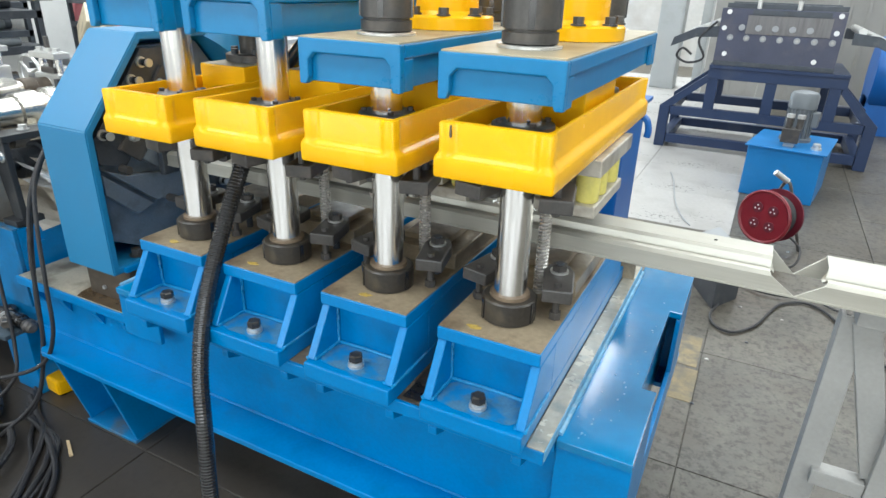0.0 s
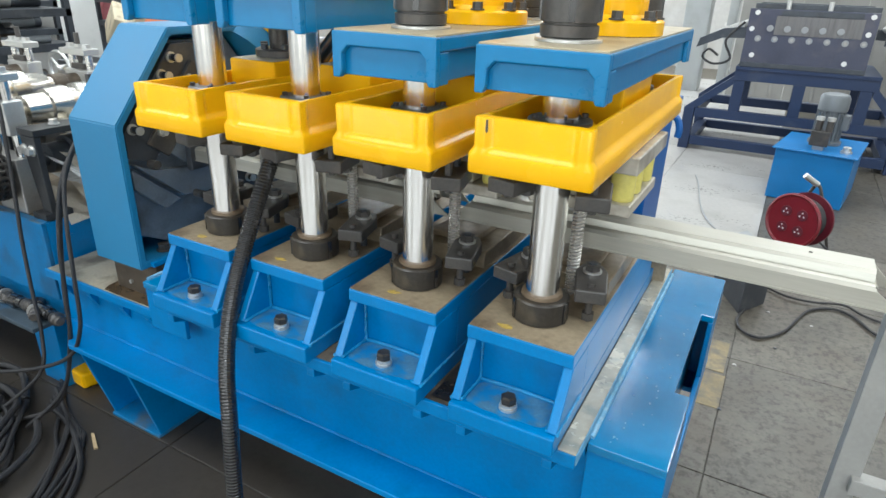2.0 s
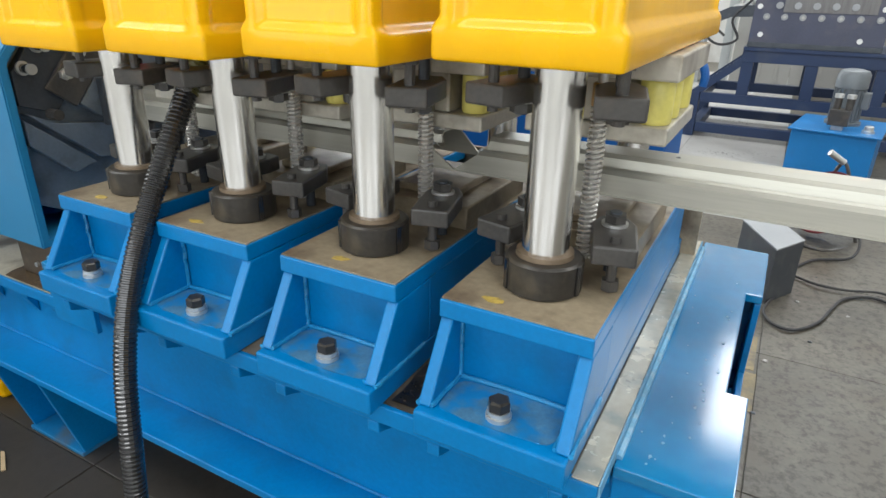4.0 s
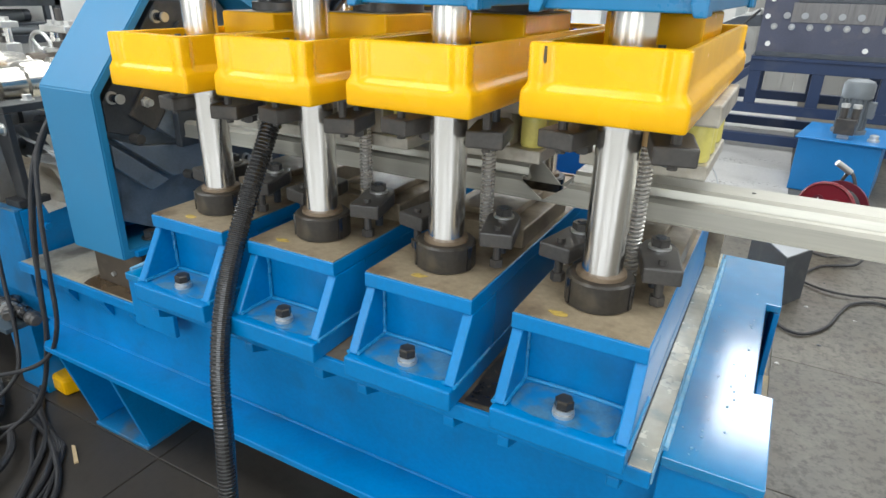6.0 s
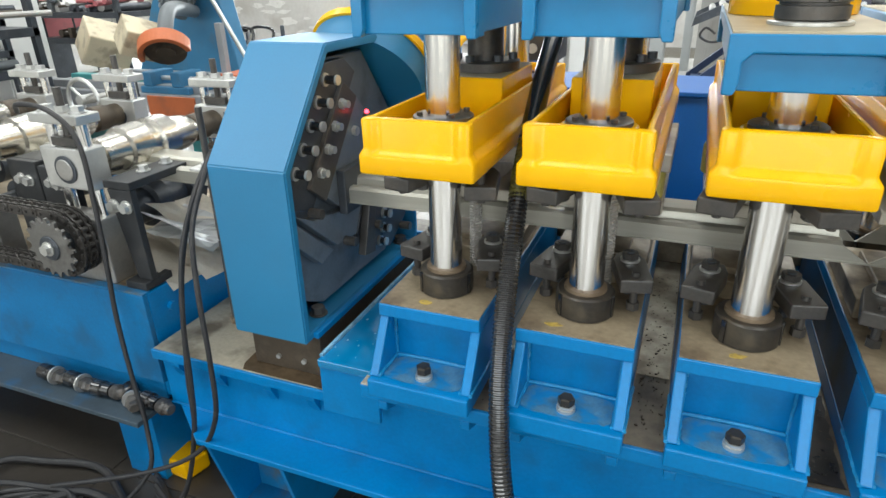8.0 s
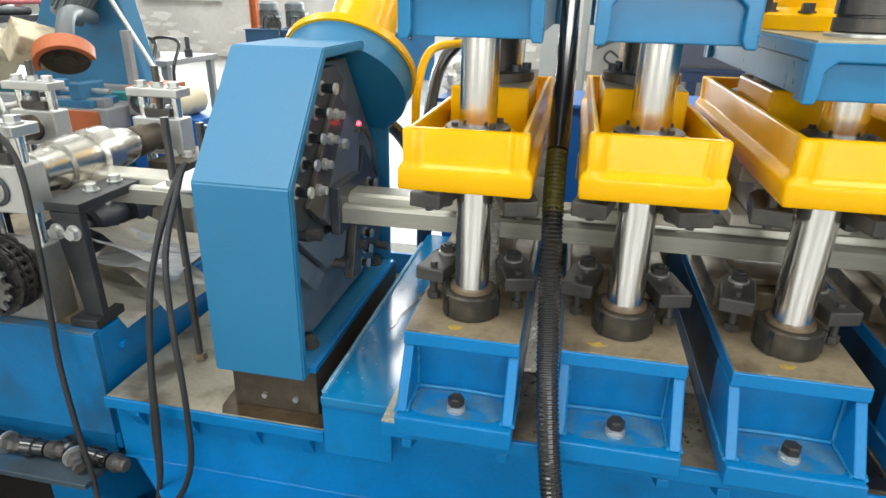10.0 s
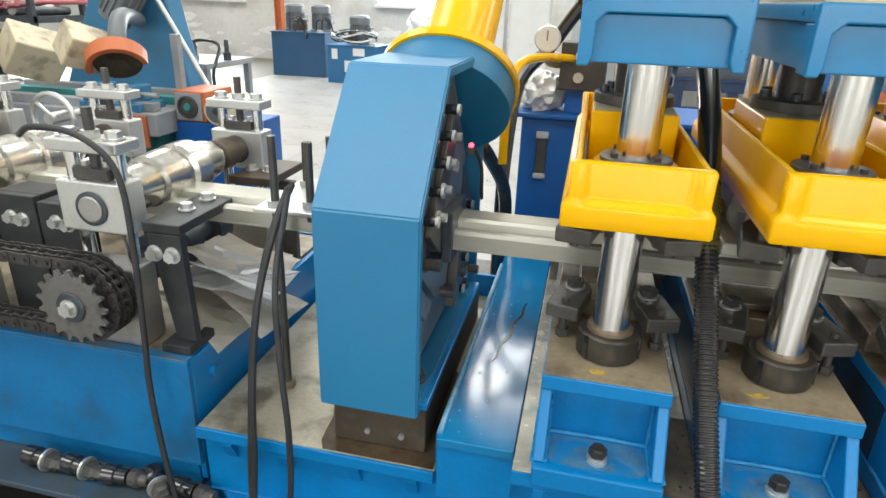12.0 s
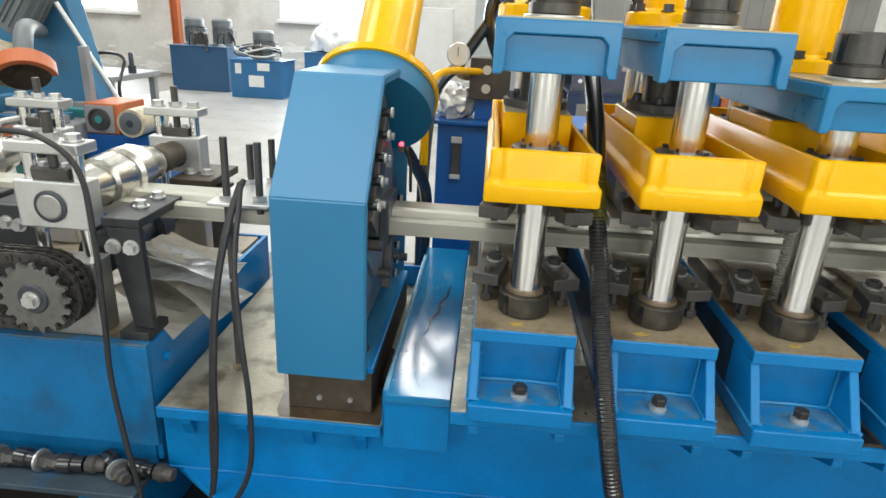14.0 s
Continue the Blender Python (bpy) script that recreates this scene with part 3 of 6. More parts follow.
        if not notch:
            xs = [a + 0.055 + 0.0035 * k + 0.004 * math.sin(1.3 * k) for k in range(15)]
            wid = [0.0012 + 0.0032 * math.sin(math.pi * k / 14) for k in range(15)]
            outline = [(xs[k] - wid[k], 1.07 + 0.022 * k) for k in range(15)] + [(xs[k] + wid[k], 1.07 + 0.022 * k) for k in range(14, -1, -1)]
            part("oil_streak", prism(B(), outline, "z", 0.7384, 0.7392), RUBBER, c, "dark wavy streak on the glossy paint")
        if notch:
            part("inner_plate", bar(b - 0.05, b - 0.042, 0.82, 1.64, 0.45, 0.719), BLUE_DULL, c)
            part("outer_plate", bar(b - 0.012, b, 0.813, 1.034, 0.45, 0.719), BLUE, c)
            part("outer_plate", bar(b - 0.012, b, 1.411, 1.66, 0.45, 0.719), BLUE, c)
            part("outer_plate", bar(b - 0.012, b, 1.036, 1.41, 0.45, 0.56), BLUE, c)
    return m


machine_base()


# ---- the four presses ----
def press_base(x, parent):
    p = part("base_block", bar(x - 0.082, x + 0.082, 0.80, 1.45, 0.796, 0.897), BLUE, parent)
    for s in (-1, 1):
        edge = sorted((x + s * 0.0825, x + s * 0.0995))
        # left plates carry the gap's shade in their colour, besides grime
        lit_side = s > 0
        part("side_face", bar(edge[0], edge[1], 0.8605, 1.448, 0.797, 0.8975, bevel=0.001), BLUE if lit_side else SHADED_GRIMY_BLUE, p, "flat blue side plate" if lit_side else "blue side plate darkened for gap shade and grime")
    part("base_plate", bar(x - 0.1, x + 0.1, 0.7, 1.5, 0.7585, 0.7955, bevel=0.003), BLUE, p)
    part("top_plate", bar(x - 0.1, x + 0.1, 0.766, 1.5, 0.898, 0.9235, bevel=0.002), BLUE, p)
    part("worn_top", bar(x - 0.098, x + 0.098, 0.769, 1.498, 0.9215, 0.9258, bevel=0.0), OILY, p, "bare brown oily top face")
    for s in (-1, 1):
        g = prism(B(), [(0.712, 0.797), (0.772, 0.8975), (0.86, 0.8975), (0.86, 0.797)], "x", x + s * 0.091 - 0.009, x + s * 0.091 + 0.009, 0.003)
        part("gusset", g, BLUE, p)
        rng = random.Random(int(1000 * abs(x)) + s)
        ex = x + s * 0.081
        part("weld_bead", tube(B(), [(ex, 0.796 + rng.uniform(-0.0015, 0.0015), 0.8 + 0.0095 * q) for q in range(10)], 0.0034, 6, smooth=2), WELD_BLUE, p)
        part("weld_bead", tube(B(), [(ex + rng.uniform(-0.001, 0.001), 0.716 + 0.0085 * q, 0.7975 + rng.uniform(0, 0.0015)) for q in range(10)], 0.0034, 6, smooth=2), WELD_BLUE, p)
        part("weld_bead", tube(B(), [(x + s * 0.1005 + rng.uniform(-0.001, 0.001), 0.714 + 0.0085 * q, 0.7965 + rng.uniform(0, 0.0015)) for q in range(16)], 0.0036, 6, smooth=2), WELD_BLUE, p)
    w = B()
    tube(w, [(x - 0.078, 0.796, 0.797), (x, 0.797, 0.798), (x + 0.078, 0.796, 0.797)], 0.004, 6)
    part("weld_bead", w, WELD_BLUE, p)
    rng = random.Random(int(777 * abs(x)))
    dust = [(x + 0.0795 * math.copysign(abs(math.cos(a)) ** 0.35, math.cos(a)) * rng.uniform(0.95, 1.0), 0.755 + 0.04 * math.copysign(abs(math.sin(a)) ** 0.35, math.sin(a)) * rng.uniform(0.9, 1.0)) for a in [0.2 * k for k in range(31)]]
    part("dust_film", prism(B(), dust, "z", 0.7956, 0.7961), DUST, p, "film of grey dust on the ledge")
    bm = B()
    cyl(bm, (x, 0.741, 0.796), (x, 0.741, 0.802), 0.0165, 20)
    part("washer", bm, ALU, p)
    bm = cyl(B(), (x, 0.741, 0.8025), (x, 0.741, 0.8085), 0.0148, 18)
    part("spring_washer", bm, ALU, p)
    bm = turned(B(), (x, 0.741, 0.809), (0, 0, 1), [(0, 0.0145), (0.012, 0.0145), (0.0145, 0.012)], 6)
    part("hex_bolt", bm, COLLAR, p)


def paint_mark(x, parent, seed):
    rng = random.Random(seed)
    cx, cy = x + rng.uniform(-0.045, -0.01), 0.792 + rng.uniform(-0.004, 0.006)
    pts = [(cx + rng.uniform(0.009, 0.019) * math.cos(a), cy + rng.uniform(0.005, 0.009) * math.sin(a)) for a in [0.628 * k for k in range(10)]]
    part("paint_mark", prism(B(), pts, "z", 0.9259, 0.9268), MARK, parent, "small smear of yellow paint")


def collar(x, y, z, parent):
    bm = turned(B(), (x, y, z), (0, 0, 1), [(0, 0.049), (0.002, 0.0515), (0.042, 0.0515), (0.045, 0.048), (0.045, 0.034)], 32)
    c = part("collar", bm, COLLAR, parent, "slotted black collar", smooth=True)
    for a in (30, 150, 270):
        d = Vector((math.cos(radians(a - 45)), math.sin(radians(a - 45)), 0))
        q = Vector((x, y, z)) + d * 0.052
        bm = B()
        box(bm, -0.004, 0.004, -0.002, 0.002, 0.003, 0.043)
        bmesh.ops.transform(bm, matrix=Matrix.Translation(q) @ Matrix.Rotation(radians(a - 45 + 90), 4, "Z"), verts=bm.verts)
        part("slot", bm, RUBBER, c)
    part("seal_ring", turned(B(), (x, y, z + 0.0455), (0, 0, 1), [(0, 0.038), (0.006, 0.037), (0.006, 0.032)], 28), RUSTY, c, "dull stained seal ring", smooth=True)


def clamp(x, y, z, angle, parent, flip=1):
    """A strap clamp with its stud, nut and set screw; flip -1 hangs it upside down."""
    M = Matrix.Translation((x, y, z)) @ Matrix.Rotation(radians(angle), 4, "Z") @ Matrix.Diagonal((1, 1, flip, 1))

    def put(bm):
        bmesh.ops.transform(bm, matrix=M, verts=bm.verts)
        if flip < 0:
            bmesh.ops.reverse_faces(bm, faces=bm.faces)
        return bm

    bm = prism(B(), [(-0.028, -0.062), (0.028, -0.062), (0.03, 0.03), (0.018, 0.06), (-0.018, 0.06), (-0.03, 0.03)], "z", 0.0, 0.026, 0.003)
    c = part("clamp", put(bm), BLACK, parent, "black strap clamp")
    part("stud", put(cyl(B(), (0, 0.022, -0.045), (0, 0.022, 0.046), 0.008, 12)), DARK, c)
    part("washer", put(cyl(B(), (0, 0.022, 0.0265), (0, 0.022, 0.0305), 0.018, 18)), ALU, c, "bright washer")
    part("nut", put(cyl(B(), (0, 0.022, 0.031), (0, 0.022, 0.043), 0.0155, 6)), BLACK, c)
    part("set_screw", put(cyl(B(), (0, -0.042, -0.045), (0, -0.042, 0.034), 0.007, 10)), BLACK, c)
    part("screw_head", put(cyl(B(), (0, -0.042, -0.04), (0, -0.042, -0.026), 0.012, 6)), BLACK, c)


def soft_step(v):
    v = max(0.0, min(1.0, v))
    return v * v * (3 - 2 * v)


def cast_trough(x, y0, y1, z0, z1, hw):
    """An open cast trough: a plain band round its foot, and soft hollows above it between the corner pillars."""
    r, pillar, band, ym = 0.006, 0.013, z0 + 0.034, (y0 + y1) / 2
    samples = []

    def edge(p, q, n, hollow):
        L = (q - p).length
        ts = sorted({0.0, pillar, pillar + 0.004, pillar + 0.008, pillar + 0.013} | {L - k for k in (0.0, pillar, pillar + 0.004, pillar + 0.008, pillar + 0.013)} | {L * k / 6 for k in range(1, 6)})
        for t in ts:
            w = soft_step((min(t, L - t) - pillar) / 0.013)
            samples.append((p + (q - p) * (t / L), n, w * hollow))

    for (ax, ay), (bx, by), n, hollow in (((x - hw + r, y0), (x + hw - r, y0), (0, -1), 0.007), ((x + hw, y0 + r), (x + hw, y1 - r), (1, 0), 0.006),
                                          ((x + hw - r, y1), (x - hw + r, y1), (0, 1), 0.007), ((x - hw, y1 - r), (x - hw, y0 + r), (-1, 0), 0.006)):
        edge(Vector((ax, ay, 0)), Vector((bx, by, 0)), Vector((*n, 0)), hollow)
        c = Vector((bx, by, 0)) - Vector((*n, 0)) * r
        turn = Vector((-n[1], n[0], 0))
        for k in (1, 2):
            d = (Vector((*n, 0)) * math.cos(k * math.pi / 6) + turn * math.sin(k * math.pi / 6))
            samples.append((c + d * r, d, 0.0))
    bm = B()

    def level(z, inset, waist):
        ring = []
        for p, n, h in samples:
            q = p - n * (inset + waist * h)
            ring.append(bm.verts.new((x + (q.x - x) * (1 - waist * 0.008 / hw), ym + (q.y - ym) * (1 - waist * 0.003 / (y1 - ym)), z)))
        return ring

    def inside(z, wall):
        wx, wy = hw - 0.008 - wall, (y1 - y0) / 2 - 0.01 - wall
        return [bm.verts.new((max(x - wx, min(x + wx, p.x)), max(ym - wy, min(ym + wy, p.y)), z)) for p, n, h in samples]

    rings = [level(z0, 0.006, 0), level(z0 + 0.0015, 0.0018, 0), level(z0 + 0.005, 0, 0), level(band - 0.004, 0, 0)]
    rings += [level(band - 0.004 + 0.0032 * k, 0, soft_step(k / 5)) for k in range(1, 6)]
    rings += [level(z1 - 0.004, 0, 0.9), level(z1 - 0.001, 0.0015, 0.9), level(z1, 0.0035, 0.9), inside(z1, 0.011), inside(z1 - 0.002, 0.0135), inside(z0 + 0.03, 0.016)]
    n = len(samples)
    for lo, hi in zip(rings, rings[1:]):
        for i in range(n):
            bm.faces.new((lo[i], lo[(i + 1) % n], hi[(i + 1) % n], hi[i]))
    bm.faces.new(rings[0][::-1])
    bm.faces.new(rings[-1])
    bmesh.ops.remove_doubles(bm, verts=bm.verts, dist=0.00005)
    return bm


def slide_beam(x, z0, z1, parent):
    """The yellow moving beam: an open cast trough with bosses round the posts."""
    lip = z0 + 0.032
    hw = 0.09
    y0, y1 = 0.732, 1.466
    s = part("slide_beam", cast_trough(x + 0.001, y0, y1, z0, z1, 0.1005), YELLOW, parent, "glossy yellow cast slide beam", smooth=True)
    if abs(x + 0.371) < 0.01:
        part("oil_run", prism(B(), [(x - 0.071, z1 - 0.004), (x - 0.069, z1 - 0.004), (x - 0.0685, z1 - 0.022), (x - 0.07, z1 - 0.024), (x - 0.0715, z1 - 0.02)], "y", y0 + 0.002, y0 + 0.0065), GRIME, s, "short dark oil run")
    # bosses round the posts, and the middle bridge under the ram
    for y in (POST_Y, 2.2 - POST_Y):
        part("boss", turned(B(), (x, y, lip - 0.004), (0, 0, 1), [(0, 0.064), (z1 - lip - 0.02, 0.062), (z1 - lip - 0.018, 0.058)], 28), YELLOW, s, smooth=True)
        part("bush_flange", turned(B(), (x, y, z1 - 0.0215), (0, 0, 1), [(0, 0.053), (0.006, 0.053), (0.008, 0.05), (0.008, 0.034)], 32), SPROCKET, s, "worn steel flanged guide bush", smooth=True)
        for a in (40, 130, 220, 310):
            q = Vector((x + 0.043 * math.cos(radians(a)), y + 0.043 * math.sin(radians(a)), z1 - 0.013))
            part("cap_screw", cyl(B(), q, q + Vector((0, 0, 0.006)), 0.0055, 10), BLACK, s)
    part("bridge", bar(x - hw + 0.02, x + hw - 0.02, 0.985, 1.215, lip - 0.004, z1 + 0.03, bevel=0.004), YELLOW, s)
    part("bridge_top", bar(x - hw + 0.023, x + hw - 0.023, 0.988, 1.212, z1 + 0.0302, z1 + 0.0308, bevel=0), TAN, s, "bare tan machined face")
    bm = turned(B(), (x, 1.1, z1 + 0.0315), (0, 0, 1), [(0, 0.07), (0.016, 0.07), (0.018, 0.066), (0.018, 0.036), (0.2, 0.036)], 30)
    r = part("ram_flange", bm, BLACK, s, "black ram flange with cap screws", smooth=True)
    for k in range(6):
        a = radians(60 * k + 15)
        q = Vector((x + 0.055 * math.cos(a), 1.1 + 0.055 * math.sin(a), z1 + 0.05))
        part("cap_screw", cyl(B(), q, q + Vector((0, 0, 0.012)), 0.009, 12), DARK, s)


def crown(x, z0, z1, parent):
    """The blue head plate on top of the posts, with a framed recess at its front."""
    y0, y1 = 0.745, 1.455
    c = part("crown", bar(x - 0.09, x + 0.09, y0 + 0.0145, y1 - 0.0145, z0 + 0.004, z1 - 0.0265, bevel=0.002), BLUE_DULL, parent, "dull blue press head")
    part("top_flange", bar(x - 0.0998, x + 0.0998, y0 + 0.0145, y1 - 0.0145, z1 - 0.026, z1 - 0.003, bevel=0.003), BLUE_DULL, c)
    k = 0.012
    arch = [(x - 0.1, z1 - 0.003), (x - 0.1, z0), (x - 0.086, z0), (x - 0.081, z0 + 0.012), (x - 0.081, z1 - 0.026 - k), (x - 0.081 + k, z1 - 0.026),
            (x + 0.081 - k, z1 - 0.026), (x + 0.081, z1 - 0.026 - k), (x + 0.081, z0 + 0.012), (x + 0.086, z0), (x + 0.1, z0), (x + 0.1, z1 - 0.003)]
    part("front_frame", prism(B(), arch, "y", y0, y0 + 0.014, 0.0025), BLUE_DULL, c)
    part("rear_frame", prism(B(), arch, "y", y1 - 0.014, y1, 0.0025), BLUE_DULL, c)
    for s in (-1, 1):
        for ya, yb in ((y0 + 0.0147, y0 + 0.044), (y1 - 0.044, y1 - 0.0147)):
            part("corner_post", bar(x + s * 0.0948 - 0.0045, x + s * 0.0948 + 0.0045, ya, yb, z0 + 0.001, z1 - 0.0265, bevel=0.002), BLUE_DULL, c)
    part("bare_top", bar(x - 0.097, x + 0.097, y0 + 0.003, y1 - 0.003, z1 - 0.0045, z1, bevel=0.001), TAN, c, "bare tan top face")
    for y in (POST_Y, 2.2 - POST_Y):
        bm = turned(B(), (x, y, z1 + 0.0005), (0, 0, 1), [(0, 0.052), (0.004, 0.052), (0.005, 0.05)], 30)
        part("washer_plate", bm, ALU, c, smooth=True)
        bm = turned(B(), (x, y, z1 + 0.006), (0, 0, 1), [(0, 0.042), (0.002, 0.045), (0.018, 0.045), (0.019, 0.041), (0.022, 0.041), (0.023, 0.045), (0.07, 0.045), (0.074, 0.041)], 32)
        n = part("post_nut", bm, BLACK, c, "black slotted post nut", smooth=True)
        for a in (20, 110, 200, 290):
            q = Vector((x + 0.0455 * math.cos(radians(a)), y + 0.0455 * math.sin(radians(a)), z1 + 0.03))
            bm = box(B(), -0.002, 0.002, -0.005, 0.005, 0, 0.044)
            bmesh.ops.transform(bm, matrix=Matrix.Translation(q) @ Matrix.Rotation(radians(a), 4, "Z"), verts=bm.verts)
            part("slot", bm, RUBBER, c)
    bm = turned(B(), (x, 1.1, z1 + 0.001), (0, 0, 1), [(0, 0.096), (0.022, 0.096), (0.026, 0.092), (0.026, 0.07), (0.034, 0.064), (0.5, 0.064), (0.505, 0.06)], 36)
    k = part("ram_cylinder", bm, YELLOW, c, "yellow hydraulic cylinder with a round flange", smooth=True)
    for j in range(8):
        a = radians(45 * j + 22)
        part("flange_bolt", bolt(B(), (x + 0.083 * math.cos(a), 1.1 + 0.083 * math.sin(a), z1 + 0.027), r=0.01, h=0.012), BLACK, c)


def die_set(x, zs, parent, urethane=True):
    """Lower and upper tool blocks, with return springs and clamps."""
    lo = part("lower_die", bar(x - 0.092, x + 0.092, 0.99, 1.235, 0.926, 0.964, bevel=0.003), OILY, parent, "brown oily steel die block")
    part("die_insert", bar(x - 0.055, x + 0.055, 1.02, 1.19, 0.9645, 0.978, bevel=0.003), OILY, lo)
    up = part("upper_die", bar(x - 0.092, x + 0.114, 0.985, 1.25, zs - 0.034, zs - 0.001, bevel=0.003), DIESTEEL, parent, "bare steel punch holder")
    part("punch_block", bar(x - 0.062, x + 0.05, 1.0, 1.21, zs - 0.094, zs - 0.0345, bevel=0.003), DIESTEEL, up)
    part("stripper_plate", bar(x - 0.09, x + 0.108, 0.995, 1.225, zs - 0.118, zs - 0.0945, bevel=0.003), DIESTEEL, up, "pale steel stripper plate")
    if urethane:
        for dx, y in ((0.082, 1.03), (0.082, 1.09), (0.082, 1.19), (-0.076, 1.19)):
            bm = turned(B(), (x + dx, y, zs - 0.094), (0, 0, 1), [(0, 0.021), (0.004, 0.023), (0.054, 0.023), (0.059, 0.021)], 20)
            part("urethane_spring", bm, URETHANE, up, "translucent yellow urethane spring", smooth=True)
    for dx in (0.02,):
        sx, sy = x + dx, 0.982
        bm = cyl(B(), (sx, sy, 0.926), (sx, sy, zs - 0.002), 0.007, 12)
        part("guide_pin", bm, STEEL, lo, smooth=True)
        pts, turns, z0, z1 = [], 30, 0.929, zs - 0.07
        for k in range(turns * 8 + 1):
            a = 2 * math.pi * k / 8
            pts.append((sx + 0.0105 * math.cos(a), sy + 0.0105 * math.sin(a), z0 + (z1 - z0) * k / (turns * 8)))
        part("coil_spring", tube(B(), pts, 0.0029, 6, smooth=1), SPRING, lo, smooth=True)
        part("spring_cap", turned(B(), (sx, sy, z1), (0, 0, 1), [(0, 0.0125), (0.028, 0.0125), (0.03, 0.011)], 16), BRASS if x > -0.7 else STEEL, lo, smooth=True)
    clamp(x - 0.068, 0.942, 0.967, -13, parent)
    clamp(x + 0.07, 0.938, 0.967, 15, parent)
    clamp(x - 0.066, 0.885, zs - 0.032, -12, parent, -1)
    clamp(x + 0.068, 0.88, zs - 0.032, 14, parent, -1)


PRESSES = [(0, 1.186, 1.279, 1.40, 1.49), (1, 1.192, 1.286, 1.40, 1.487), (2, 1.203, 1.295, 1.337, 1.415), (3, 1.216, 1.306, 1.338, 1.411)]
for i, zs, zt, c0, c1 in PRESSES:
    x = STATIONS[i]
    p = thing("punch_press", (x, 1.1, 0.758), "four-post hydraulic punch press with blue block, steel posts and yellow slide", "press", "presses in a row on the blue base")
    press_base(x, p)
    paint_mark(x, p, i)
    for y in (POST_Y, 2.2 - POST_Y):
        part("guide_post", turned(B(), (x, y, 0.926), (0, 0, 1), [(0, 0.0305), (c0 - 0.92, 0.0305)], 36), CHROME, p, "ground steel guide post", smooth=True)
        collar(x, y, 0.926, p)
    slide_beam(x, zs, zt, p)
    crown(x, c0, c1, p)
    die_set(x, zs, p, urethane=i != 0)


# ---- the diagonal cut-off unit ----
def cutter():
    c = thing("cutoff_press", (-1.587, 1.13, 0.635), "blue welded cut-off housing with black blade plates and a yellow cylinder", "cutting press")
    xa, xb = -1.683, -1.49
    outer = [(0.83, 0.742), (0.83, 1.138), (1.02, 1.362), (1.25, 1.362), (1.44, 1.138), (1.44, 0.742)]
    t = 0.02
    inner = [(0.83 + t, 0.742 + t), (0.83 + t, 1.13), (1.029, 1.362 - t), (1.241, 1.362 - t), (1.44 - t, 1.13), (1.44 - t, 0.742 + t)]
    bm = ring_prism(B(), outer, inner, "x", xa, xb)
    bmesh.ops.bevel(bm, geom=[e for e in bm.edges if e.calc_face_angle(0) > 0.5], offset=0.003, segments=2, affect="EDGES")
    h = part("housing", bm, BLUE_PANEL, c, "painted blue folded housing")
    part("back_panel", prism(B(), [(p[0] * 0.998 + 0.002, p[1]) for p in inner], "x", xa + 0.03, xa + 0.042), BLUE_DULL, h)
    part("foot_block", bar(-1.672, -1.482, 0.868, 1.46, 0.6345, 0.7415, bevel=0.003), GRIME, c, "dark grimy foot block")
    part("edge_strip", bar(xb - 0.002, xb + 0.012, 0.86, 1.43, 0.7425, 0.7575), BLUE, c)
    for x in (-1.60, -1.53):
        part("dowel_head", cyl(B(), (x, 0.8675, 0.668), (x, 0.861, 0.668), 0.006, 12), ALU, c)
    for y in (0.93, 1.38):
        part("anchor_bolt", bolt(B(), (xb - 0.03, y, 0.7635), r=0.016, h=0.016), BLACK, h)
    # blade plates: two slanted black guides and the leaf between them
    bx0, bx1 = -1.525, -1.488
    cy, cz = 1.135, 1.045

    def slanted(u0, u1, v0, v1, a, b, angle=40):
        ca, sa = math.cos(radians(angle)), math.sin(radians(angle))
        return prism(B(), [(cy + u * ca - v * sa, cz + u * sa + v * ca) for u, v in ((u0, v0), (u1, v0), (u1, v1), (u0, v1))], "x", a, b, 0.002)

    part("die_plate", prism(B(), [(0.86, 0.83), (0.86, 1.12), (1.03, 1.325), (1.24, 1.325), (1.405, 1.12), (1.405, 0.83), (1.3, 0.772), (0.97, 0.772)], "x", -1.565, -1.53, 0.002), BLADE, c, "dull steel die plate")
    g = part("blade_guide", prism(B(), [(0.862, 1.045), (0.862, 1.112), (1.036, 1.32), (1.12, 1.32), (1.165, 1.285), (0.935, 1.02)], "x", -1.5295, -1.507, 0.002), DARK, c, "dark blade guide along the housing slope")
    g2 = part("clamp_bar", prism(B(), [(0.918, 1.075), (1.088, 1.275), (1.145, 1.232), (0.975, 1.03)], "x", -1.5065, -1.495, 0.002), BLACK, c, "black clamping bar")
    part("blade", prism(B(), [(0.985, 1.035), (1.15, 1.228), (1.235, 1.15), (1.205, 1.03), (1.13, 0.985), (1.03, 1.0)], "x", -1.525, -1.5, 0.002), BLADE, c, "dull blue-grey steel blade")
    part("lower_blade", prism(B(), [(0.866, 1.03), (0.93, 1.0), (1.14, 0.97), (1.105, 0.9), (1.012, 0.908)], "x", -1.529, -1.503, 0.002), BLADE, c, "dull blue-grey steel blade")
    part("lower_leaf", prism(B(), [(0.864, 1.016), (0.864, 0.962), (0.948, 0.885), (1.002, 0.9)], "x", -1.529, -1.507, 0.002), BLADE, c)
    g3 = part("blade_guide", prism(B(), [(1.11, 0.87), (1.15, 0.97), (1.235, 1.02), (1.28, 1.12), (1.4, 1.0), (1.4, 0.85), (1.29, 0.79)], "x", -1.5295, -1.507, 0.002), DARK, c, "dark lower blade guide")
    part("clamp_bar", prism(B(), [(1.15, 0.965), (1.185, 0.985), (1.165, 0.83), (1.11, 0.84)], "x", -1.5065, -1.485, 0.002), BLACK, c, "black clamping bar")
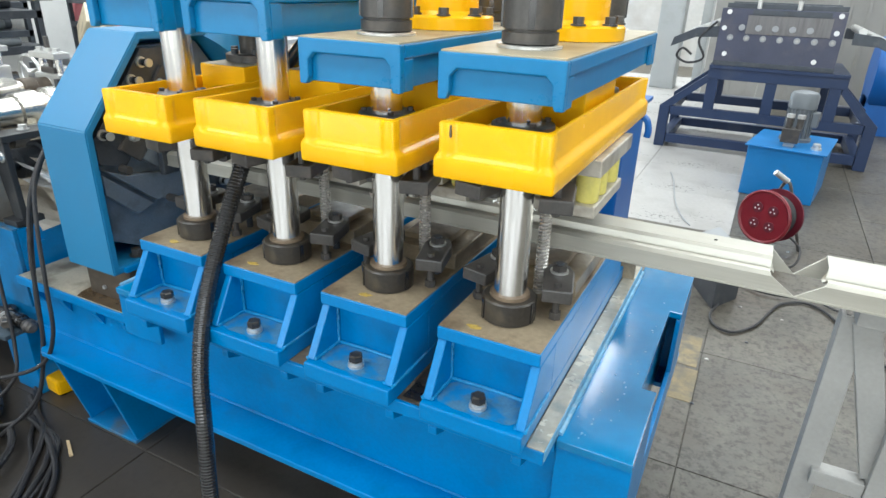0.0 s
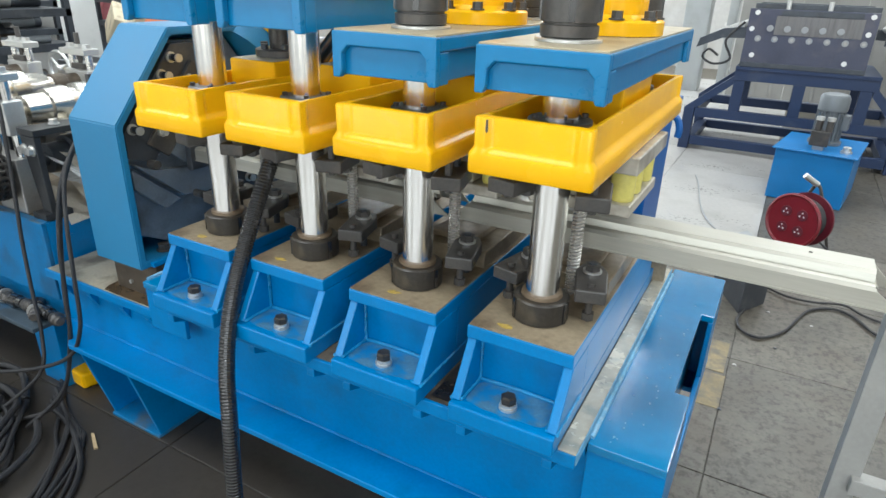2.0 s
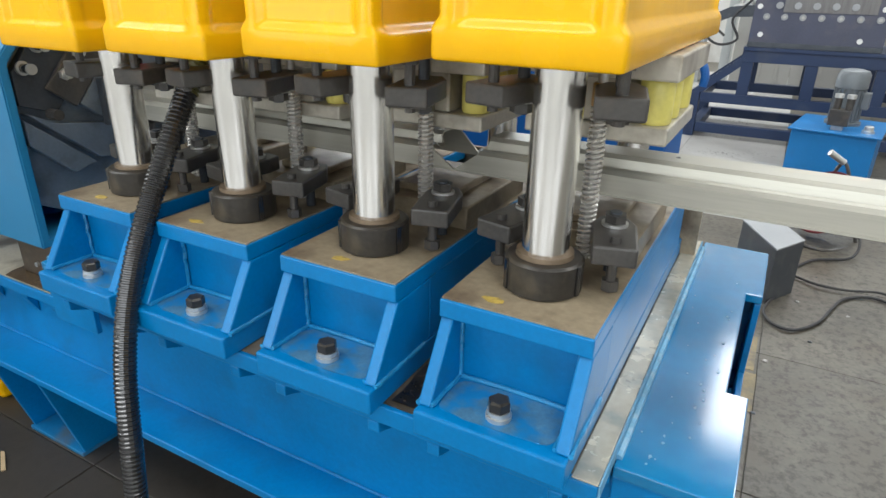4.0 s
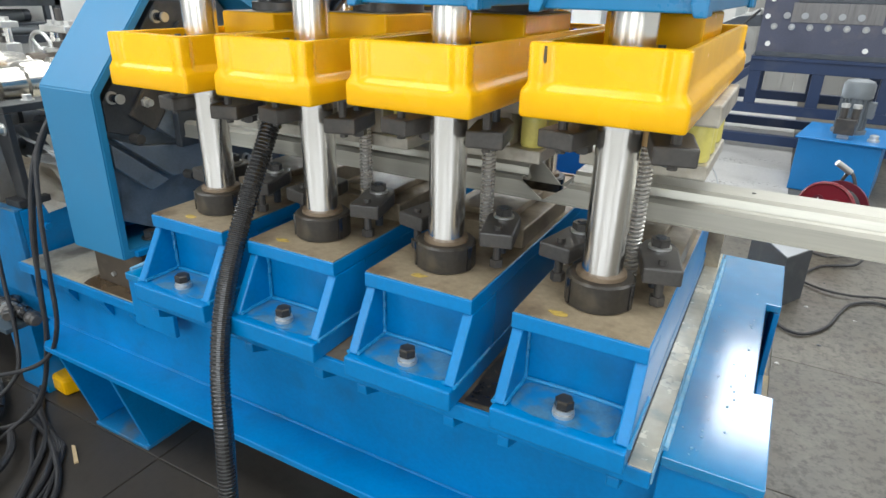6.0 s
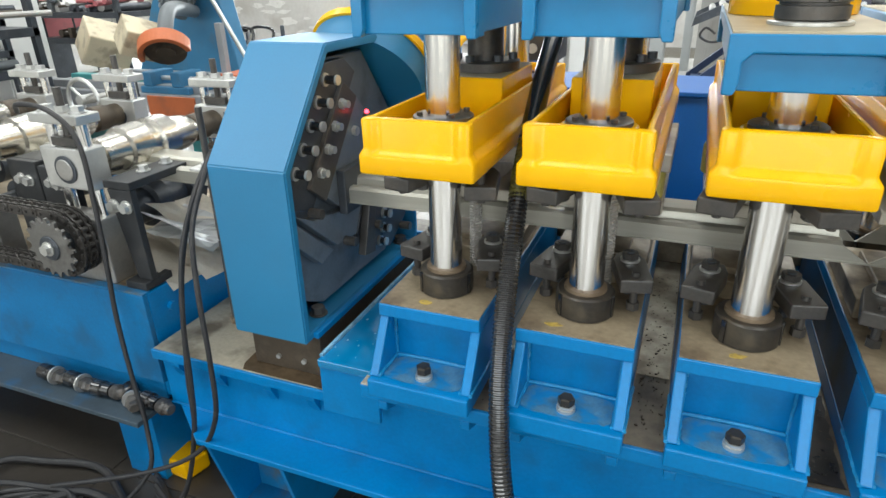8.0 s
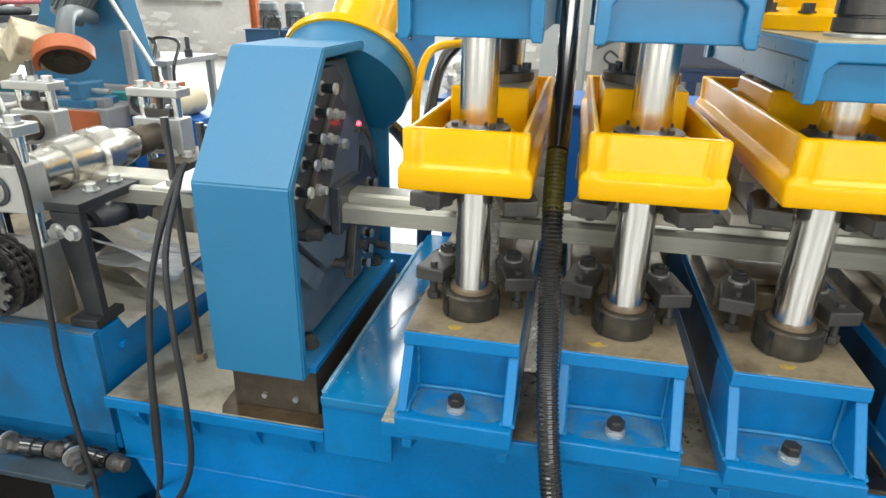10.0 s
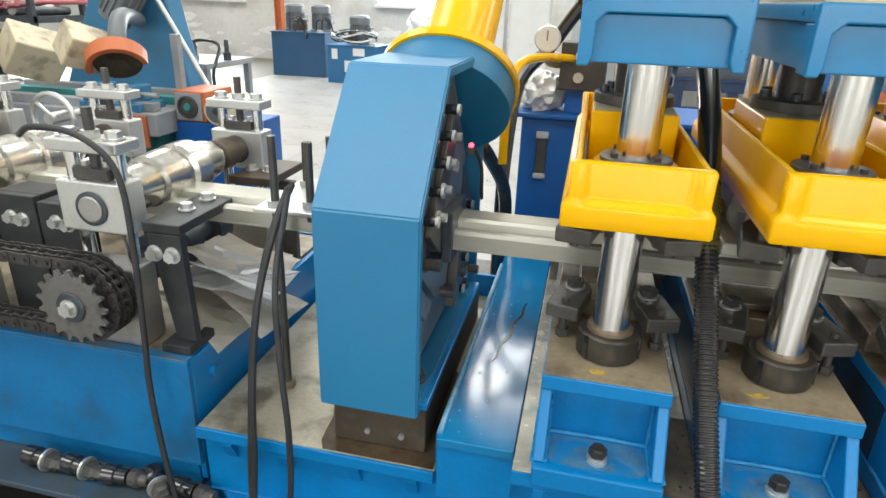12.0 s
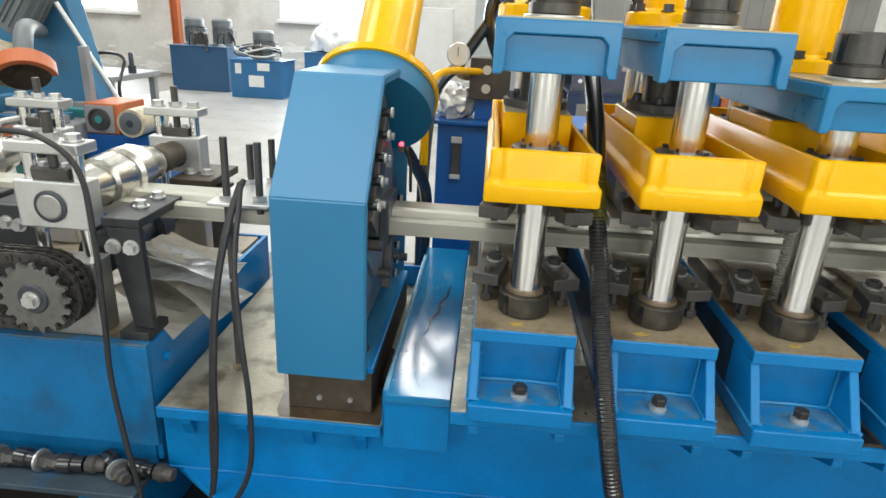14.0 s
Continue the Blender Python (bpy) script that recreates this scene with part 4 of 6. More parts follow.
    part("die_bush", bar(-1.4995, -1.478, 1.03, 1.17, 0.98, 1.085, bevel=0.003), DARK, c)

    def stud(y, z, x0, guide, stem=0.03):
        q = Vector((x0, y, z))
        w = part("washer", cyl(B(), q, q + Vector((0.005, 0, 0)), 0.0145, 18), ALU, guide)
        part("stud", cyl(B(), q + Vector((0.0055, 0, 0)), q + Vector((0.0055 + stem, 0, 0)), 0.0095, 12), RUBBER, guide)
        part("nut", cyl(B(), q + Vector((0.006 + stem, 0, 0)), q + Vector((0.011 + stem, 0, 0)), 0.011, 14), ALU, guide)

    for k in range(5):
        stud(1.03 - 0.0365 * k, 1.286 - 0.0418 * k, -1.5065, g, 0.024)
    for k in range(4):
        q = Vector((-1.4945, 1.07 - 0.0367 * k, 1.228 - 0.0425 * k))
        part("hex_nut", cyl(B(), q, q + Vector((0.008, 0, 0)), 0.0125, 6), ALU, g2)
        part("stud_end", cyl(B(), q + Vector((0.0085, 0, 0)), q + Vector((0.02, 0, 0)), 0.0085, 12), ALU, g2)
    for y, z in ((1.26, 0.9), (1.25, 0.862), (1.3, 1.02), (1.228, 0.832), (1.3, 0.985)):
        stud(y, z, -1.5065, g3, 0.012)
    for y, z in ((0.918, 1.022), (1.18, 0.9), (1.354, 0.83), (1.05, 0.905)):
        q = Vector((-1.5025, y, z))
        part("black_screw", cyl(B(), q, q + Vector((0.03, 0, 0)), 0.0115, 14), BLACK, g3)
    q = Vector((-1.4995, 1.125, 1.155))
    part("nut", cyl(B(), q, q + Vector((0.01, 0, 0)), 0.012, 6), ALU, g2)
    part("sensor_body", bar(-1.475, -1.462, 1.128, 1.146, 1.18, 1.196), BLACK, c)
    part("sensor_led", turned(B(), (-1.468, 1.137, 1.199), (0.4, -0.8, 0.3), [(0, 0.005), (0.004, 0.005), (0.007, 0.003)], 12), LED, c, "glowing red indicator light")
    part("sensor_lead", tube(B(), [(-1.462, 1.146, 1.19), (-1.45, 1.17, 1.15), (-1.448, 1.18, 1.09), (-1.45, 1.2, 1.07)], 0.004, 6), CABLE, c)
    # slanted cylinder on the rear shoulder
    n = Vector((0, 0.76, 0.65))
    C = Vector((-1.572, 1.365, 1.272))
    part("cylinder_mount", turned(B(), C - n * 0.05, n, [(0, 0.156), (0.06, 0.16)], 44), BLUE_PANEL, c, "round blue mounting plate", smooth=True)
    fl = part("cylinder_flange", turned(B(), C + n * 0.0105, n, [(0, 0.167), (0.02, 0.167), (0.022, 0.164), (0.022, 0.1), (0.03, 0.085), (0.75, 0.085)], 44), YELLOW, c, "yellow cylinder with a round flange", smooth=True)
    for k in range(10):
        a = radians(36 * k)
        side, up = Vector((1, 0, 0)), Vector((0, -0.65, 0.76))
        q = C + n * 0.0325 + (math.cos(a) * side + math.sin(a) * up) * 0.15
        part("flange_bolt", bolt(B(), q, n, 0.009, 0.01), YELLOW, fl)


BLUE_PANEL = mat("blue_panel_paint", (0.014, 0.172, 0.35), 0.44, 0, 0.1, 3, (0.03, 0.16, 0.3), 0.2, 0.03, 240, spec=0.7)
BLADE = mat("blade_steel", (0.19, 0.225, 0.265), 0.36, 0.4, 0.18, 8, (0.08, 0.085, 0.09), 0.35, 0.05)
cutter()


# ---- the rolled strip: one long profile that creeps forward ----
def strip():
    s = thing("rolled_profile", (0, 1.1, 0.99), "galvanised steel channel with lengthwise ribs and V-shaped notches, just rolled", "steel profile")
    # section (y, z): front leg, ribbed crown and rear leg, 2.5 mm thick
    outer = [(1.045, 1.007), (1.045, 1.037), (1.052, 1.043), (1.066, 1.043), (1.07, 1.038), (1.083, 1.038), (1.087, 1.052), (1.093, 1.058),
             (1.148, 1.058), (1.155, 1.052), (1.155, 1.007)]
    inner = [(1.0485, 1.007), (1.0485, 1.0355), (1.0535, 1.04), (1.0645, 1.04), (1.0685, 1.0345), (1.0855, 1.0345), (1.0895, 1.0495), (1.0945, 1.0545),
             (1.1465, 1.0545), (1.1515, 1.05), (1.1515, 1.007)]
    notches = [(-0.76, 0.045), (0.095, 0.045)]

    def piece(bm, a, b, cut_a, cut_b):
        """A length from a to b; cut ends draw back over the legs so that two pieces meet in a V at the foot."""
        def x_at(z, end, cut):
            if not cut:
                return end
            f = max(0.0, min(1.0, (z - 1.009) / 0.03))
            return end + cut * f
        ra = [[bm.verts.new((x_at(p[1], e, cu), p[0], p[1])) for p in poly] for poly in (outer, inner) for e, cu in ((a, cut_a), (b, -cut_b))]
        oa, ob_, ia, ib = ra
        n = len(outer)
        for i in range(n - 1):
            bm.faces.new((oa[i], ob_[i], ob_[i + 1], oa[i + 1]))
            bm.faces.new((ia[i], ia[i + 1], ib[i + 1], ib[i]))
            bm.faces.new((oa[i], oa[i + 1], ia[i + 1], ia[i]))
            bm.faces.new((ob_[i], ib[i], ib[i + 1], ob_[i + 1]))
        bm.faces.new((oa[0], ia[0], ib[0], ob_[0]))
        bm.faces.new((oa[-1], ob_[-1], ib[-1], ia[-1]))
        return bm

    cuts = [-4.6] + [q for q, _ in notches] + [1.3]
    for i, (a, b) in enumerate(zip(cuts, cuts[1:])):
        bm = piece(B(), a, b, notches[i - 1][1] if i else 0, notches[i][1] if i < len(notches) else 0)
        q = part("profile_length", bm, GALV, s)
        q.data.polygons.foreach_set("use_smooth", [False] * len(q.data.polygons))
    for x, y in ((-0.05, 1.12), (0.075, 1.125), (-0.42, 1.12), (-0.9, 1.12)):
        part("pilot_hole", cyl(B(), (x, y, 1.0582), (x, y, 1.0588), 0.0035, 12), RUBBER, s)
    part("hem", bar(-4.6, 1.3, 1.0425, 1.0447, 1.0052, 1.0085, bevel=0.0), GALV, s)
    return s


STRIP = strip()
STRIP_PATH = [(0.0, 0.0), (0.5, 0.019), (1.0, 0.044), (1.5, 0.067), (2.0, 0.093), (2.6, 0.116), (3.2, 0.137), (5.3, 0.198), (6.0, 0.225),
              (6.5, 0.243), (7.0, 0.262), (7.5, 0.284), (8.2, 0.325), (9.3, 0.38), (10.3, 0.43), (11.3, 0.465), (12.0, 0.475), (14.0, 0.475)]


# ---- roll former upstream ----
def roll_former():
    m = thing("roll_former_bed", (-3.2, 1.2, FLOOR), "blue roll forming machine bed with a dirty steel top", "machine base")
    xr, z1 = -1.985, 0.765
    # front plate and lower web have their shade in the paint colour
    part("front_plate", bar(-4.6, xr, 0.852, 0.866, 0.50, z1 - 0.002), SHADED_FRONT_BLUE, m, "grimy blue plate, darkened for its shade")
    part("rear_plate", bar(-4.6, xr, 1.62, 1.634, 0.50, z1 - 0.002), BLUE, m)
    part("end_plate", bar(xr - 0.014, xr, 0.867, 1.619, 0.45, z1 - 0.002), BLUE, m)
    part("top_plate", bar(-4.6, xr - 0.02, 0.88, 1.6, z1 - 0.02, z1 + 0.001), OILY, m, "dirty steel top plate")
    part("top_rim", bar(-4.6, xr - 0.001, 0.8525, 0.879, z1 - 0.0015, z1 + 0.003), BLUE_DIRTY, m)
    part("flange", bar(-4.6, xr - 0.02, 0.76, 1.7, 0.415, 0.43), DUSTY_LEDGE, m, "blue ledge under grey dust and grease")
    part("lower_web", bar(-4.6, xr - 0.02, 0.87, 0.882, 0.431, 0.5), SHADED_FRONT_BLUE, m)
    for x in (-2.15, -3.2, -4.3):
        part("foot", bar(x - 0.07, x + 0.07, 0.86, 1.6, FLOOR, 0.414), BLUE, m)
    part("end_stud", cyl(B(), (xr + 0.0005, 0.93, 0.70), (xr + 0.012, 0.93, 0.70), 0.012, 12), BLUE, m)


roll_former()


def bracket_bolt(p, parent, way=(0, -1, 0), r=0.013, material=None):
    part("hex_bolt", bolt(B(), p, way, r, 0.012), material or ALU, parent)


def roll_stand(x):
    """One forming station: bearing blocks on pillars at the front and the rear, with the shaft and forming roll between."""
    s = thing("roll_stand", (x, 1.17, 0.766), "pair of machined bearing blocks carrying a polished forming roll", "roll stand", "forming stations in a row")
    for y0, y1 in ((0.882, 0.942), (1.42, 1.48)):
        ym = (y0 + y1) / 2
        b = part("bearing_block", bar(x - 0.076, x + 0.076, y0, y1, 1.018, 1.122, bevel=0.004), ALU, s, "machined bearing block")
        for dx in (-0.052, 0.052):
            part("pillar", cyl(B(), (x + dx, ym, 0.9455), (x + dx, ym, 1.0175), 0.014, 20), CHROME, s, smooth=True)
            part("pillar", cyl(B(), (x + dx, ym, 1.1225), (x + dx, ym, 1.1795), 0.014, 20), CHROME, s, smooth=True)
            part("cap_nut", bolt(B(), (x + dx, ym, 1.204), r=0.016, h=0.013), ALU, s)
        part("cap_plate", bar(x - 0.08, x + 0.08, y0 - 0.004, y1 + 0.004, 1.18, 1.2035, bevel=0.003), ALU, s, "pale machined cap plate")
        part("screw", cyl(B(), (x, ym, 1.13), (x, ym, 1.262), 0.010, 14), BLACK, s, "black threaded jack screw")
        part("lock_nut", cyl(B(), (x, ym, 1.2045), (x, ym, 1.219), 0.0175, 6), ALU, s)
        part("yoke", bar(x - 0.04, x + 0.04, ym - 0.02, ym + 0.02, 1.1235, 1.146, bevel=0.002), BLACK, s)
        for dx in (-0.024, 0.024):
            part("yoke_screw", cyl(B(), (x + dx, ym, 1.1465), (x + dx, ym, 1.156), 0.007, 10), ALU, s)
        yo = y0 - 0.0005
        part("bearing_ring", turned(B(), (x, yo, 1.068), (0, -1, 0), [(0, 0.035), (0.003, 0.035), (0.004, 0.03)], 30), DARK, b, smooth=True)
        part("shaft_end", turned(B(), (x, yo - 0.0045, 1.068), (0, -1, 0), [(0, 0.027), (0.001, 0.027), (0.002, 0.024)], 28), STEEL, b, smooth=True)
        part("lower_block", bar(x - 0.074, x + 0.074, y0 - 0.004, y1 + 0.004, 0.767, 0.945, bevel=0.004), STEEL, s, "oily steel lower bearing block")
    rings = [(0, 0.024), (0.03, 0.024), (0.032, 0.046), (0.10, 0.05), (0.105, 0.06), (0.17, 0.064), (0.175, 0.055), (0.2, 0.055), (0.206, 0.066), (0.26, 0.066),
             (0.266, 0.054), (0.32, 0.05), (0.345, 0.044), (0.35, 0.034), (0.476, 0.033)]
    part("forming_roll", turned(B(), (x, 0.943, 1.075), (0, 1, 0), rings, 40), ROLLER, s, "polished stepped forming roll", smooth=True)
    part("shaft_sleeve", turned(B(), (x, 1.31, 1.075), (0, 1, 0), [(0, 0.037), (0.004, 0.041), (0.05, 0.041), (0.054, 0.036), (0.104, 0.036)], 28), GRIME, s, "greasy dark shaft sleeve", smooth=True)
    low = [(0, 0.024), (0.06, 0.024), (0.063, 0.05), (0.13, 0.05), (0.133, 0.066), (0.18, 0.066), (0.185, 0.04), (0.26, 0.04), (0.265, 0.06), (0.32, 0.06), (0.325, 0.03), (0.46, 0.03)]
    part("lower_roll", turned(B(), (x, 0.95, 0.91), (0, 1, 0), low, 36), DARK, s, "dark oily lower roll", smooth=True)


STANDS = [-2.172, -2.585, -2.998, -3.41, -3.82]
for x in STANDS:
    roll_stand(x)


def black_bracket():
    b = thing("guide_bracket", (-2.015, 1.0, 0.766), "black flame-cut steel guide bracket with bright bolts", "bracket")
    top = part("top_plate", bar(-2.075, -1.99, 0.893, 1.10, 1.028, 1.048), BRACKET_BLACK, b)
    for y in (0.985, 1.06):
        part("hex_bolt", bolt(B(), (-2.035, y, 1.0485), r=0.013, h=0.012), ALU, top)
    part("upright", prism(B(), [(-2.066, 1.027), (-1.992, 1.027), (-1.985, 0.79), (-2.03, 0.79)], "y", 0.893, 0.912, 0.002), BRACKET_BLACK, b)
    part("foot", bar(-2.055, -1.987, 0.872, 0.96, 0.7685, 0.789), BRACKET_BLACK, b)
    part("hex_bolt", bolt(B(), (-2.028, 0.93, 0.7895), r=0.012, h=0.012), ALU, b)
    for x in (-2.052, -2.012):
        part("hex_bolt", bolt(B(), (x, 0.8925, 0.985), (0, -1, 0), 0.013, 0.013), ALU, b)
    return b


black_bracket()


def side_bracket():
    b = thing("guide_bracket", (-2.37, 0.96, 0.766), "pair of black steel plates bolted between two roll stands", "bracket")
    for x0, x1, top in ((-2.495, -2.385, 1.05), (-2.379, -2.25, 1.04)):
        p = part("side_plate", bar(x0, x1, 0.95, 0.97, 0.767, top, bevel=0.002), BRACKET_BLACK, b)
        part("top_plate", bar(x0, x1, 0.9705, 1.05, top - 0.02, top, bevel=0.002), BRACKET_BLACK, b)
        for k, x in enumerate((x0 + 0.045, x0 + 0.075)):
            part("hex_bolt", bolt(B(), (x, 0.9495, 1.0 - 0.004 * k), (0, -1, 0), 0.012, 0.013), ALU, p)


side_bracket()
rb = thing("rear_bracket", (-2.0, 1.38, 0.766), "oily black rear bracket with two bright bolts", "bracket")
part("top_plate", bar(-2.15, -2.03, 1.33, 1.53, 1.0, 1.022), GRIME, rb)
part("upright", bar(-2.07, -2.0, 1.40, 1.42, 0.767, 0.9995), BLACK, rb)
for x in (-2.12, -2.07):
    part("hex_bolt", bolt(B(), (x, 1.40, 1.0225), r=0.013, h=0.012), ALU, rb)
r = thing("guide_rod", (-1.84, 1.02, 0.636), "pair of threaded rods with nuts and a small plate", "threaded rod", "guide rods by the cutter")
for x, y, z0, z1 in ((-1.842, 1.005, 0.636, 1.215), (-1.772, 1.02, 1.04, 1.205), (-1.845, 1.16, 1.04, 1.17), (-1.80, 1.19, 1.04, 1.18)):
    part("rod", cyl(B(), (x, y, z0), (x, y, z1), 0.0085, 14), BLACK, r, "black threaded rod", smooth=True)
    part("nut", cyl(B(), (x, y, 1.0715), (x, y, 1.083), 0.016, 6), ALU, r)
part("foot_nut", cyl(B(), (-1.842, 1.005, 0.636), (-1.842, 1.005, 0.652), 0.016, 6), OILY, r)
part("guide_plate", bar(-1.88, -1.74, 0.98, 1.22, 1.0625, 1.071), ALU, r)


# sprocket and chain at the front of the roll former
SPR = Vector((-2.172, 0.79, 0.898))


def sprocket_wheel():
    w = thing("chain_sprocket", SPR, "worn steel double sprocket on a shaft end", "sprocket")
    R, teeth = 0.071, 17
    pts = []
    for k in range(teeth):
        for da, rr in ((-0.5, R - 0.006), (-0.3, R - 0.005), (-0.1, R + 0.007), (0.1, R + 0.007), (0.3, R - 0.005)):
            a = 2 * math.pi * (k + da) / teeth
            pts.append((SPR.x + rr * math.cos(a), SPR.z + rr * math.sin(a)))
    part("tooth_disc", prism(B(), pts, "y", SPR.y - 0.004, SPR.y + 0.004), SPROCKET, w)
    part("tooth_disc", prism(B(), pts, "y", SPR.y + 0.038, SPR.y + 0.046), SPROCKET, w)
    part("hub", turned(B(), SPR + Vector((0, 0.08, 0)), (0, -1, 0), [(0, 0.032), (0.086, 0.032), (0.088, 0.03)], 28), DARK, w, smooth=True)
    part("hub_bolt", bolt(B(), SPR + Vector((0, -0.0085, 0)), (0, -1, 0), 0.014, 0.012), ALU, w)
    return w


SPROCKET_WHEEL = sprocket_wheel()
part_shaft = thing("drive_shaft", (SPR.x, 0.87, SPR.z), "steel shaft stub between sprocket and bearing", "shaft")
part("shaft", cyl(B(), SPR + Vector((0, 0.0805, 0)), SPR + Vector((0, 0.0875, 0)), 0.02, 20), STEEL, part_shaft, smooth=True)


def chain(cx, cz, length, y):
    c = thing("drive_chain", (cx, y, cz), "greasy black double roller chain wrapped round the sprocket", "chain")
    R, n_arc = 0.076, 13
    path = []
    for k in range(int(length / 0.0254)):
        path.append((cx - length + k * 0.0254, cz + R))
    for k in range(n_arc):
        a = math.pi / 2 - math.pi * k / (n_arc - 1)
        path.append((cx + R * math.cos(a), cz + R * math.sin(a)))
    for k in range(int(length / 0.0254)):
        path.append((cx - (k + 1) * 0.0254, cz - R))
    for i, (p, q) in enumerate(zip(path, path[1:])):
        d = Vector((q[0] - p[0], 0, q[1] - p[1]))
        ang = math.atan2(d.z, d.x)
        mid = Vector(((p[0] + q[0]) / 2, y, (p[1] + q[1]) / 2))
        bm = B()
        for off in ((-0.021, -0.006, 0.012, 0.027) if i % 2 else (-0.018, -0.009, 0.015, 0.024)):
            pts = []
            for k in range(10):
                a = 2 * math.pi * k / 10
                u = (d.length / 2 if math.cos(a) > 0 else -d.length / 2) + 0.012 * math.cos(a)
                v = 0.012 * math.sin(a)
                pts.append((mid.x + u * math.cos(ang) - v * math.sin(ang), mid.z + u * math.sin(ang) + v * math.cos(ang)))
            prism(bm, pts, "y", y + off - 0.0013, y + off + 0.0013)
        for z in (p,):
            cyl(bm, (z[0], y - 0.026, z[1]), (z[0], y + 0.032, z[1]), 0.0045, 8)
            cyl(bm, (z[0], y - 0.016, z[1]), (z[0], y + 0.022, z[1]), 0.0075, 10)
        part("chain_link", bm, CHAIN, c)


chain(SPR.x, SPR.z, 0.62, SPR.y + 0.042)


# ---- hoses and cables ----
def hose(name, pts, r, material, label, category="cable", ribs=0.0, seg=10):
    t = tagged(part(name, tube(B(), pts, r, seg, ribs), material, smooth=not ribs), label, category)
    return t


hz = thing("corrugated_hose", (-1.0, 0.7, FLOOR), "black corrugated plastic conduit hanging between two presses", "conduit")
LOW = [(-1.038, 0.905, 1.135), (-1.026, 0.785, 0.96), (-1.012, 0.708, 0.83), (-0.993, 0.66, 0.71), (-0.965, 0.625, 0.58), (-0.948, 0.60, 0.43), (-0.935, 0.585, 0.25), (-0.90, 0.56, 0.155), (-0.75, 0.5, 0.14)]
part("conduit", tube(B(), LOW, 0.0185, 16, 0.09, 0.0075), RUBBER, hz)
part("olive_end", tube(B(), [(-1.0395, 0.965, 1.205), (-1.0387, 0.93, 1.165), (-1.038, 0.905, 1.1352), (-1.0362, 0.89, 1.11)], 0.0192, 16, 0.09, 0.0075), OLIVE, hz, "olive yellow end of the conduit")
part("upper_sleeve", tube(B(), [(-1.0395, 0.966, 1.206), (-1.04, 1.05, 1.29), (-1.042, 1.16, 1.37), (-1.045, 1.3, 1.46), (-1.05, 1.42, 1.6)], 0.0195, 14), RUBBER, hz, smooth=True)
CABLES = [
    [(-1.80, 0.985, 1.12), (-1.785, 0.93, 1.08), (-1.765, 0.84, 0.98), (-1.745, 0.80, 0.84), (-1.725, 0.775, 0.68), (-1.735, 0.765, 0.52), (-1.81, 0.75, 0.40), (-1.96, 0.70, 0.33), (-2.2, 0.62, 0.28)],
    [(-1.795, 0.99, 1.125), (-1.8, 0.92, 1.06), (-1.805, 0.84, 0.93), (-1.808, 0.80, 0.76), (-1.81, 0.785, 0.6), (-1.825, 0.775, 0.45), (-1.87, 0.74, 0.26), (-1.96, 0.65, 0.14)],
    [(-1.80, 0.98, 1.12), (-1.81, 0.9, 1.02), (-1.815, 0.83, 0.86), (-1.82, 0.79, 0.62), (-1.832, 0.775, 0.42), (-1.9, 0.72, 0.2), (-2.08, 0.6, 0.135)],
    [(-2.36, 0.93, 1.19), (-2.26, 0.87, 1.225), (-2.15, 0.86, 1.218), (-2.085, 0.865, 1.15), (-2.065, 0.85, 1.0), (-2.06, 0.835, 0.84), (-2.055, 0.82, 0.7), (-2.03, 0.80, 0.55), (-2.0, 0.78, 0.40), (-1.99, 0.74, 0.28), (-2.1, 0.64, 0.15)],
]
for pts in CABLES:
    hose("control_cable", pts, 0.0062, CABLE, "black rubber control cable hanging down the machine")
random.seed(4)
for k in range(15):
    cx, cy, rr = -2.28 + random.uniform(-0.2, 0.24), 0.46 + random.uniform(-0.15, 0.12), random.uniform(0.14, 0.34)
    a0 = random.uniform(0, 6.28)
    pts = []
    for j in range(13):
        a = a0 + j * 0.48
        pts.append((cx + rr * math.cos(a) * random.uniform(0.9, 1.1), cy + 0.75 * rr * math.sin(a) * random.uniform(0.9, 1.1), FLOOR + 0.008 + 0.012 * (k % 5) + random.uniform(0, 0.012)))
    hose("floor_cable", pts, random.choice((0.007, 0.0085, 0.011)), CABLE, "loose loop of black cable lying on the floor")

for k in range(6):
    d = 0.022 * k
    pts = [(-2.12 + d, 0.86 - d, FLOOR + 0.012 + 0.004 * (k % 3)), (-2.0 + d, 0.79 - 0.5 * d, FLOOR + 0.012), (-1.88 + d, 0.71 + random.uniform(-0.02, 0.02), FLOOR + 0.009 + 0.006 * (k % 2)),
           (-1.76 + d, 0.62 + random.uniform(-0.02, 0.02), FLOOR + 0.009), (-1.66 + d, 0.5 + random.uniform(-0.03, 0.03), FLOOR + 0.009), (-1.6 + 1.5 * d, 0.32, FLOOR + 0.009), (-1.68 + 2 * d, 0.1, FLOOR + 0.009)]
    hose("floor_cable", pts, random.choice((0.006, 0.0075, 0.009)), CABLE, "black cable running over the floor from the machine")
for k in range(12):
    cx, cy, rr = -2.0 + random.uniform(-0.3, 0.12), 0.5 + random.uniform(-0.16, 0.1), random.uniform(0.1, 0.24)
    a0 = random.uniform(0, 6.28)
    pts = [(cx + rr * math.cos(a0 + 0.45 * j) * random.uniform(0.92, 1.08), cy + 0.7 * rr * math.sin(a0 + 0.45 * j) * random.uniform(0.92, 1.08), FLOOR + 0.008 + 0.01 * (k % 5) + random.uniform(0, 0.01)) for j in range(12)]
    hose("floor_cable", pts, random.choice((0.005, 0.007, 0.009)), CABLE, "loose loop of black cable lying on the floor")

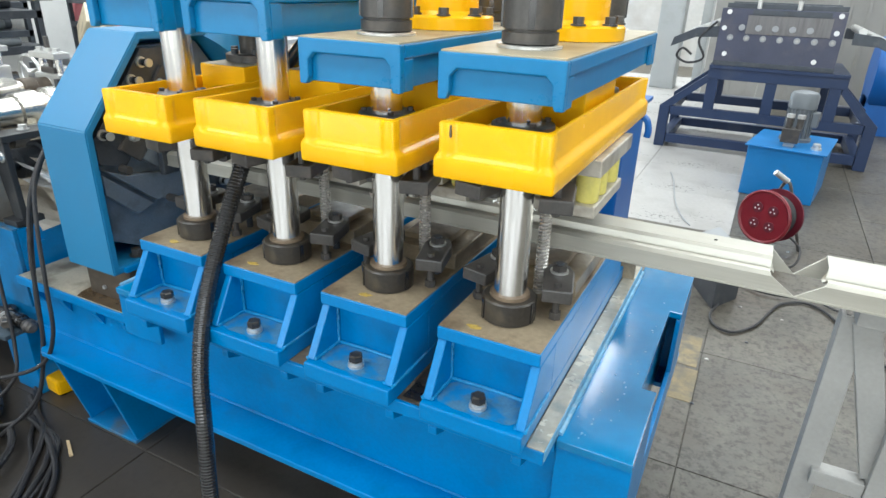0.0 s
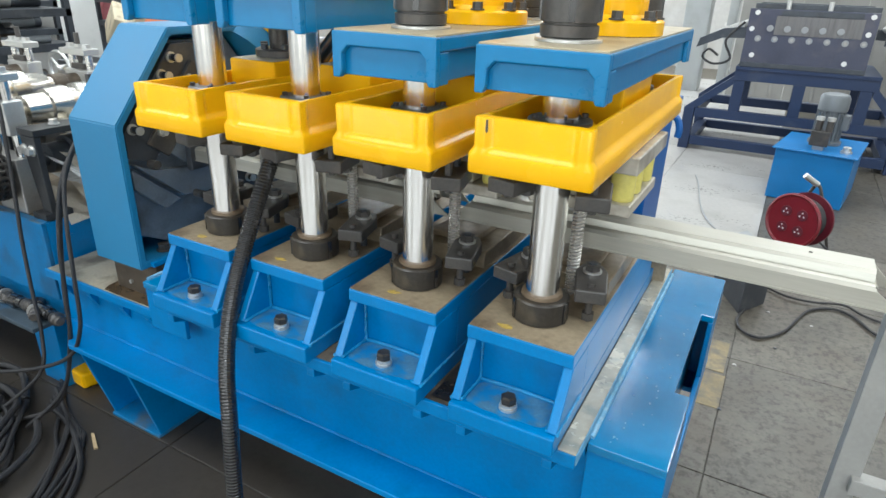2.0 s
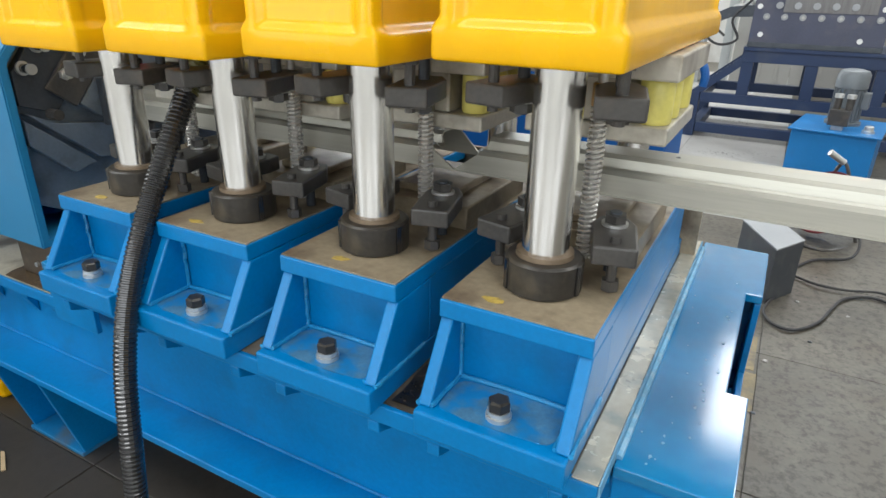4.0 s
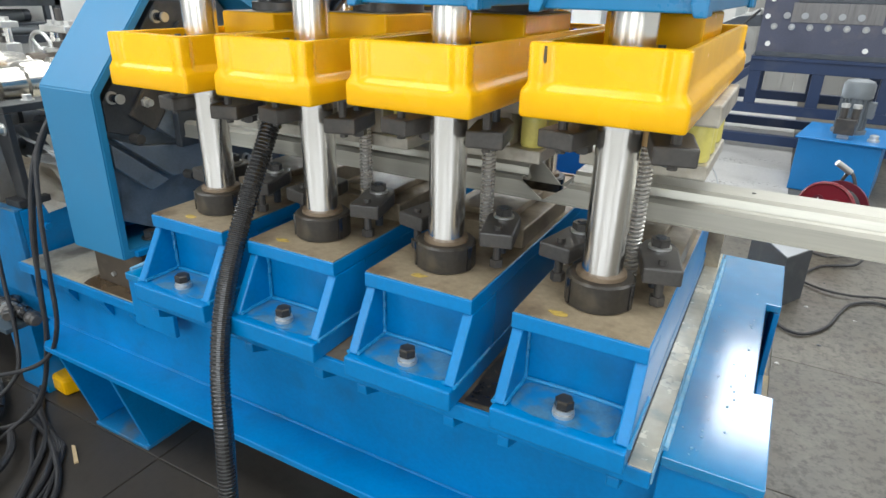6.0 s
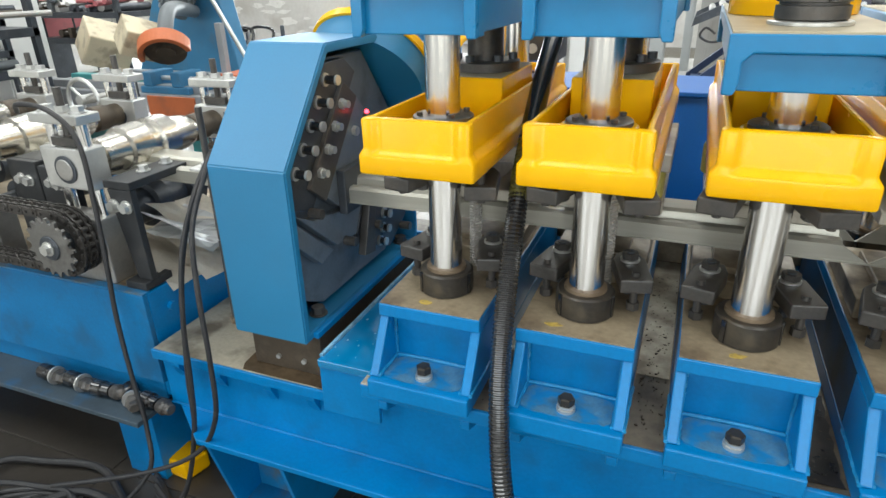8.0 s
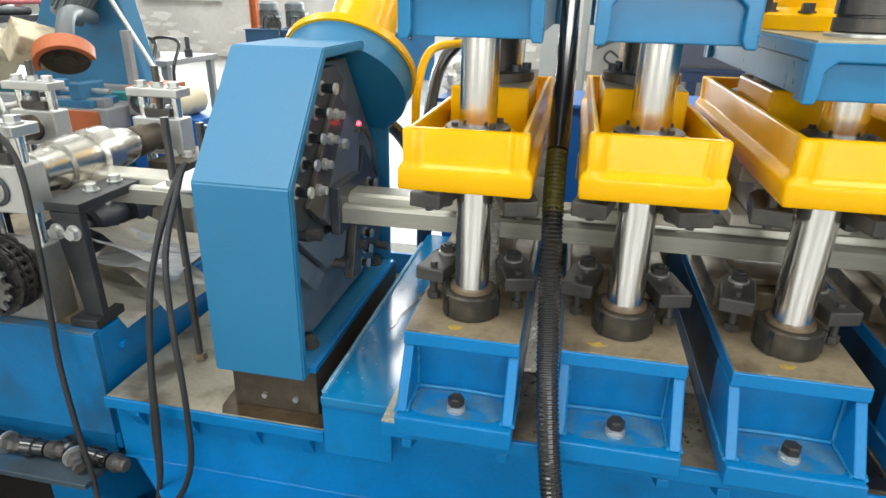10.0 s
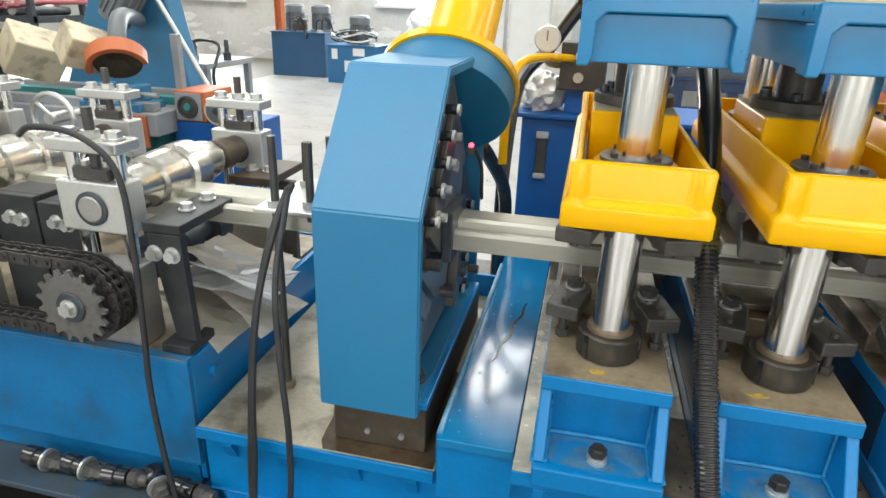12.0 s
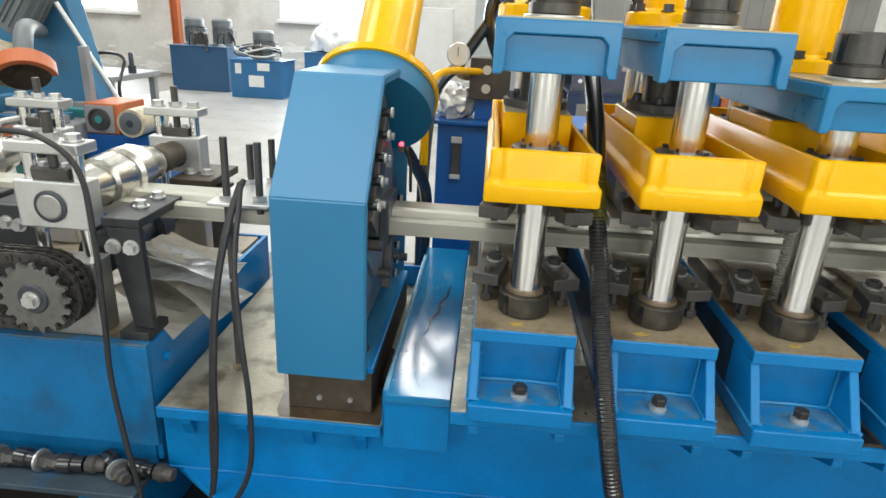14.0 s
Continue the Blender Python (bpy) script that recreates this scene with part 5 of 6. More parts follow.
# hydraulic fittings along the roll former's lower ledge
def fitting(x, turn, ring):
    f = thing("hose_fitting", (x, 0.80, 0.43), "greasy black hydraulic coupling lying on the dusty blue ledge", "coupling", "couplings on the ledge")
    way = Vector((math.cos(radians(turn)), math.sin(radians(turn)), 0))
    c = Vector((x + 0.025, 0.822, 0.4545))
    part("sleeve", turned(B(), c - way * 0.05, way, [(0, 0.018), (0.004, 0.0225), (0.032, 0.0225), (0.035, 0.018), (0.06, 0.0175)], 18), RUBBER, f, smooth=True)
    if ring:
        part("ring", turned(B(), c + way * 0.0105, way, [(0, 0.0265), (0.006, 0.0265)], 22), ALU, f, "bright worn ring", smooth=True)
    part("body", turned(B(), c + way * 0.017, way, [(0, 0.019), (0.02, 0.022), (0.026, 0.016), (0.04, 0.016), (0.044, 0.013)], 6 if ring else 14), BLACK, f)


for x, turn, ring in ((-2.405, -4, True), (-2.3, -6, True), (-2.19, 3, False), (-2.105, -38, True), (-2.02, -8, False)):
    fitting(x, turn, ring)


# papers under the rolls
pp = thing("paper_stack", (-1.99, 1.1, 0.77), "crumpled oily brown paper and clear wrap under the rolls", "paper")
random.seed(9)
for k in range(7):
    bm = B()
    nx, ny = 7, 7
    w, d = random.uniform(0.16, 0.22), random.uniform(0.16, 0.24)
    ph = random.uniform(0, 6)
    grid = [[bm.verts.new(((i / (nx - 1) - 0.5) * w, (j / (ny - 1) - 0.5) * d,
                           0.03 * math.sin(3 * i / nx + ph) * math.cos(2.4 * j / ny + ph) + random.uniform(-0.004, 0.004))) for j in range(ny)] for i in range(nx)]
    for i in range(nx - 1):
        for j in range(ny - 1):
            bm.faces.new((grid[i][j], grid[i + 1][j], grid[i + 1][j + 1], grid[i][j + 1]))
    bmesh.ops.solidify(bm, geom=bm.faces, thickness=0.001)
    M = pose(-1.985 + random.uniform(-0.05, 0.04), 1.08 + random.uniform(-0.06, 0.08), 0.80 + 0.017 * k, random.uniform(-14, 14), random.uniform(12, 34), random.uniform(-25, 25))
    bmesh.ops.transform(bm, matrix=M, verts=bm.verts)
    part("sheet", bm, PLASTIC_WRAP if k in (4, 6) else PAPER, pp)


# ---- behind the presses: hydraulic station ----
def motor(c, x, y, z, r, h, material, parent, label="grey ribbed electric motor"):
    """An upright ribbed motor with its fan hood and terminal box."""
    m = part("motor", turned(B(), (x, y, z), (0, 0, 1), [(0, r * 1.12), (h * 0.06, r * 1.12), (h * 0.07, r * 0.86), (h * 0.66, r * 0.86)], 28), material, parent, label, smooth=True)
    for k in range(20):
        a = 2 * math.pi * k / 20
        bm = box(B(), r * 0.84, r * 0.98, -0.003, 0.003, z + h * 0.09, z + h * 0.64)
        bmesh.ops.transform(bm, matrix=Matrix.Translation((x, y, 0)) @ Matrix.Rotation(a, 4, "Z"), verts=bm.verts)
        part("fin", bm, material, m)
    part("fan_hood", turned(B(), (x, y, z + h * 0.665), (0, 0, 1), [(0, r), (h * 0.24, r), (h * 0.3, r * 0.86), (h * 0.33, r * 0.5)], 28), material, m, smooth=True)
    part("terminal_box", bar(x + r * 0.8, x + r * 1.3, y - r * 0.45, y + r * 0.45, z + h * 0.3, z + h * 0.6, bevel=0.006), material, m)
    return m


def hydraulic_unit(x0, x1, y0, y1, z1, material, label, motors=1, z0=FLOOR, group=""):
    t = thing("hydraulic_unit", ((x0 + x1) / 2, (y0 + y1) / 2, z0), label, "hydraulic unit", group)
    part("tank", bar(x0, x1, y0, y1, z0, z1 - 0.012, bevel=0.006), material, t)
    lid = part("lid", bar(x0 - 0.02, x1 + 0.02, y0 - 0.02, y1 + 0.02, z1 - 0.0115, z1, bevel=0.003), material, t)
    w = x1 - x0
    for k in range(motors):
        mx = x0 + w * (k + 0.5) / motors
        motor(None, mx, (y0 + y1) / 2 + 0.06, z1, min(0.17, w * 0.2), min(0.46, w * 0.75), MOTOR_GREY, t)
    mx = x0 + w * 0.38
    v = part("valve_block", bar(mx, mx + w * 0.24, y0 + 0.06, y0 + 0.16, z1 + 0.03, z1 + 0.13, bevel=0.004), BLACK, t, "black valve block")
    for k in range(2):
        part("solenoid", cyl(B(), (mx + w * (0.06 + 0.14 * k), y0 + 0.11, z1 + 0.131), (mx + w * (0.06 + 0.14 * k), y0 + 0.11, z1 + 0.2), w * 0.045, 16), BLACK, v)
        part("plug", cyl(B(), (mx + w * (0.06 + 0.14 * k), y0 + 0.11, z1 + 0.2005), (mx + w * (0.06 + 0.14 * k), y0 + 0.11, z1 + 0.225), w * 0.055, 12), ALU, v)
    part("riser", bar(mx + w * 0.05, mx + w * 0.19, y0 + 0.08, y0 + 0.14, z1, z1 + 0.03), STEEL, t)
    part("filler_cap", turned(B(), (x1 - w * 0.14, y0 + 0.12, z1), (0, 0, 1), [(0, w * 0.075), (0.015, w * 0.075), (0.016, w * 0.055), (0.04, w * 0.055), (0.045, w * 0.04)], 24), ALU, t, "bright filler cap", smooth=True)
    return t


big = thing("hydraulic_station", (-0.9, 2.25, FLOOR), "tall deep blue hydraulic tank with a black manifold, gauge and hoses", "hydraulic unit")
part("tank", bar(-1.45, -0.40, 1.95, 2.26, FLOOR + 0.1, 1.125, bevel=0.006), BLUE_TANK, big)
part("lid", bar(-1.47, -0.38, 1.93, 2.28, 1.126, 1.14, bevel=0.003), BLUE_TANK, big)
for x in (-1.42, -0.42):
    part("leg", bar(x - 0.03, x + 0.03, 1.97, 2.03, FLOOR, FLOOR + 0.099), BLUE_TANK, big)
    part("leg", bar(x - 0.03, x + 0.03, 2.18, 2.24, FLOOR, FLOOR + 0.099), BLUE_TANK, big)
part("lifting_hook", tube(B(), [(-0.399, 1.96, 1.105), (-0.37, 1.955, 1.125), (-0.342, 1.95, 1.115), (-0.33, 1.945, 1.085), (-0.332, 1.945, 1.06)], 0.011, 10), BLUE_TANK, big, "curved blue hook", smooth=True)
lvl = part("level_gauge", bar(-1.395, -1.36, 1.94, 1.9495, 0.93, 1.08, bevel=0.004), BLACK, big, "oil level window in a bright frame")
part("frame_end", bar(-1.398, -1.357, 1.934, 1.9395, 1.06, 1.084, bevel=0.003), ALU, lvl)
part("frame_end", bar(-1.398, -1.357, 1.934, 1.9395, 0.926, 0.945, bevel=0.003), ALU, lvl)
bm = B()
bmesh.ops.create_icosphere(bm, subdivisions=4, radius=1.0)
for v in bm.verts:
    k = 1 + 0.3 * noise.noise(v.co * 2.6) + 0.14 * noise.noise(v.co * 7)
    v.co = Vector((-1.4 + 0.075 * v.co.x * k, 2.06 + 0.1 * v.co.y * k, max(1.1405, 1.19 + 0.07 * v.co.z * k)))
part("white_wrap", bm, PLASTIC_WRAP, big, "crumpled clear film", smooth=True)
mb = part("manifold", bar(-1.345, -1.2, 1.97, 2.12, 1.215, 1.36, bevel=0.004), BLACK, big, "black valve manifold")
for z in (1.255, 1.32):
    part("port_plug", cyl(B(), (-1.285, 1.9695, z), (-1.285, 1.962, z), 0.016, 16), ALU, mb)
part("manifold_foot", bar(-1.32, -1.22, 1.99, 2.1, 1.1405, 1.2145), BLUE_TANK, big)
ga = part("pressure_gauge", turned(B(), (-1.388, 1.92, 1.37), (0.1, -1, 0.05), [(0, 0.038), (0.02, 0.04), (0.024, 0.037), (0.024, 0.034)], 28), ALU, big, "round pressure gauge with a white dial", smooth=True)
part("dial", turned(B(), (-1.3855, 1.8955, 1.3712), (0.1, -1, 0.05), [(0, 0.0335), (0.001, 0.0335)], 28), WHITE, ga)
part("needle", bar(-1.3885, -1.3855, 1.8925, 1.8942, 1.365, 1.395, bevel=0), BLACK, ga)
part("gauge_fitting", tube(B(), [(-1.388, 1.93, 1.335), (-1.38, 1.95, 1.3), (-1.35, 1.99, 1.29)], 0.012, 10), BRASS, big)
for k, pts in enumerate(([(-1.29, 2.0, 1.31), (-1.40, 1.85, 1.32), (-1.45, 1.72, 1.30), (-1.46, 1.62, 1.2), (-1.46, 1.6, 1.05)],
                         [(-1.25, 1.99, 1.361), (-1.275, 1.96, 1.42), (-1.29, 1.94, 1.48), (-1.275, 1.93, 1.56), (-1.2, 1.92, 1.65)],
                         [(-1.47, 1.75, 0.3), (-1.475, 1.76, 0.7), (-1.48, 1.82, 1.0), (-1.463, 1.92, 1.23), (-1.379, 1.945, 1.345), (-1.307, 1.945, 1.454), (-1.26, 1.95, 1.52), (-1.2, 1.95, 1.58)],
                         [(-1.53, 1.56, 1.12), (-1.5, 1.64, 1.05), (-1.46, 1.74, 0.9), (-1.47, 1.75, 0.6), (-1.5, 1.76, 0.2)])):
    hose("hydraulic_hose", pts, 0.02 if k else 0.0125, YELLOW if k == 0 else RUBBER, ("yellow sleeved" if k == 0 else "black rubber") + " hydraulic hose at the blue tank", "hose")


# ---- downstream: profile support, cable reel, small power unit, embossing machine ----
def support_stand():
    s = thing("profile_support", (0.45, 1.3, FLOOR), "light grey steel trestle with a sloped angle leg under the profile", "stand")

    def beam(a, b, w, d, name="leg"):
        a, b = Vector(a), Vector(b)
        L = (b - a).length
        bm = box(B(), -w / 2, w / 2, -d / 2, d / 2, 0, L, bevel=0.002)
        bmesh.ops.transform(bm, matrix=Matrix.Translation(a) @ (b - a).to_track_quat("Z", "Y").to_matrix().to_4x4(), verts=bm.verts)
        part(name, bm, STAND_GREY, s)

    part("top_rail", bar(0.2, 1.1, 1.06, 1.14, 0.97, 1.003), STAND_GREY, s)
    beam((0.205, 1.1, 0.969), (0.205, 1.1, 0.13), 0.045, 0.008)
    beam((0.187, 1.12, 0.969), (0.187, 1.12, 0.13), 0.008, 0.045)
    beam((0.222, 1.11, 0.966), (0.315, 1.11, 0.645), 0.036, 0.045, "brace")
    beam((0.338, 1.1, 0.969), (0.338, 1.1, 0.13), 0.068, 0.05)
    part("cross_bar", bar(0.212, 0.3035, 1.08, 1.115, 0.6, 0.635), STAND_GREY, s)
    beam((1.0, 1.1, 0.969), (1.0, 1.1, 0.13), 0.06, 0.05)
    for x in (0.21, 0.338, 1.0):
        part("foot_plate", bar(x - 0.055, x + 0.055, 1.03, 1.15, FLOOR, FLOOR + 0.01), STAND_GREY, s)


STAND_GREY = mat("stand_grey_paint", (0.31, 0.305, 0.285), 0.45, 0, 0.14, 5, (0.25, 0.25, 0.24), 0.2, 0.03, 120)
support_stand()
sq = thing("tube_stand", (-0.05, 3.0, FLOOR), "dark grey square steel tube standing on the floor", "steel tube")
bm = ring_prism(B(), [(-0.037, 2.755), (0.06, 2.93), (-0.085, 3.24), (-0.182, 3.065)], [(-0.0389, 2.7744), (0.0503, 2.9354), (-0.0831, 3.2206), (-0.1723, 3.0596)], "z", FLOOR, 0.355)
part("tube", bm, DARK, sq)
part("top_plate", prism(B(), [(-0.0368, 2.7526), (0.0612, 2.9293), (-0.0852, 3.2424), (-0.1832, 3.0657)], "z", 0.3555, 0.363, 0.002), GREY, sq)


def cable_reel():
    R = 0.155
    c = Vector((0.125, 3.66, 0.325))
    r = thing("cable_reel", (c.x, c.y, FLOOR), "dark red plastic cable reel with sockets and black lead", "cable reel")
    way = Vector((-0.5, -0.85, 0.08)).normalized()
    part("front_disc", turned(B(), c, way, [(0, R * 0.97), (0.006, R), (0.016, R), (0.022, R * 0.94), (0.014, R * 0.88), (0.014, R * 0.3)], 48), RED, r, smooth=True)
    part("rear_disc", turned(B(), c - way * 0.13, way, [(0, R * 0.98), (0.012, R * 0.98)], 48), MAROON, r, smooth=True)
    part("wound_cable", turned(B(), c - way * 0.117, way, [(0, R * 0.5)] + [(0.004 + 0.0075 * k, R * (0.78 if k % 2 else 0.73)) for k in range(15)] + [(0.116, R * 0.5)], 40), CABLE, r, smooth=True)
    side = way.cross(Vector((0, 0, 1))).normalized()
    up = side.cross(way)
    for k in range(4):
        a = radians(45 + 90 * k)
        q = c + way * 0.0145 + (math.cos(a) * side + math.sin(a) * up) * R * 0.42
        s = part("socket", turned(B(), q, way, [(0, 0.03), (0.004, 0.03), (0.005, 0.027)], 24), MAROON, r, smooth=True)
        for b in (90, 210, 330):
            u = q + way * 0.0055 + (math.cos(radians(b)) * side + math.sin(radians(b)) * up) * 0.013
            part("pin_slot", cyl(B(), u, u + way * 0.001, 0.0045, 8), WHITE, s)
    fr = B()
    a, b = c - way * 0.07 + side * 0.17 + Vector((0, 0, -0.05)), c - way * 0.07 - side * 0.17 + Vector((0, 0, -0.05))
    tube(fr, [c - way * 0.20 - side * 0.14 + Vector((0, 0, -0.205)), c - way * 0.16 - side * 0.05 + Vector((0, 0, 0.1)), c - way * 0.15 + Vector((0, 0, 0.2)),
              c - way * 0.16 + side * 0.05 + Vector((0, 0, 0.1)), c - way * 0.2 + side * 0.14 + Vector((0, 0, -0.205))], 0.009, 8)
    part("stand", fr, BLACK, r, smooth=True)
    part("front_foot", tube(B(), [c - way * 0.2 - side * 0.14 + Vector((0, 0, -0.205)), c + way * 0.08 - side * 0.12 + Vector((0, 0, -0.206)), c + way * 0.08 + side * 0.12 + Vector((0, 0, -0.206)), c - way * 0.2 + side * 0.14 + Vector((0, 0, -0.205))], 0.009, 8), BLACK, r, smooth=True)
    part("handle", cyl(B(), c - way * 0.15 + Vector((0, 0, 0.2)), c - way * 0.09 + side * 0.05 + Vector((0, 0, 0.245)), 0.016, 14), ALU, r, smooth=True)
    f = FLOOR + 0.009
    hose("extension_lead", [(0.27, 3.6, 0.25), (0.33, 3.56, 0.2), (0.30, 3.45, f + 0.01), (0.14, 3.35, f), (0.04, 3.11, f), (0.035, 2.96, f), (-0.014, 2.8, f), (-0.035, 2.67, f), (0.0, 2.575, f), (0.075, 2.562, f),
                            (0.156, 2.676, f), (0.205, 2.83, f), (0.254, 2.956, f), (0.35, 3.03, f), (0.432, 2.99, f), (0.5, 2.87, f), (0.58, 2.8, f), (0.62, 2.7, f), (0.612, 2.62, f), (0.7, 2.5, f)], 0.0062, CABLE, "black extension lead snaking over the floor")
    hose("extension_lead", [(0.05, 3.12, f), (0.153, 3.045, f + 0.006), (0.264, 3.043, f + 0.006), (0.393, 3.083, f + 0.008), (0.486, 3.024, f), (0.7, 2.95, f), (1.0, 2.9, f)], 0.0055, CABLE, "black lead lying straight on the floor")
    hose("thin_wire", [(-0.56, 5.05, f), (-0.506, 4.82, f), (-0.423, 4.32, f), (-0.343, 4.02, f), (-0.269, 3.855, f)], 0.004, GREY, "thin grey wire on the floor")


MAROON = mat("maroon_plastic", (0.11, 0.012, 0.022), 0.4, 0, 0.12, 10, None, 0, 0.03)
cable_reel()
small_unit = hydraulic_unit(0.0, 0.48, 4.76, 5.38, 0.49, mat("unit_blue_paint", (0.012, 0.16, 0.42), 0.35, 0, 0.1, 4, (0.05, 0.1, 0.16), 0.12, 0.03), "small blue hydraulic power unit with a grey motor")
small_unit.rotation_euler.z = radians(-9)


def navy_machine():
    n = thing("embossing_machine", (0.0, 6.4, FLOOR), "dark navy forming machine on a welded trestle frame", "machine")
    y0, y1 = 6.0, 6.9
    for y in (y0, y1):
        for a, b in (((-0.82, FLOOR), (-0.75, 0.50)), ((0.82, FLOOR), (0.75, 0.50))):
            part("leg", prism(B(), [(a[0] - 0.045, a[1]), (a[0] + 0.045, a[1]), (a[0] + 0.045 if a[0] < 0 else a[0] + 0.045, b[1]), (a[0] - 0.045, b[1])], "y", y, y + 0.08, 0.003), NAVY, n)
        part("sill", bar(-0.77, 0.77, y + 0.005, y + 0.075, 0.16, 0.24), NAVY, n)
        part("mid_rail", bar(-0.77, 0.77, y + 0.005, y + 0.075, 0.42, 0.50), NAVY, n)
        part("top_rail", bar(-0.50, 0.58, y, y + 0.08, 0.77, 0.86), NAVY, n)
        for x in (-0.45, 0.02, 0.50):
            part("post", bar(x - 0.045, x + 0.045, y + 0.004, y + 0.076, 0.5005, 0.7695), NAVY, n)
        part("brace", prism(B(), [(-0.86, 0.5), (-0.76, 0.5), (-0.495, 0.73), (-0.495, 0.81)], "y", y + 0.002, y + 0.078), NAVY, n)
        part("brace", prism(B(), [(0.86, 0.5), (0.76, 0.5), (0.549, 0.73), (0.549, 0.81)], "y", y + 0.002, y + 0.078), NAVY, n)
    for x in (-0.82, 0.74):
        part("cross_rail", bar(x, x + 0.08, y0 + 0.081, y1 - 0.001, 0.16, 0.24), NAVY, n)
        part("cross_rail", bar(x, x + 0.08, y0 + 0.081, y1 - 0.001, 0.42, 0.50), NAVY, n)
    part("deck", bar(-0.5, 0.58, y0 - 0.01, y1 + 0.09, 0.8605, 0.89), NAVY, n)
    fp = part("side_plate", bar(-0.48, 0.45, y0 + 0.0, y0 + 0.04, 0.8905, 1.36), NAVY_STEEL, n, "blue-grey steel side plate with bolts")
    part("side_plate", bar(-0.48, 0.45, y1 - 0.04, y1, 0.8905, 1.36), NAVY_STEEL, n)
    part("window_plate", bar(-0.27, 0.36, y0 - 0.006, y0 - 0.001, 1.16, 1.31), WINDOW_STEEL, fp, "bare grey steel plate")
    part("notch", bar(-0.24, 0.34, y0 - 0.0085, y0 - 0.0065, 1.312, 1.352), DARK, fp)
    part("bottom_band", bar(-0.48, 0.45, y0 - 0.008, y0 - 0.001, 0.892, 0.93), DARK, fp)
    for x in [-0.40 + 0.128 * k for k in range(7)]:
        part("roll_bearing", turned(B(), (x + 0.02, y0 - 0.0015, 1.125), (0, -1, 0), [(0, 0.025), (0.006, 0.025), (0.007, 0.019), (0.004, 0.018)], 18), GREY, fp, smooth=True)
        part("shaft_end", cyl(B(), (x + 0.02, y0 - 0.003, 1.125), (x + 0.02, y0 - 0.009, 1.125), 0.012, 12), STEEL, fp)
        if 0 < (x + 0.40) / 0.128 < 6:
            part("roll_bearing", turned(B(), (x - 0.03, y0 - 0.0065, 1.21), (0, -1, 0), [(0, 0.026), (0.01, 0.026), (0.011, 0.018)], 18), GREY, fp, smooth=True)
    for x, z in ((-0.42, 1.33), (0.405, 1.33), (-0.40, 0.99), (0.29, 0.97), (0.4, 1.2), (-0.44, 1.2)):
        part("bolt_head", cyl(B(), (x, y0 - 0.0005, z), (x, y0 - 0.012, z), 0.02, 16), WHITE, fp)
    for k in range(5):
        x = -0.34 + 0.16 * k
        part("work_roll", cyl(B(), (x, y0 + 0.041, 1.17), (x, y1 - 0.041, 1.17), 0.055, 22), STEEL, n, smooth=True)
    part("top_bar", bar(-0.45, 0.45, y0 + 0.05, y0 + 0.12, 1.361, 1.40), DARK, n)
    part("top_bar", bar(-0.45, 0.45, y1 - 0.12, y1 - 0.05, 1.361, 1.40), DARK, n)
    for x in (-0.2, 0.1):
        part("adjuster", cyl(B(), (x, y0 + 0.02, 1.361), (x, y0 + 0.02, 1.43), 0.018, 12), ALU, n)
    arm = [(-0.86, 1.02), (-0.84, 1.1), (-0.66, 1.19), (-0.475, 1.21), (-0.475, 1.12), (-0.66, 1.11)]
    for y in (y0 + 0.02, y1 - 0.06):
        part("guide_arm", prism(B(), arm, "y", y, y + 0.03, 0.002), DARK, n)
        part("guide_arm", prism(B(), [(0.05 - p[0], p[1]) for p in arm], "y", y, y + 0.03, 0.002), DARK, n)
    for k in range(3):
        for s in (-1, 1):
            x = 0.025 + s * (0.56 + 0.085 * k)
            z = 1.215 - 0.035 * k
            part("guide_roller", cyl(B(), (x, y0 + 0.06, z), (x, y1 - 0.07, z), 0.03, 16), ALU, n, smooth=True)
    return n


WINDOW_STEEL = mat("brushed_grey_plate", (0.17, 0.165, 0.165), 0.42, 0.5, 0.2, 5, (0.1, 0.09, 0.09), 0.3, 0.04, 80, stretch=(6, 6, 0.5))
NAVY_STEEL = mat("blued_plate", (0.075, 0.08, 0.115), 0.4, 0.5, 0.18, 4, (0.13, 0.12, 0.13), 0.3, 0.04, 90)
navy_machine()
hose("air_hose", [(-0.5, 5.98, 1.25), (-0.62, 5.95, 1.1), (-0.56, 5.95, 0.95), (-0.68, 5.94, 0.9), (-0.78, 5.93, 0.95), (-0.74, 5.92, 1.02), (-0.66, 5.94, 0.97)], 0.01, CABLE, "looped grey air hose at the navy machine", "hose")
dr = thing("blue_drum_unit", (1.3, 8.3, FLOOR), "blue rounded machine cover with an orange side panel", "machine")
part("cover", turned(B(), (0.95, 8.0, 0.72), (1, 0, 0), [(0, 0.36), (0.03, 0.38), (0.55, 0.38), (0.58, 0.36)], 36), BLUE_TANK, dr, smooth=True)
part("base", bar(0.95, 1.55, 7.75, 8.3, FLOOR, 0.5), BLUE_TANK, dr)
part("panel", bar(1.58, 1.95, 7.7, 8.3, FLOOR, 0.75), ORANGE, dr)
for x, w, lab in ((-1.42, 0.34, "tall pale grey steel cabinet by the wall"), (-0.95, 0.12, "pale grey steel column by the wall")):
    cb = thing("steel_cabinet" if w > 0.2 else "steel_column", (x, 9.9, FLOOR), lab, "cabinet" if w > 0.2 else "column")
    part("body", bar(x - w / 2, x + w / 2, 9.8, 10.15, FLOOR, 3.0, bevel=0.006), PALE_GREY, cb)
    part("door", bar(x - w / 2 + 0.02, x + w / 2 - 0.02, 9.79, 9.799, FLOOR + 0.1, 2.95, bevel=0.003), PALE_GREY, cb)


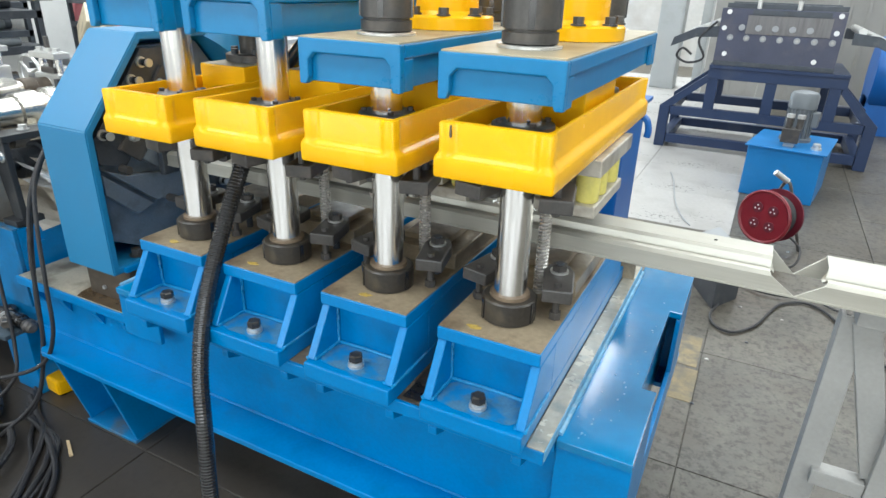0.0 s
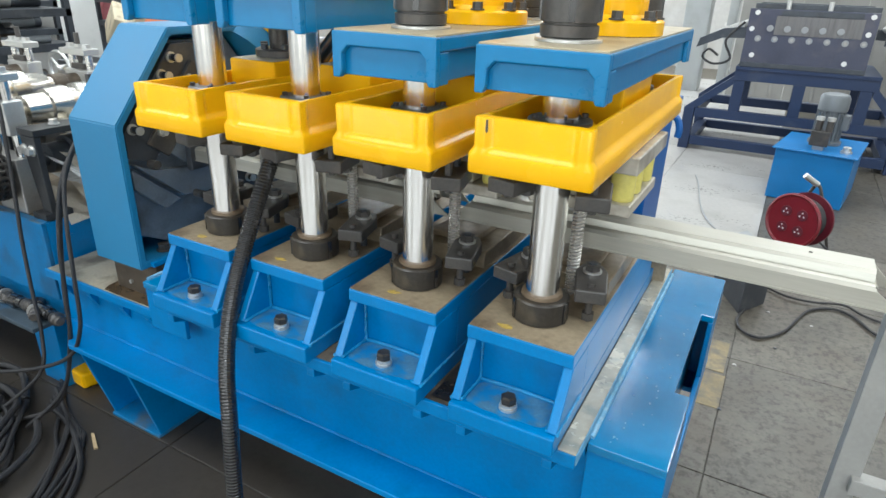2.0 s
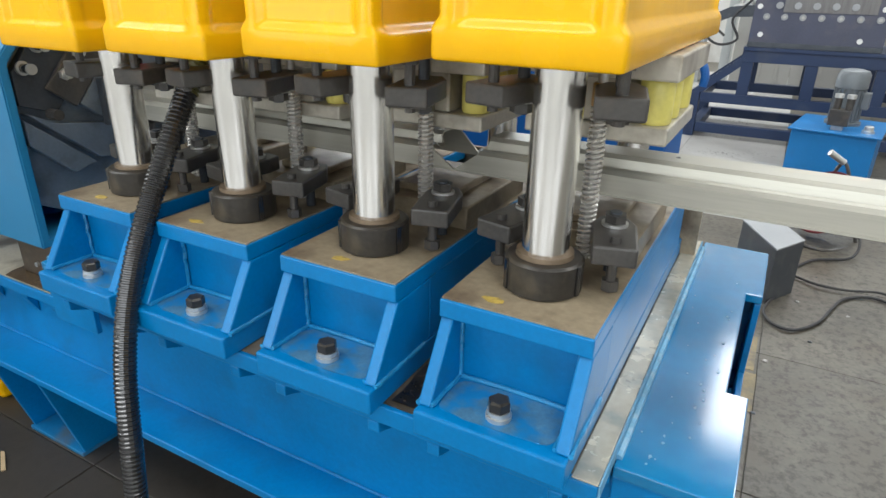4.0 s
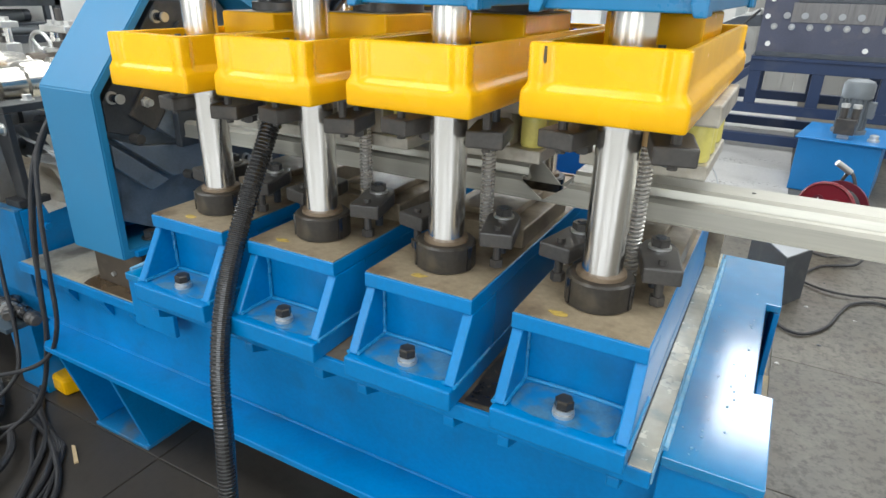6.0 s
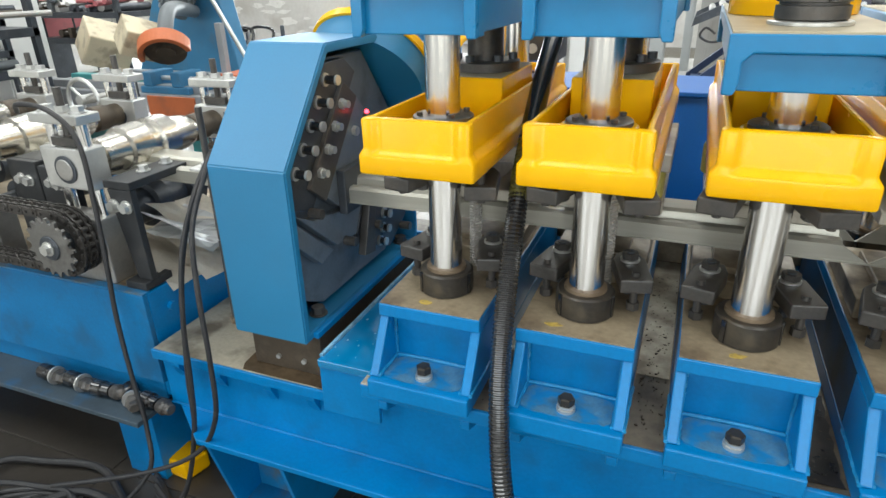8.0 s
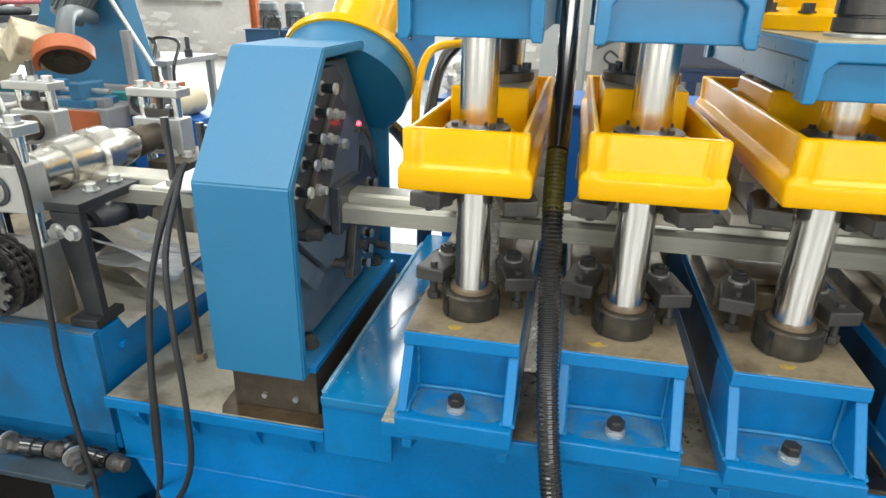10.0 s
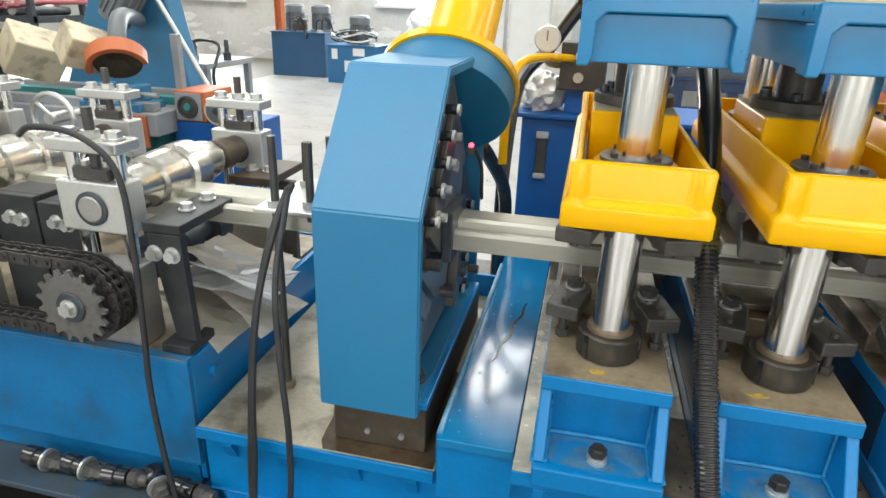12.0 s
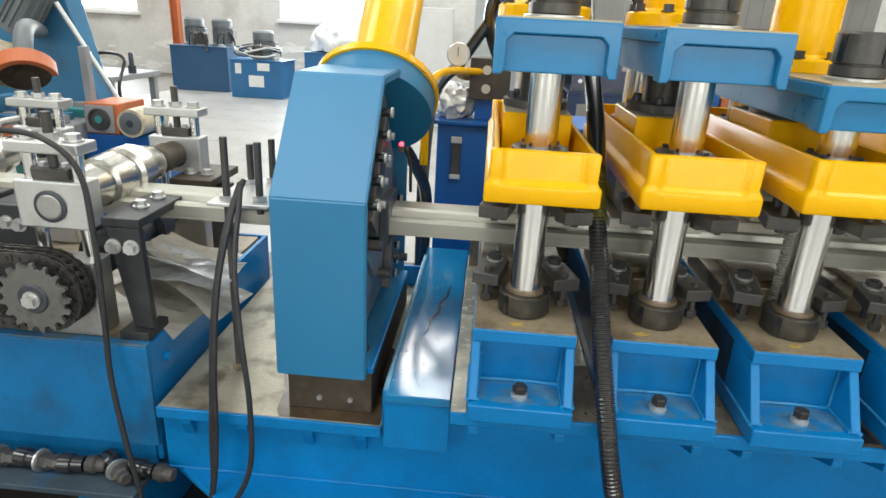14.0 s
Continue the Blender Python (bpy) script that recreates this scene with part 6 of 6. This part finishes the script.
# panels added before the wall, which is too bright behind the navy machine
pn = thing("wall_tone_panels", (1.6, 9.4, FLOOR), "dull grey ribbed panels added to darken the wall behind the navy machine", "partition")
for k in range(7):
    xa = -0.82 + 0.7 * k
    pane = part("panel", bar(xa, xa + 0.696, 9.4, 9.412, FLOOR + 0.05, 3.4, bevel=0), WALL_TONE_GREY, pn)
    for q in range(3):
        part("rib", bar(xa + 0.12 + 0.2 * q, xa + 0.16 + 0.2 * q, 9.385, 9.3995, FLOOR + 0.06, 3.39, bevel=0.003), WALL_TONE_GREY, pane)
part("foot_rail", bar(-0.82, 4.08, 9.38, 9.43, FLOOR, FLOOR + 0.049), GREY, pn)


# ---- second line behind the roll former ----
TEAL_BLUE = mat("grey_blue_paint", (0.045, 0.18, 0.33), 0.45, 0, 0.12, 6, (0.1, 0.14, 0.16), 0.25, 0.04)


def cutoff_saw():
    s = thing("pipe_cutting_machine", (-4.0, 3.2, FLOOR), "blue machine frame with cream gear boxes and an orange disc guard", "machine")
    part("frame", prism(B(), [(-4.55, 0.85), (-3.62, 0.85), (-3.75, 1.5), (-4.2, 1.55)], "y", 3.35, 3.5, 0.01), TEAL_BLUE, s)
    part("table", bar(-5.0, -3.45, 2.75, 3.6, 0.74, 0.86, bevel=0.006), GREY, s)
    for x in (-4.9, -3.6):
        part("leg", bar(x - 0.08, x + 0.08, 2.85, 3.5, FLOOR, 0.739), TEAL, s)
    for cx, cyy, czz, sz in ((-4.346, 2.95, 1.115, 0.22), (-3.69, 2.66, 1.18, 0.165)):
        bm = box(B(), -sz / 2, sz / 2, -0.14, 0.14, -sz / 2, sz / 2, bevel=0.01)
        bmesh.ops.transform(bm, matrix=Matrix.Translation((cx, cyy, czz)) @ Matrix.Rotation(radians(38), 4, "Y") @ Matrix.Rotation(radians(-30), 4, "Z"), verts=bm.verts)
        part("gear_box", bm, CREAM, s, "cream painted gear box")
    way = Vector((0.42, -0.56, -0.66)).normalized()
    hub = Vector((-3.5, 2.6, 1.145))
    turn = Matrix.Translation(hub) @ way.to_track_quat("Z", "Y").to_matrix().to_4x4()
    arc = [radians(15 + 10 * k) for k in range(19)]
    guard = prism(B(), [(0.142 * math.cos(a), 0.142 * math.sin(a)) for a in arc] + [(0.115 * math.cos(a), 0.115 * math.sin(a)) for a in arc[::-1]], "z", -0.02, 0.06, 0.004)
    bmesh.ops.transform(guard, matrix=turn, verts=guard.verts)
    part("disc_guard", guard, ORANGE, s, "orange half-round disc guard")
    disc = turned(B(), (0, 0, 0.0), (0, 0, 1), [(0, 0.11), (0.02, 0.11), (0.021, 0.05), (0.04, 0.05)], 36)
    bmesh.ops.transform(disc, matrix=turn, verts=disc.verts)
    part("disc", disc, GRIME, s, "dark worn cutting disc", smooth=True)
    part("head_arm", tube(B(), [hub - way * 0.03, hub - way * 0.2 + Vector((0, 0.05, 0.05)), (-3.9, 3.3, 1.3)], 0.042, 14), MOTOR_GREY, s, smooth=True)
    part("front_panel", bar(-3.86, -3.5, 2.735, 2.7495, 0.68, 0.85, bevel=0.003), ORANGE, s, "rusty orange front panel")
    v = part("vise", bar(-3.92, -3.55, 2.76, 2.98, 0.861, 0.9, bevel=0.004), TEAL_BLUE, s, "teal blue work vise")
    for vx in (-3.9, -3.68):
        part("jaw", bar(vx, vx + 0.07, 2.77, 2.96, 0.9005, 0.985, bevel=0.006), TEAL_BLUE, v)
    part("vise_screw", cyl(B(), (-3.83, 2.86, 0.94), (-3.5, 2.86, 0.94), 0.014, 12), ALU, v)
    bm = turned(B(), (-3.98, 3.2, 1.3), (0.5, 0.1, 0.75), [(0, 0.09), (0.3, 0.09), (0.31, 0.08)], 24)
    m = part("motor", bm, MOTOR_GREY, s, "dark ribbed motor", smooth=True)
    for k in range(16):
        a = 2 * math.pi * k / 16
        fin = box(B(), 0.088, 0.102, -0.004, 0.004, 0.03, 0.28)
        bmesh.ops.transform(fin, matrix=Matrix.Translation((-3.98, 3.2, 1.3)) @ Vector((0.5, 0.1, 0.75)).to_track_quat("Z", "Y").to_matrix().to_4x4() @ Matrix.Rotation(a, 4, "Z"), verts=fin.verts)
        part("fin", fin, MOTOR_GREY, m)
    part("strut", tube(B(), [(-3.74, 3.25, 1.46), (-3.4, 3.25, 0.86)], 0.014, 10, smooth=1), ALU, s)
    for k in range(3):
        part("roller_rail", bar(-4.9 + 0.05 * k, -3.5, 2.8 + 0.24 * k, 2.87 + 0.24 * k, 0.861, 0.905), TEAL if k == 1 else GREY, s)


cutoff_saw()


def lathe_like(x, y):
    s = thing("lathe_headstock", (x, y, FLOOR), "teal and orange drive head with a handwheel", "machine")
    part("base", bar(x - 0.5, x - 0.03, y - 0.1, y + 0.3, FLOOR, 0.86, bevel=0.01), TEAL, s)
    part("cover", bar(x - 0.49, x - 0.04, y - 0.09, y + 0.29, 0.861, 0.95, bevel=0.01), ORANGE, s)
    part("gear_disc", turned(B(), (x - 0.30, y - 0.3, 1.06), (0.3, -1, 0), [(0, 0.11), (0.04, 0.11), (0.045, 0.1)], 30), DARK, s, smooth=True)


lathe_like(-4.25, 4.05)


def handwheel(x, y, z):
    h = thing("handwheel", (x, y, z), "bright spoked handwheel on the rear of the rolls", "handwheel")
    pts = [(x + 0.075 * math.cos(a), y, z + 0.075 * math.sin(a)) for a in [2 * math.pi * k / 24 for k in range(25)]]
    part("rim", tube(B(), pts, 0.008, 8, smooth=1), ALU, h, smooth=True)
    for k in range(3):
        a = radians(120 * k + 20)
        part("spoke", tube(B(), [(x, y, z), (x + 0.074 * math.cos(a), y, z + 0.074 * math.sin(a))], 0.006, 8, smooth=1), ALU, h)
    part("hub", cyl(B(), (x, y - 0.02, z), (x, y + 0.05, z), 0.018, 16), ALU, h, smooth=True)
    part("shaft", cyl(B(), (x, y + 0.051, z), (x, y + 0.2, z), 0.012, 12), STEEL, h)
    part("support", bar(x - 0.02, x + 0.02, y + 0.201, y + 0.24, 0.76, z + 0.03), DARK, h)


handwheel(-2.86, 1.52, 1.09)
ft = thing("fan_unit", (-3.25, 3.0, FLOOR), "orange cooling unit with a black fan over a blue base", "fan unit")
part("base", bar(-3.47, -3.02, 2.92, 3.3, FLOOR, 0.80, bevel=0.006), BLUE_TANK, ft)
part("housing", bar(-3.45, -3.26, 2.92, 3.2, 0.801, 0.965, bevel=0.006), ORANGE, ft)
fr = part("fan_plate", bar(-3.44, -3.28, 2.912, 2.919, 0.81, 0.955), GREY, ft)
part("fan_ring", turned(B(), (-3.36, 2.911, 0.882), (0, -1, 0), [(0, 0.06), (0.012, 0.06), (0.013, 0.05), (0.004, 0.045)], 30), BLACK, fr, smooth=True)
part("fan_hub", turned(B(), (-3.36, 2.905, 0.882), (0, -1, 0), [(0, 0.022), (0.008, 0.02)], 20), TEAL, fr, smooth=True)
pmot = part("pump_motor", cyl(B(), (-3.17, 2.88, 0.875), (-3.17, 3.15, 0.875), 0.075, 24), CREAM, ft, smooth=True)
part("fan_grille", turned(B(), (-3.17, 2.8795, 0.875), (0, -1, 0), [(0, 0.062), (0.006, 0.06), (0.008, 0.03)], 24), MOTOR_GREY, pmot, smooth=True)
part("fan_hub", turned(B(), (-3.17, 2.871, 0.875), (0, -1, 0), [(0, 0.02), (0.004, 0.018)], 16), DARK, pmot, smooth=True)
gp = thing("steel_post", (-3.45, 2.7, FLOOR), "slim dark grey steel post standing behind the rolls", "post")
part("post", bar(-3.472, -3.43, 2.98, 3.02, FLOOR, 1.25), GREY, gp)
wb = thing("work_bench", (-4.50, 4.4, FLOOR), "grey steel bench with hoses and fittings on it", "bench")
part("top", bar(-5.25, -4.00, 4.1, 4.8, 0.93, 0.97), GREY, wb)
for x in (-5.20, -4.07):
    part("leg", bar(x, x + 0.05, 4.12, 4.17, FLOOR, 0.929), GREY, wb)
    part("leg", bar(x, x + 0.05, 4.72, 4.77, FLOOR, 0.929), GREY, wb)
random.seed(11)
for k in range(11):
    x, y = -5.05 + 0.098 * k + random.uniform(-0.03, 0.03), 4.25 + random.uniform(-0.05, 0.2)
    f = thing("pipe_fitting", (x, y, 0.97), "dark hydraulic fitting standing on the bench", "fitting", "fittings on the bench")
    h = random.uniform(0.06, 0.16)
    part("body", turned(B(), (x, y, 0.971), (0, 0, 1), [(0, 0.03), (h * 0.4, 0.03), (h * 0.42, 0.018), (h, 0.018), (h + 0.01, 0.012)], 14), random.choice((BLACK, STEEL, DARK)), f, smooth=True)
for k in range(4):
    a = [(-4.85 + 0.2 * k, 4.3, 0.98), (-4.75 + 0.2 * k, 4.2, 1.12), (-4.55 + 0.2 * k, 4.2, 1.1), (-4.45 + 0.17 * k, 4.08, 0.9), (-4.35 + 0.15 * k, 4.05, 0.6)]
    hose("bench_hose", a, 0.012, RUBBER, "black hose hanging over the grey bench", "hose")


def dark_rack(x, y):
    s = thing("parts_rack", (x, y, FLOOR), "dark oily machine rack piled with rollers and tooling", "rack")
    for z in (0.55, 0.98, 1.2):
        part("shelf", bar(x - 0.5, x + 0.5, y - 0.25, y + 0.3, z, z + 0.05), DARK, s)
    for dx in (-0.5, 0.46):
        for dy in (-0.25, 0.26):
            part("post", bar(x + dx, x + dx + 0.04, y + dy - 0.001, y + dy + 0.039, FLOOR, 1.42), DARK, s)
    for k in range(24):
        rx = x - 0.46 + 0.04 * k
        rr = random.uniform(0.018, 0.058)
        z = random.choice((1.03, 1.25, 0.6))
        part("roller", cyl(B(), (rx, y - 0.2, z + rr), (rx, y + random.uniform(0.0, 0.25), z + rr), rr, 18), random.choice((STEEL, DARK, MOTOR_GREY, DARK, BLACK, GRIME)), s, smooth=True)
    for k in range(9):
        rx = x - 0.45 + 0.11 * k
        part("bar_stock", cyl(B(), (rx, y - 0.3, 1.30 + 0.02 * (k % 3)), (rx + random.uniform(-0.3, 0.5), y + 0.3, 1.31 + 0.02 * (k % 3)), random.uniform(0.01, 0.024), 10), random.choice((PINK, DARK, STEEL, GRIME)), s)
    for k in range(10):
        rx, z = x - 0.44 + 0.095 * k, random.choice((1.25, 1.03))
        h = random.uniform(0.05, 0.13)
        part("tool_holder", bar(rx, rx + random.uniform(0.03, 0.07), y - 0.24, y - random.uniform(0.1, 0.2), z, z + h, bevel=0.004), random.choice((DARK, STEEL, GRIME, MOTOR_GREY)), s)
        part("spindle", cyl(B(), (rx + 0.02, y - 0.18, z + h + 0.0005), (rx + 0.02, y - 0.18, z + h + random.uniform(0.04, 0.1)), random.uniform(0.006, 0.014), 10), random.choice((DARK, STEEL)), s)
    part("cross_bar", cyl(B(), (x - 0.6, y - 0.28, 1.40), (x + 0.6, y - 0.28, 1.43), 0.025, 12), DARK, s)


def tooling_heap(x, y, z, seed):
    rng = random.Random(seed)
    h = thing("tooling_heap", (x, y, z), "tangled heap of oily bars, rolls and pink-painted brackets on a rack", "tooling")
    for k in range(46):
        p = Vector((x + rng.uniform(-0.42, 0.42), y + rng.uniform(-0.2, 0.2), z + 0.02 + 0.3 * rng.random() ** 1.5))
        d = Vector((rng.uniform(-1, 1), rng.uniform(-0.5, 0.5), rng.uniform(-0.5, 0.6))).normalized() * rng.uniform(0.04, 0.16)
        q = p + d
        q.z = max(q.z, z + 0.02)
        part("bar", cyl(B(), p, q, rng.choice((0.006, 0.01, 0.016, 0.028)), 12), rng.choice((DARK, STEEL, BLACK, PINK, ALU, GRIME)), h, smooth=True)


tooling_heap(-6.1, 2.85, 1.25, 3)
tooling_heap(-4.95, 2.2, 1.25, 5)
tooling_heap(-5.2, 1.15, 1.25, 6)
random.seed(21)
dark_rack(-4.95, 2.3)
dark_rack(-6.1, 2.9)
dark_rack(-5.9, 4.3)
dark_rack(-5.2, 1.2)
wp = thing("white_cabinet", (-6.6, 2.2, FLOOR), "plain white control cabinet behind the tooling", "cabinet")
part("body", bar(-6.8, -6.0, 3.4, 3.8, FLOOR, 1.55, bevel=0.008), WHITE, wp)
part("door", bar(-6.77, -6.03, 3.39, 3.399, 0.25, 1.5, bevel=0.003), WHITE, wp)
rp = thing("red_machine", (-7.2, 4.6, FLOOR), "faded red machine head among the dark tooling", "machine")
part("head", prism(B(), [(-7.9, 1.1), (-6.7, 1.0), (-6.6, 1.25), (-7.4, 1.55)], "y", 4.3, 4.9, 0.02), PINK, rp)
part("column", bar(-7.5, -7.0, 4.4, 4.8, FLOOR, 1.0), DARK, rp)

# tanks along the back wall
WALL_TANK = mat("faded_tank_blue", (0.02, 0.13, 0.3), 0.4, 0, 0.14, 3, (0.06, 0.11, 0.18), 0.25, 0.04)
hydraulic_unit(-6.75, -5.75, 10.3, 11.1, 0.86, mat("dark_tank_paint", (0.025, 0.085, 0.18), 0.42, 0, 0.12, 3, (0.07, 0.08, 0.11), 0.15, 0.03), "large dark blue tank with two grey motors near the wall", 2, group="tanks by the back wall")
hydraulic_unit(-5.5, -4.65, 9.8, 10.5, 0.72, WALL_TANK, "blue tank with a motor and pale labels", 1, group="tanks by the back wall")
hydraulic_unit(-4.45, -3.2, 10.4, 11.2, 0.86, WALL_TANK, "long blue tank with a wrapped bundle on it", 2, group="tanks by the back wall")
for a, b, z0, z1 in ((-5.42, -5.32, 0.5, 0.66), (-5.2, -4.95, 0.3, 0.48), (-5.05, -4.85, 0.56, 0.68)):
    tagged(part("paper_label", box(B(), a, b, 9.793, 9.7975, z0, z1), WHITE), "plain white paper label stuck on a blue tank", "label")
random.seed(5)
wrap = thing("wrapped_bundle", (-3.9, 10.7, 0.86), "bundle of parts under crumpled clear plastic film", "bundle")
bm = B()
bmesh.ops.create_icosphere(bm, subdivisions=4, radius=0.5)
for v in bm.verts:
    v.co = Vector((v.co.x * 1.0, v.co.y * 0.6, max(v.co.z, -0.12) * 0.8)) * (1 + 0.22 * noise.noise(v.co * 5) + 0.08 * noise.noise(v.co * 14))
bmesh.ops.translate(bm, verts=bm.verts, vec=(-3.9, 10.7, 0.98))
part("film", bm, PLASTIC_WRAP, wrap, smooth=True)
for k in range(6):
    hose("coiled_hose", [(-5.4 + 0.7 * math.cos(a) * 0.55 + 0.3, 10.0 + 0.2 * math.sin(a), 0.80 + 0.025 * k + 0.05 * math.sin(2 * a + k)) for a in [0.6 * j + k for j in range(9)]], 0.014, WHITE if k % 2 else RUBBER, "coiled pale hose lying on a blue tank", "hose")
for tx, ty, tz in ((-6.45, 10.42, 0.87), (-5.95, 10.42, 0.87), (-4.15, 10.5, 0.87), (-3.5, 10.5, 0.87)):
    for k in range(2):
        hose("tank_hose", [(tx + 0.1 * k, ty, tz), (tx + 0.05 + 0.1 * k, ty - 0.05, tz + 0.18 + 0.05 * k), (tx + 0.22 + 0.05 * k, ty - 0.06, tz + 0.2), (tx + 0.34, ty - 0.1, tz + 0.06), (tx + 0.36 + 0.03 * k, ty - 0.16, tz - 0.1)], 0.013, RUBBER, "black hose looping over a blue tank", "hose")
ob_ = thing("orange_beam", (-7.64, 12.4, FLOOR), "orange painted steel column against the wall", "column")
part("web", bar(-7.7, -7.585, 12.4, 12.42, FLOOR, 4.0), ORANGE, ob_)
part("flange", bar(-7.72, -7.701, 12.33, 12.49, FLOOR, 4.0), ORANGE, ob_)
part("flange", bar(-7.584, -7.565, 12.33, 12.49, FLOOR, 4.0), ORANGE, ob_)
for x in (-2.6, -2.05):
    cb = thing("pale_cabinet", (x, 8.0, FLOOR), "tall pale grey cabinet behind the hydraulic station", "cabinet")
    part("body", bar(x - 0.24, x + 0.24, 8.0, 8.4, FLOOR, 1.62, bevel=0.008), WHITE, cb)
    part("door", bar(x - 0.22, x + 0.22, 7.99, 7.999, 0.25, 1.58, bevel=0.003), WHITE, cb)

# scraps on the floor
ys = thing("yellow_pad", (-2.07, 0.9, FLOOR), "crushed yellow plastic pad on the floor by the base", "pad")
part("pad", prism(B(), [(-2.15, 0.885), (-2.015, 0.875), (-1.995, 0.955), (-2.13, 0.985)], "z", FLOOR, FLOOR + 0.062, 0.01), YELLOW, ys)
part("cover", prism(B(), [(-2.15, 0.89), (-2.11, 0.885), (-2.09, 0.98), (-2.13, 0.985)], "z", FLOOR + 0.04, FLOOR + 0.067, 0.006), PAPER, ys)
st = tagged(part("wood_chip", prism(B(), [(-1.78, 0.745), (-1.77, 0.75), (-1.70, 0.715), (-1.705, 0.705)], "z", FLOOR, FLOOR + 0.006, 0.001), WOOD), "pale wooden sliver on the dark floor", "wood scrap")
for k in range(26):
    x, y, s = random.uniform(-0.05, 1.2), random.uniform(1.2, 3.4), random.uniform(0.004, 0.011)
    bm = B()
    bmesh.ops.create_icosphere(bm, subdivisions=1, radius=s)
    for v in bm.verts:
        v.co.z = max(v.co.z * 0.4, -s * 0.2) + FLOOR + s * 0.2
        v.co.x += x + random.uniform(-s, s) * 0.4
        v.co.y += y
    tagged(part("metal_chip", bm, random.choice((STEEL, DARK, ALU))), "small steel chip lying on the floor", "metal scrap", "chips on the floor")


# ---- floor slabs ----
SLAB = 0.748


def slabs():
    gx, gy = -0.03, 1.585
    me = bpy.data.meshes.new("slab")
    bm = box(B(), 0.0014, SLAB - 0.0014, 0.0014, SLAB - 0.0014, -0.02, 0.0)
    bmesh.ops.bevel(bm, geom=[e for e in bm.edges if all(v.co.z > -0.001 for v in e.verts)], offset=0.0015, segments=1, affect="EDGES")
    bm.to_mesh(me)
    bm.free()
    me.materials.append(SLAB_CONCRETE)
    # second slab, with the glare of the far floor in its colour
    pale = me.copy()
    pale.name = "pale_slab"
    pale.materials[0] = LIT_CONCRETE
    rng = random.Random(3)
    for i in range(-9, 4):
        for j in range(-2, 13):
            if len(floor.children) >= 290:
                return
            # slabs in the glaring far area take the lighter copy
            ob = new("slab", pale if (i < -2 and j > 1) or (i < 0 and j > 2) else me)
            ob.parent = floor
            ob.location = (gx + i * SLAB, gy + j * SLAB, FLOOR + rng.uniform(-0.0006, 0.0))


slabs()
for a, b, y0, y1 in ((-0.13, -0.03, 1.95, 2.18), (-0.14, -0.04, 2.2, 2.45)):
    tagged(part("floor_line", bar(a, b, y0, y1, FLOOR - 0.001, FLOOR + 0.0012, bevel=0), TAPE), "worn yellow floor marking beside the blue base", "floor marking")


# ---- movement ----
def motions():
    walk(STRIP, [(t, pose(d, 1.1, 0.99)) for t, d in STRIP_PATH])


motions()
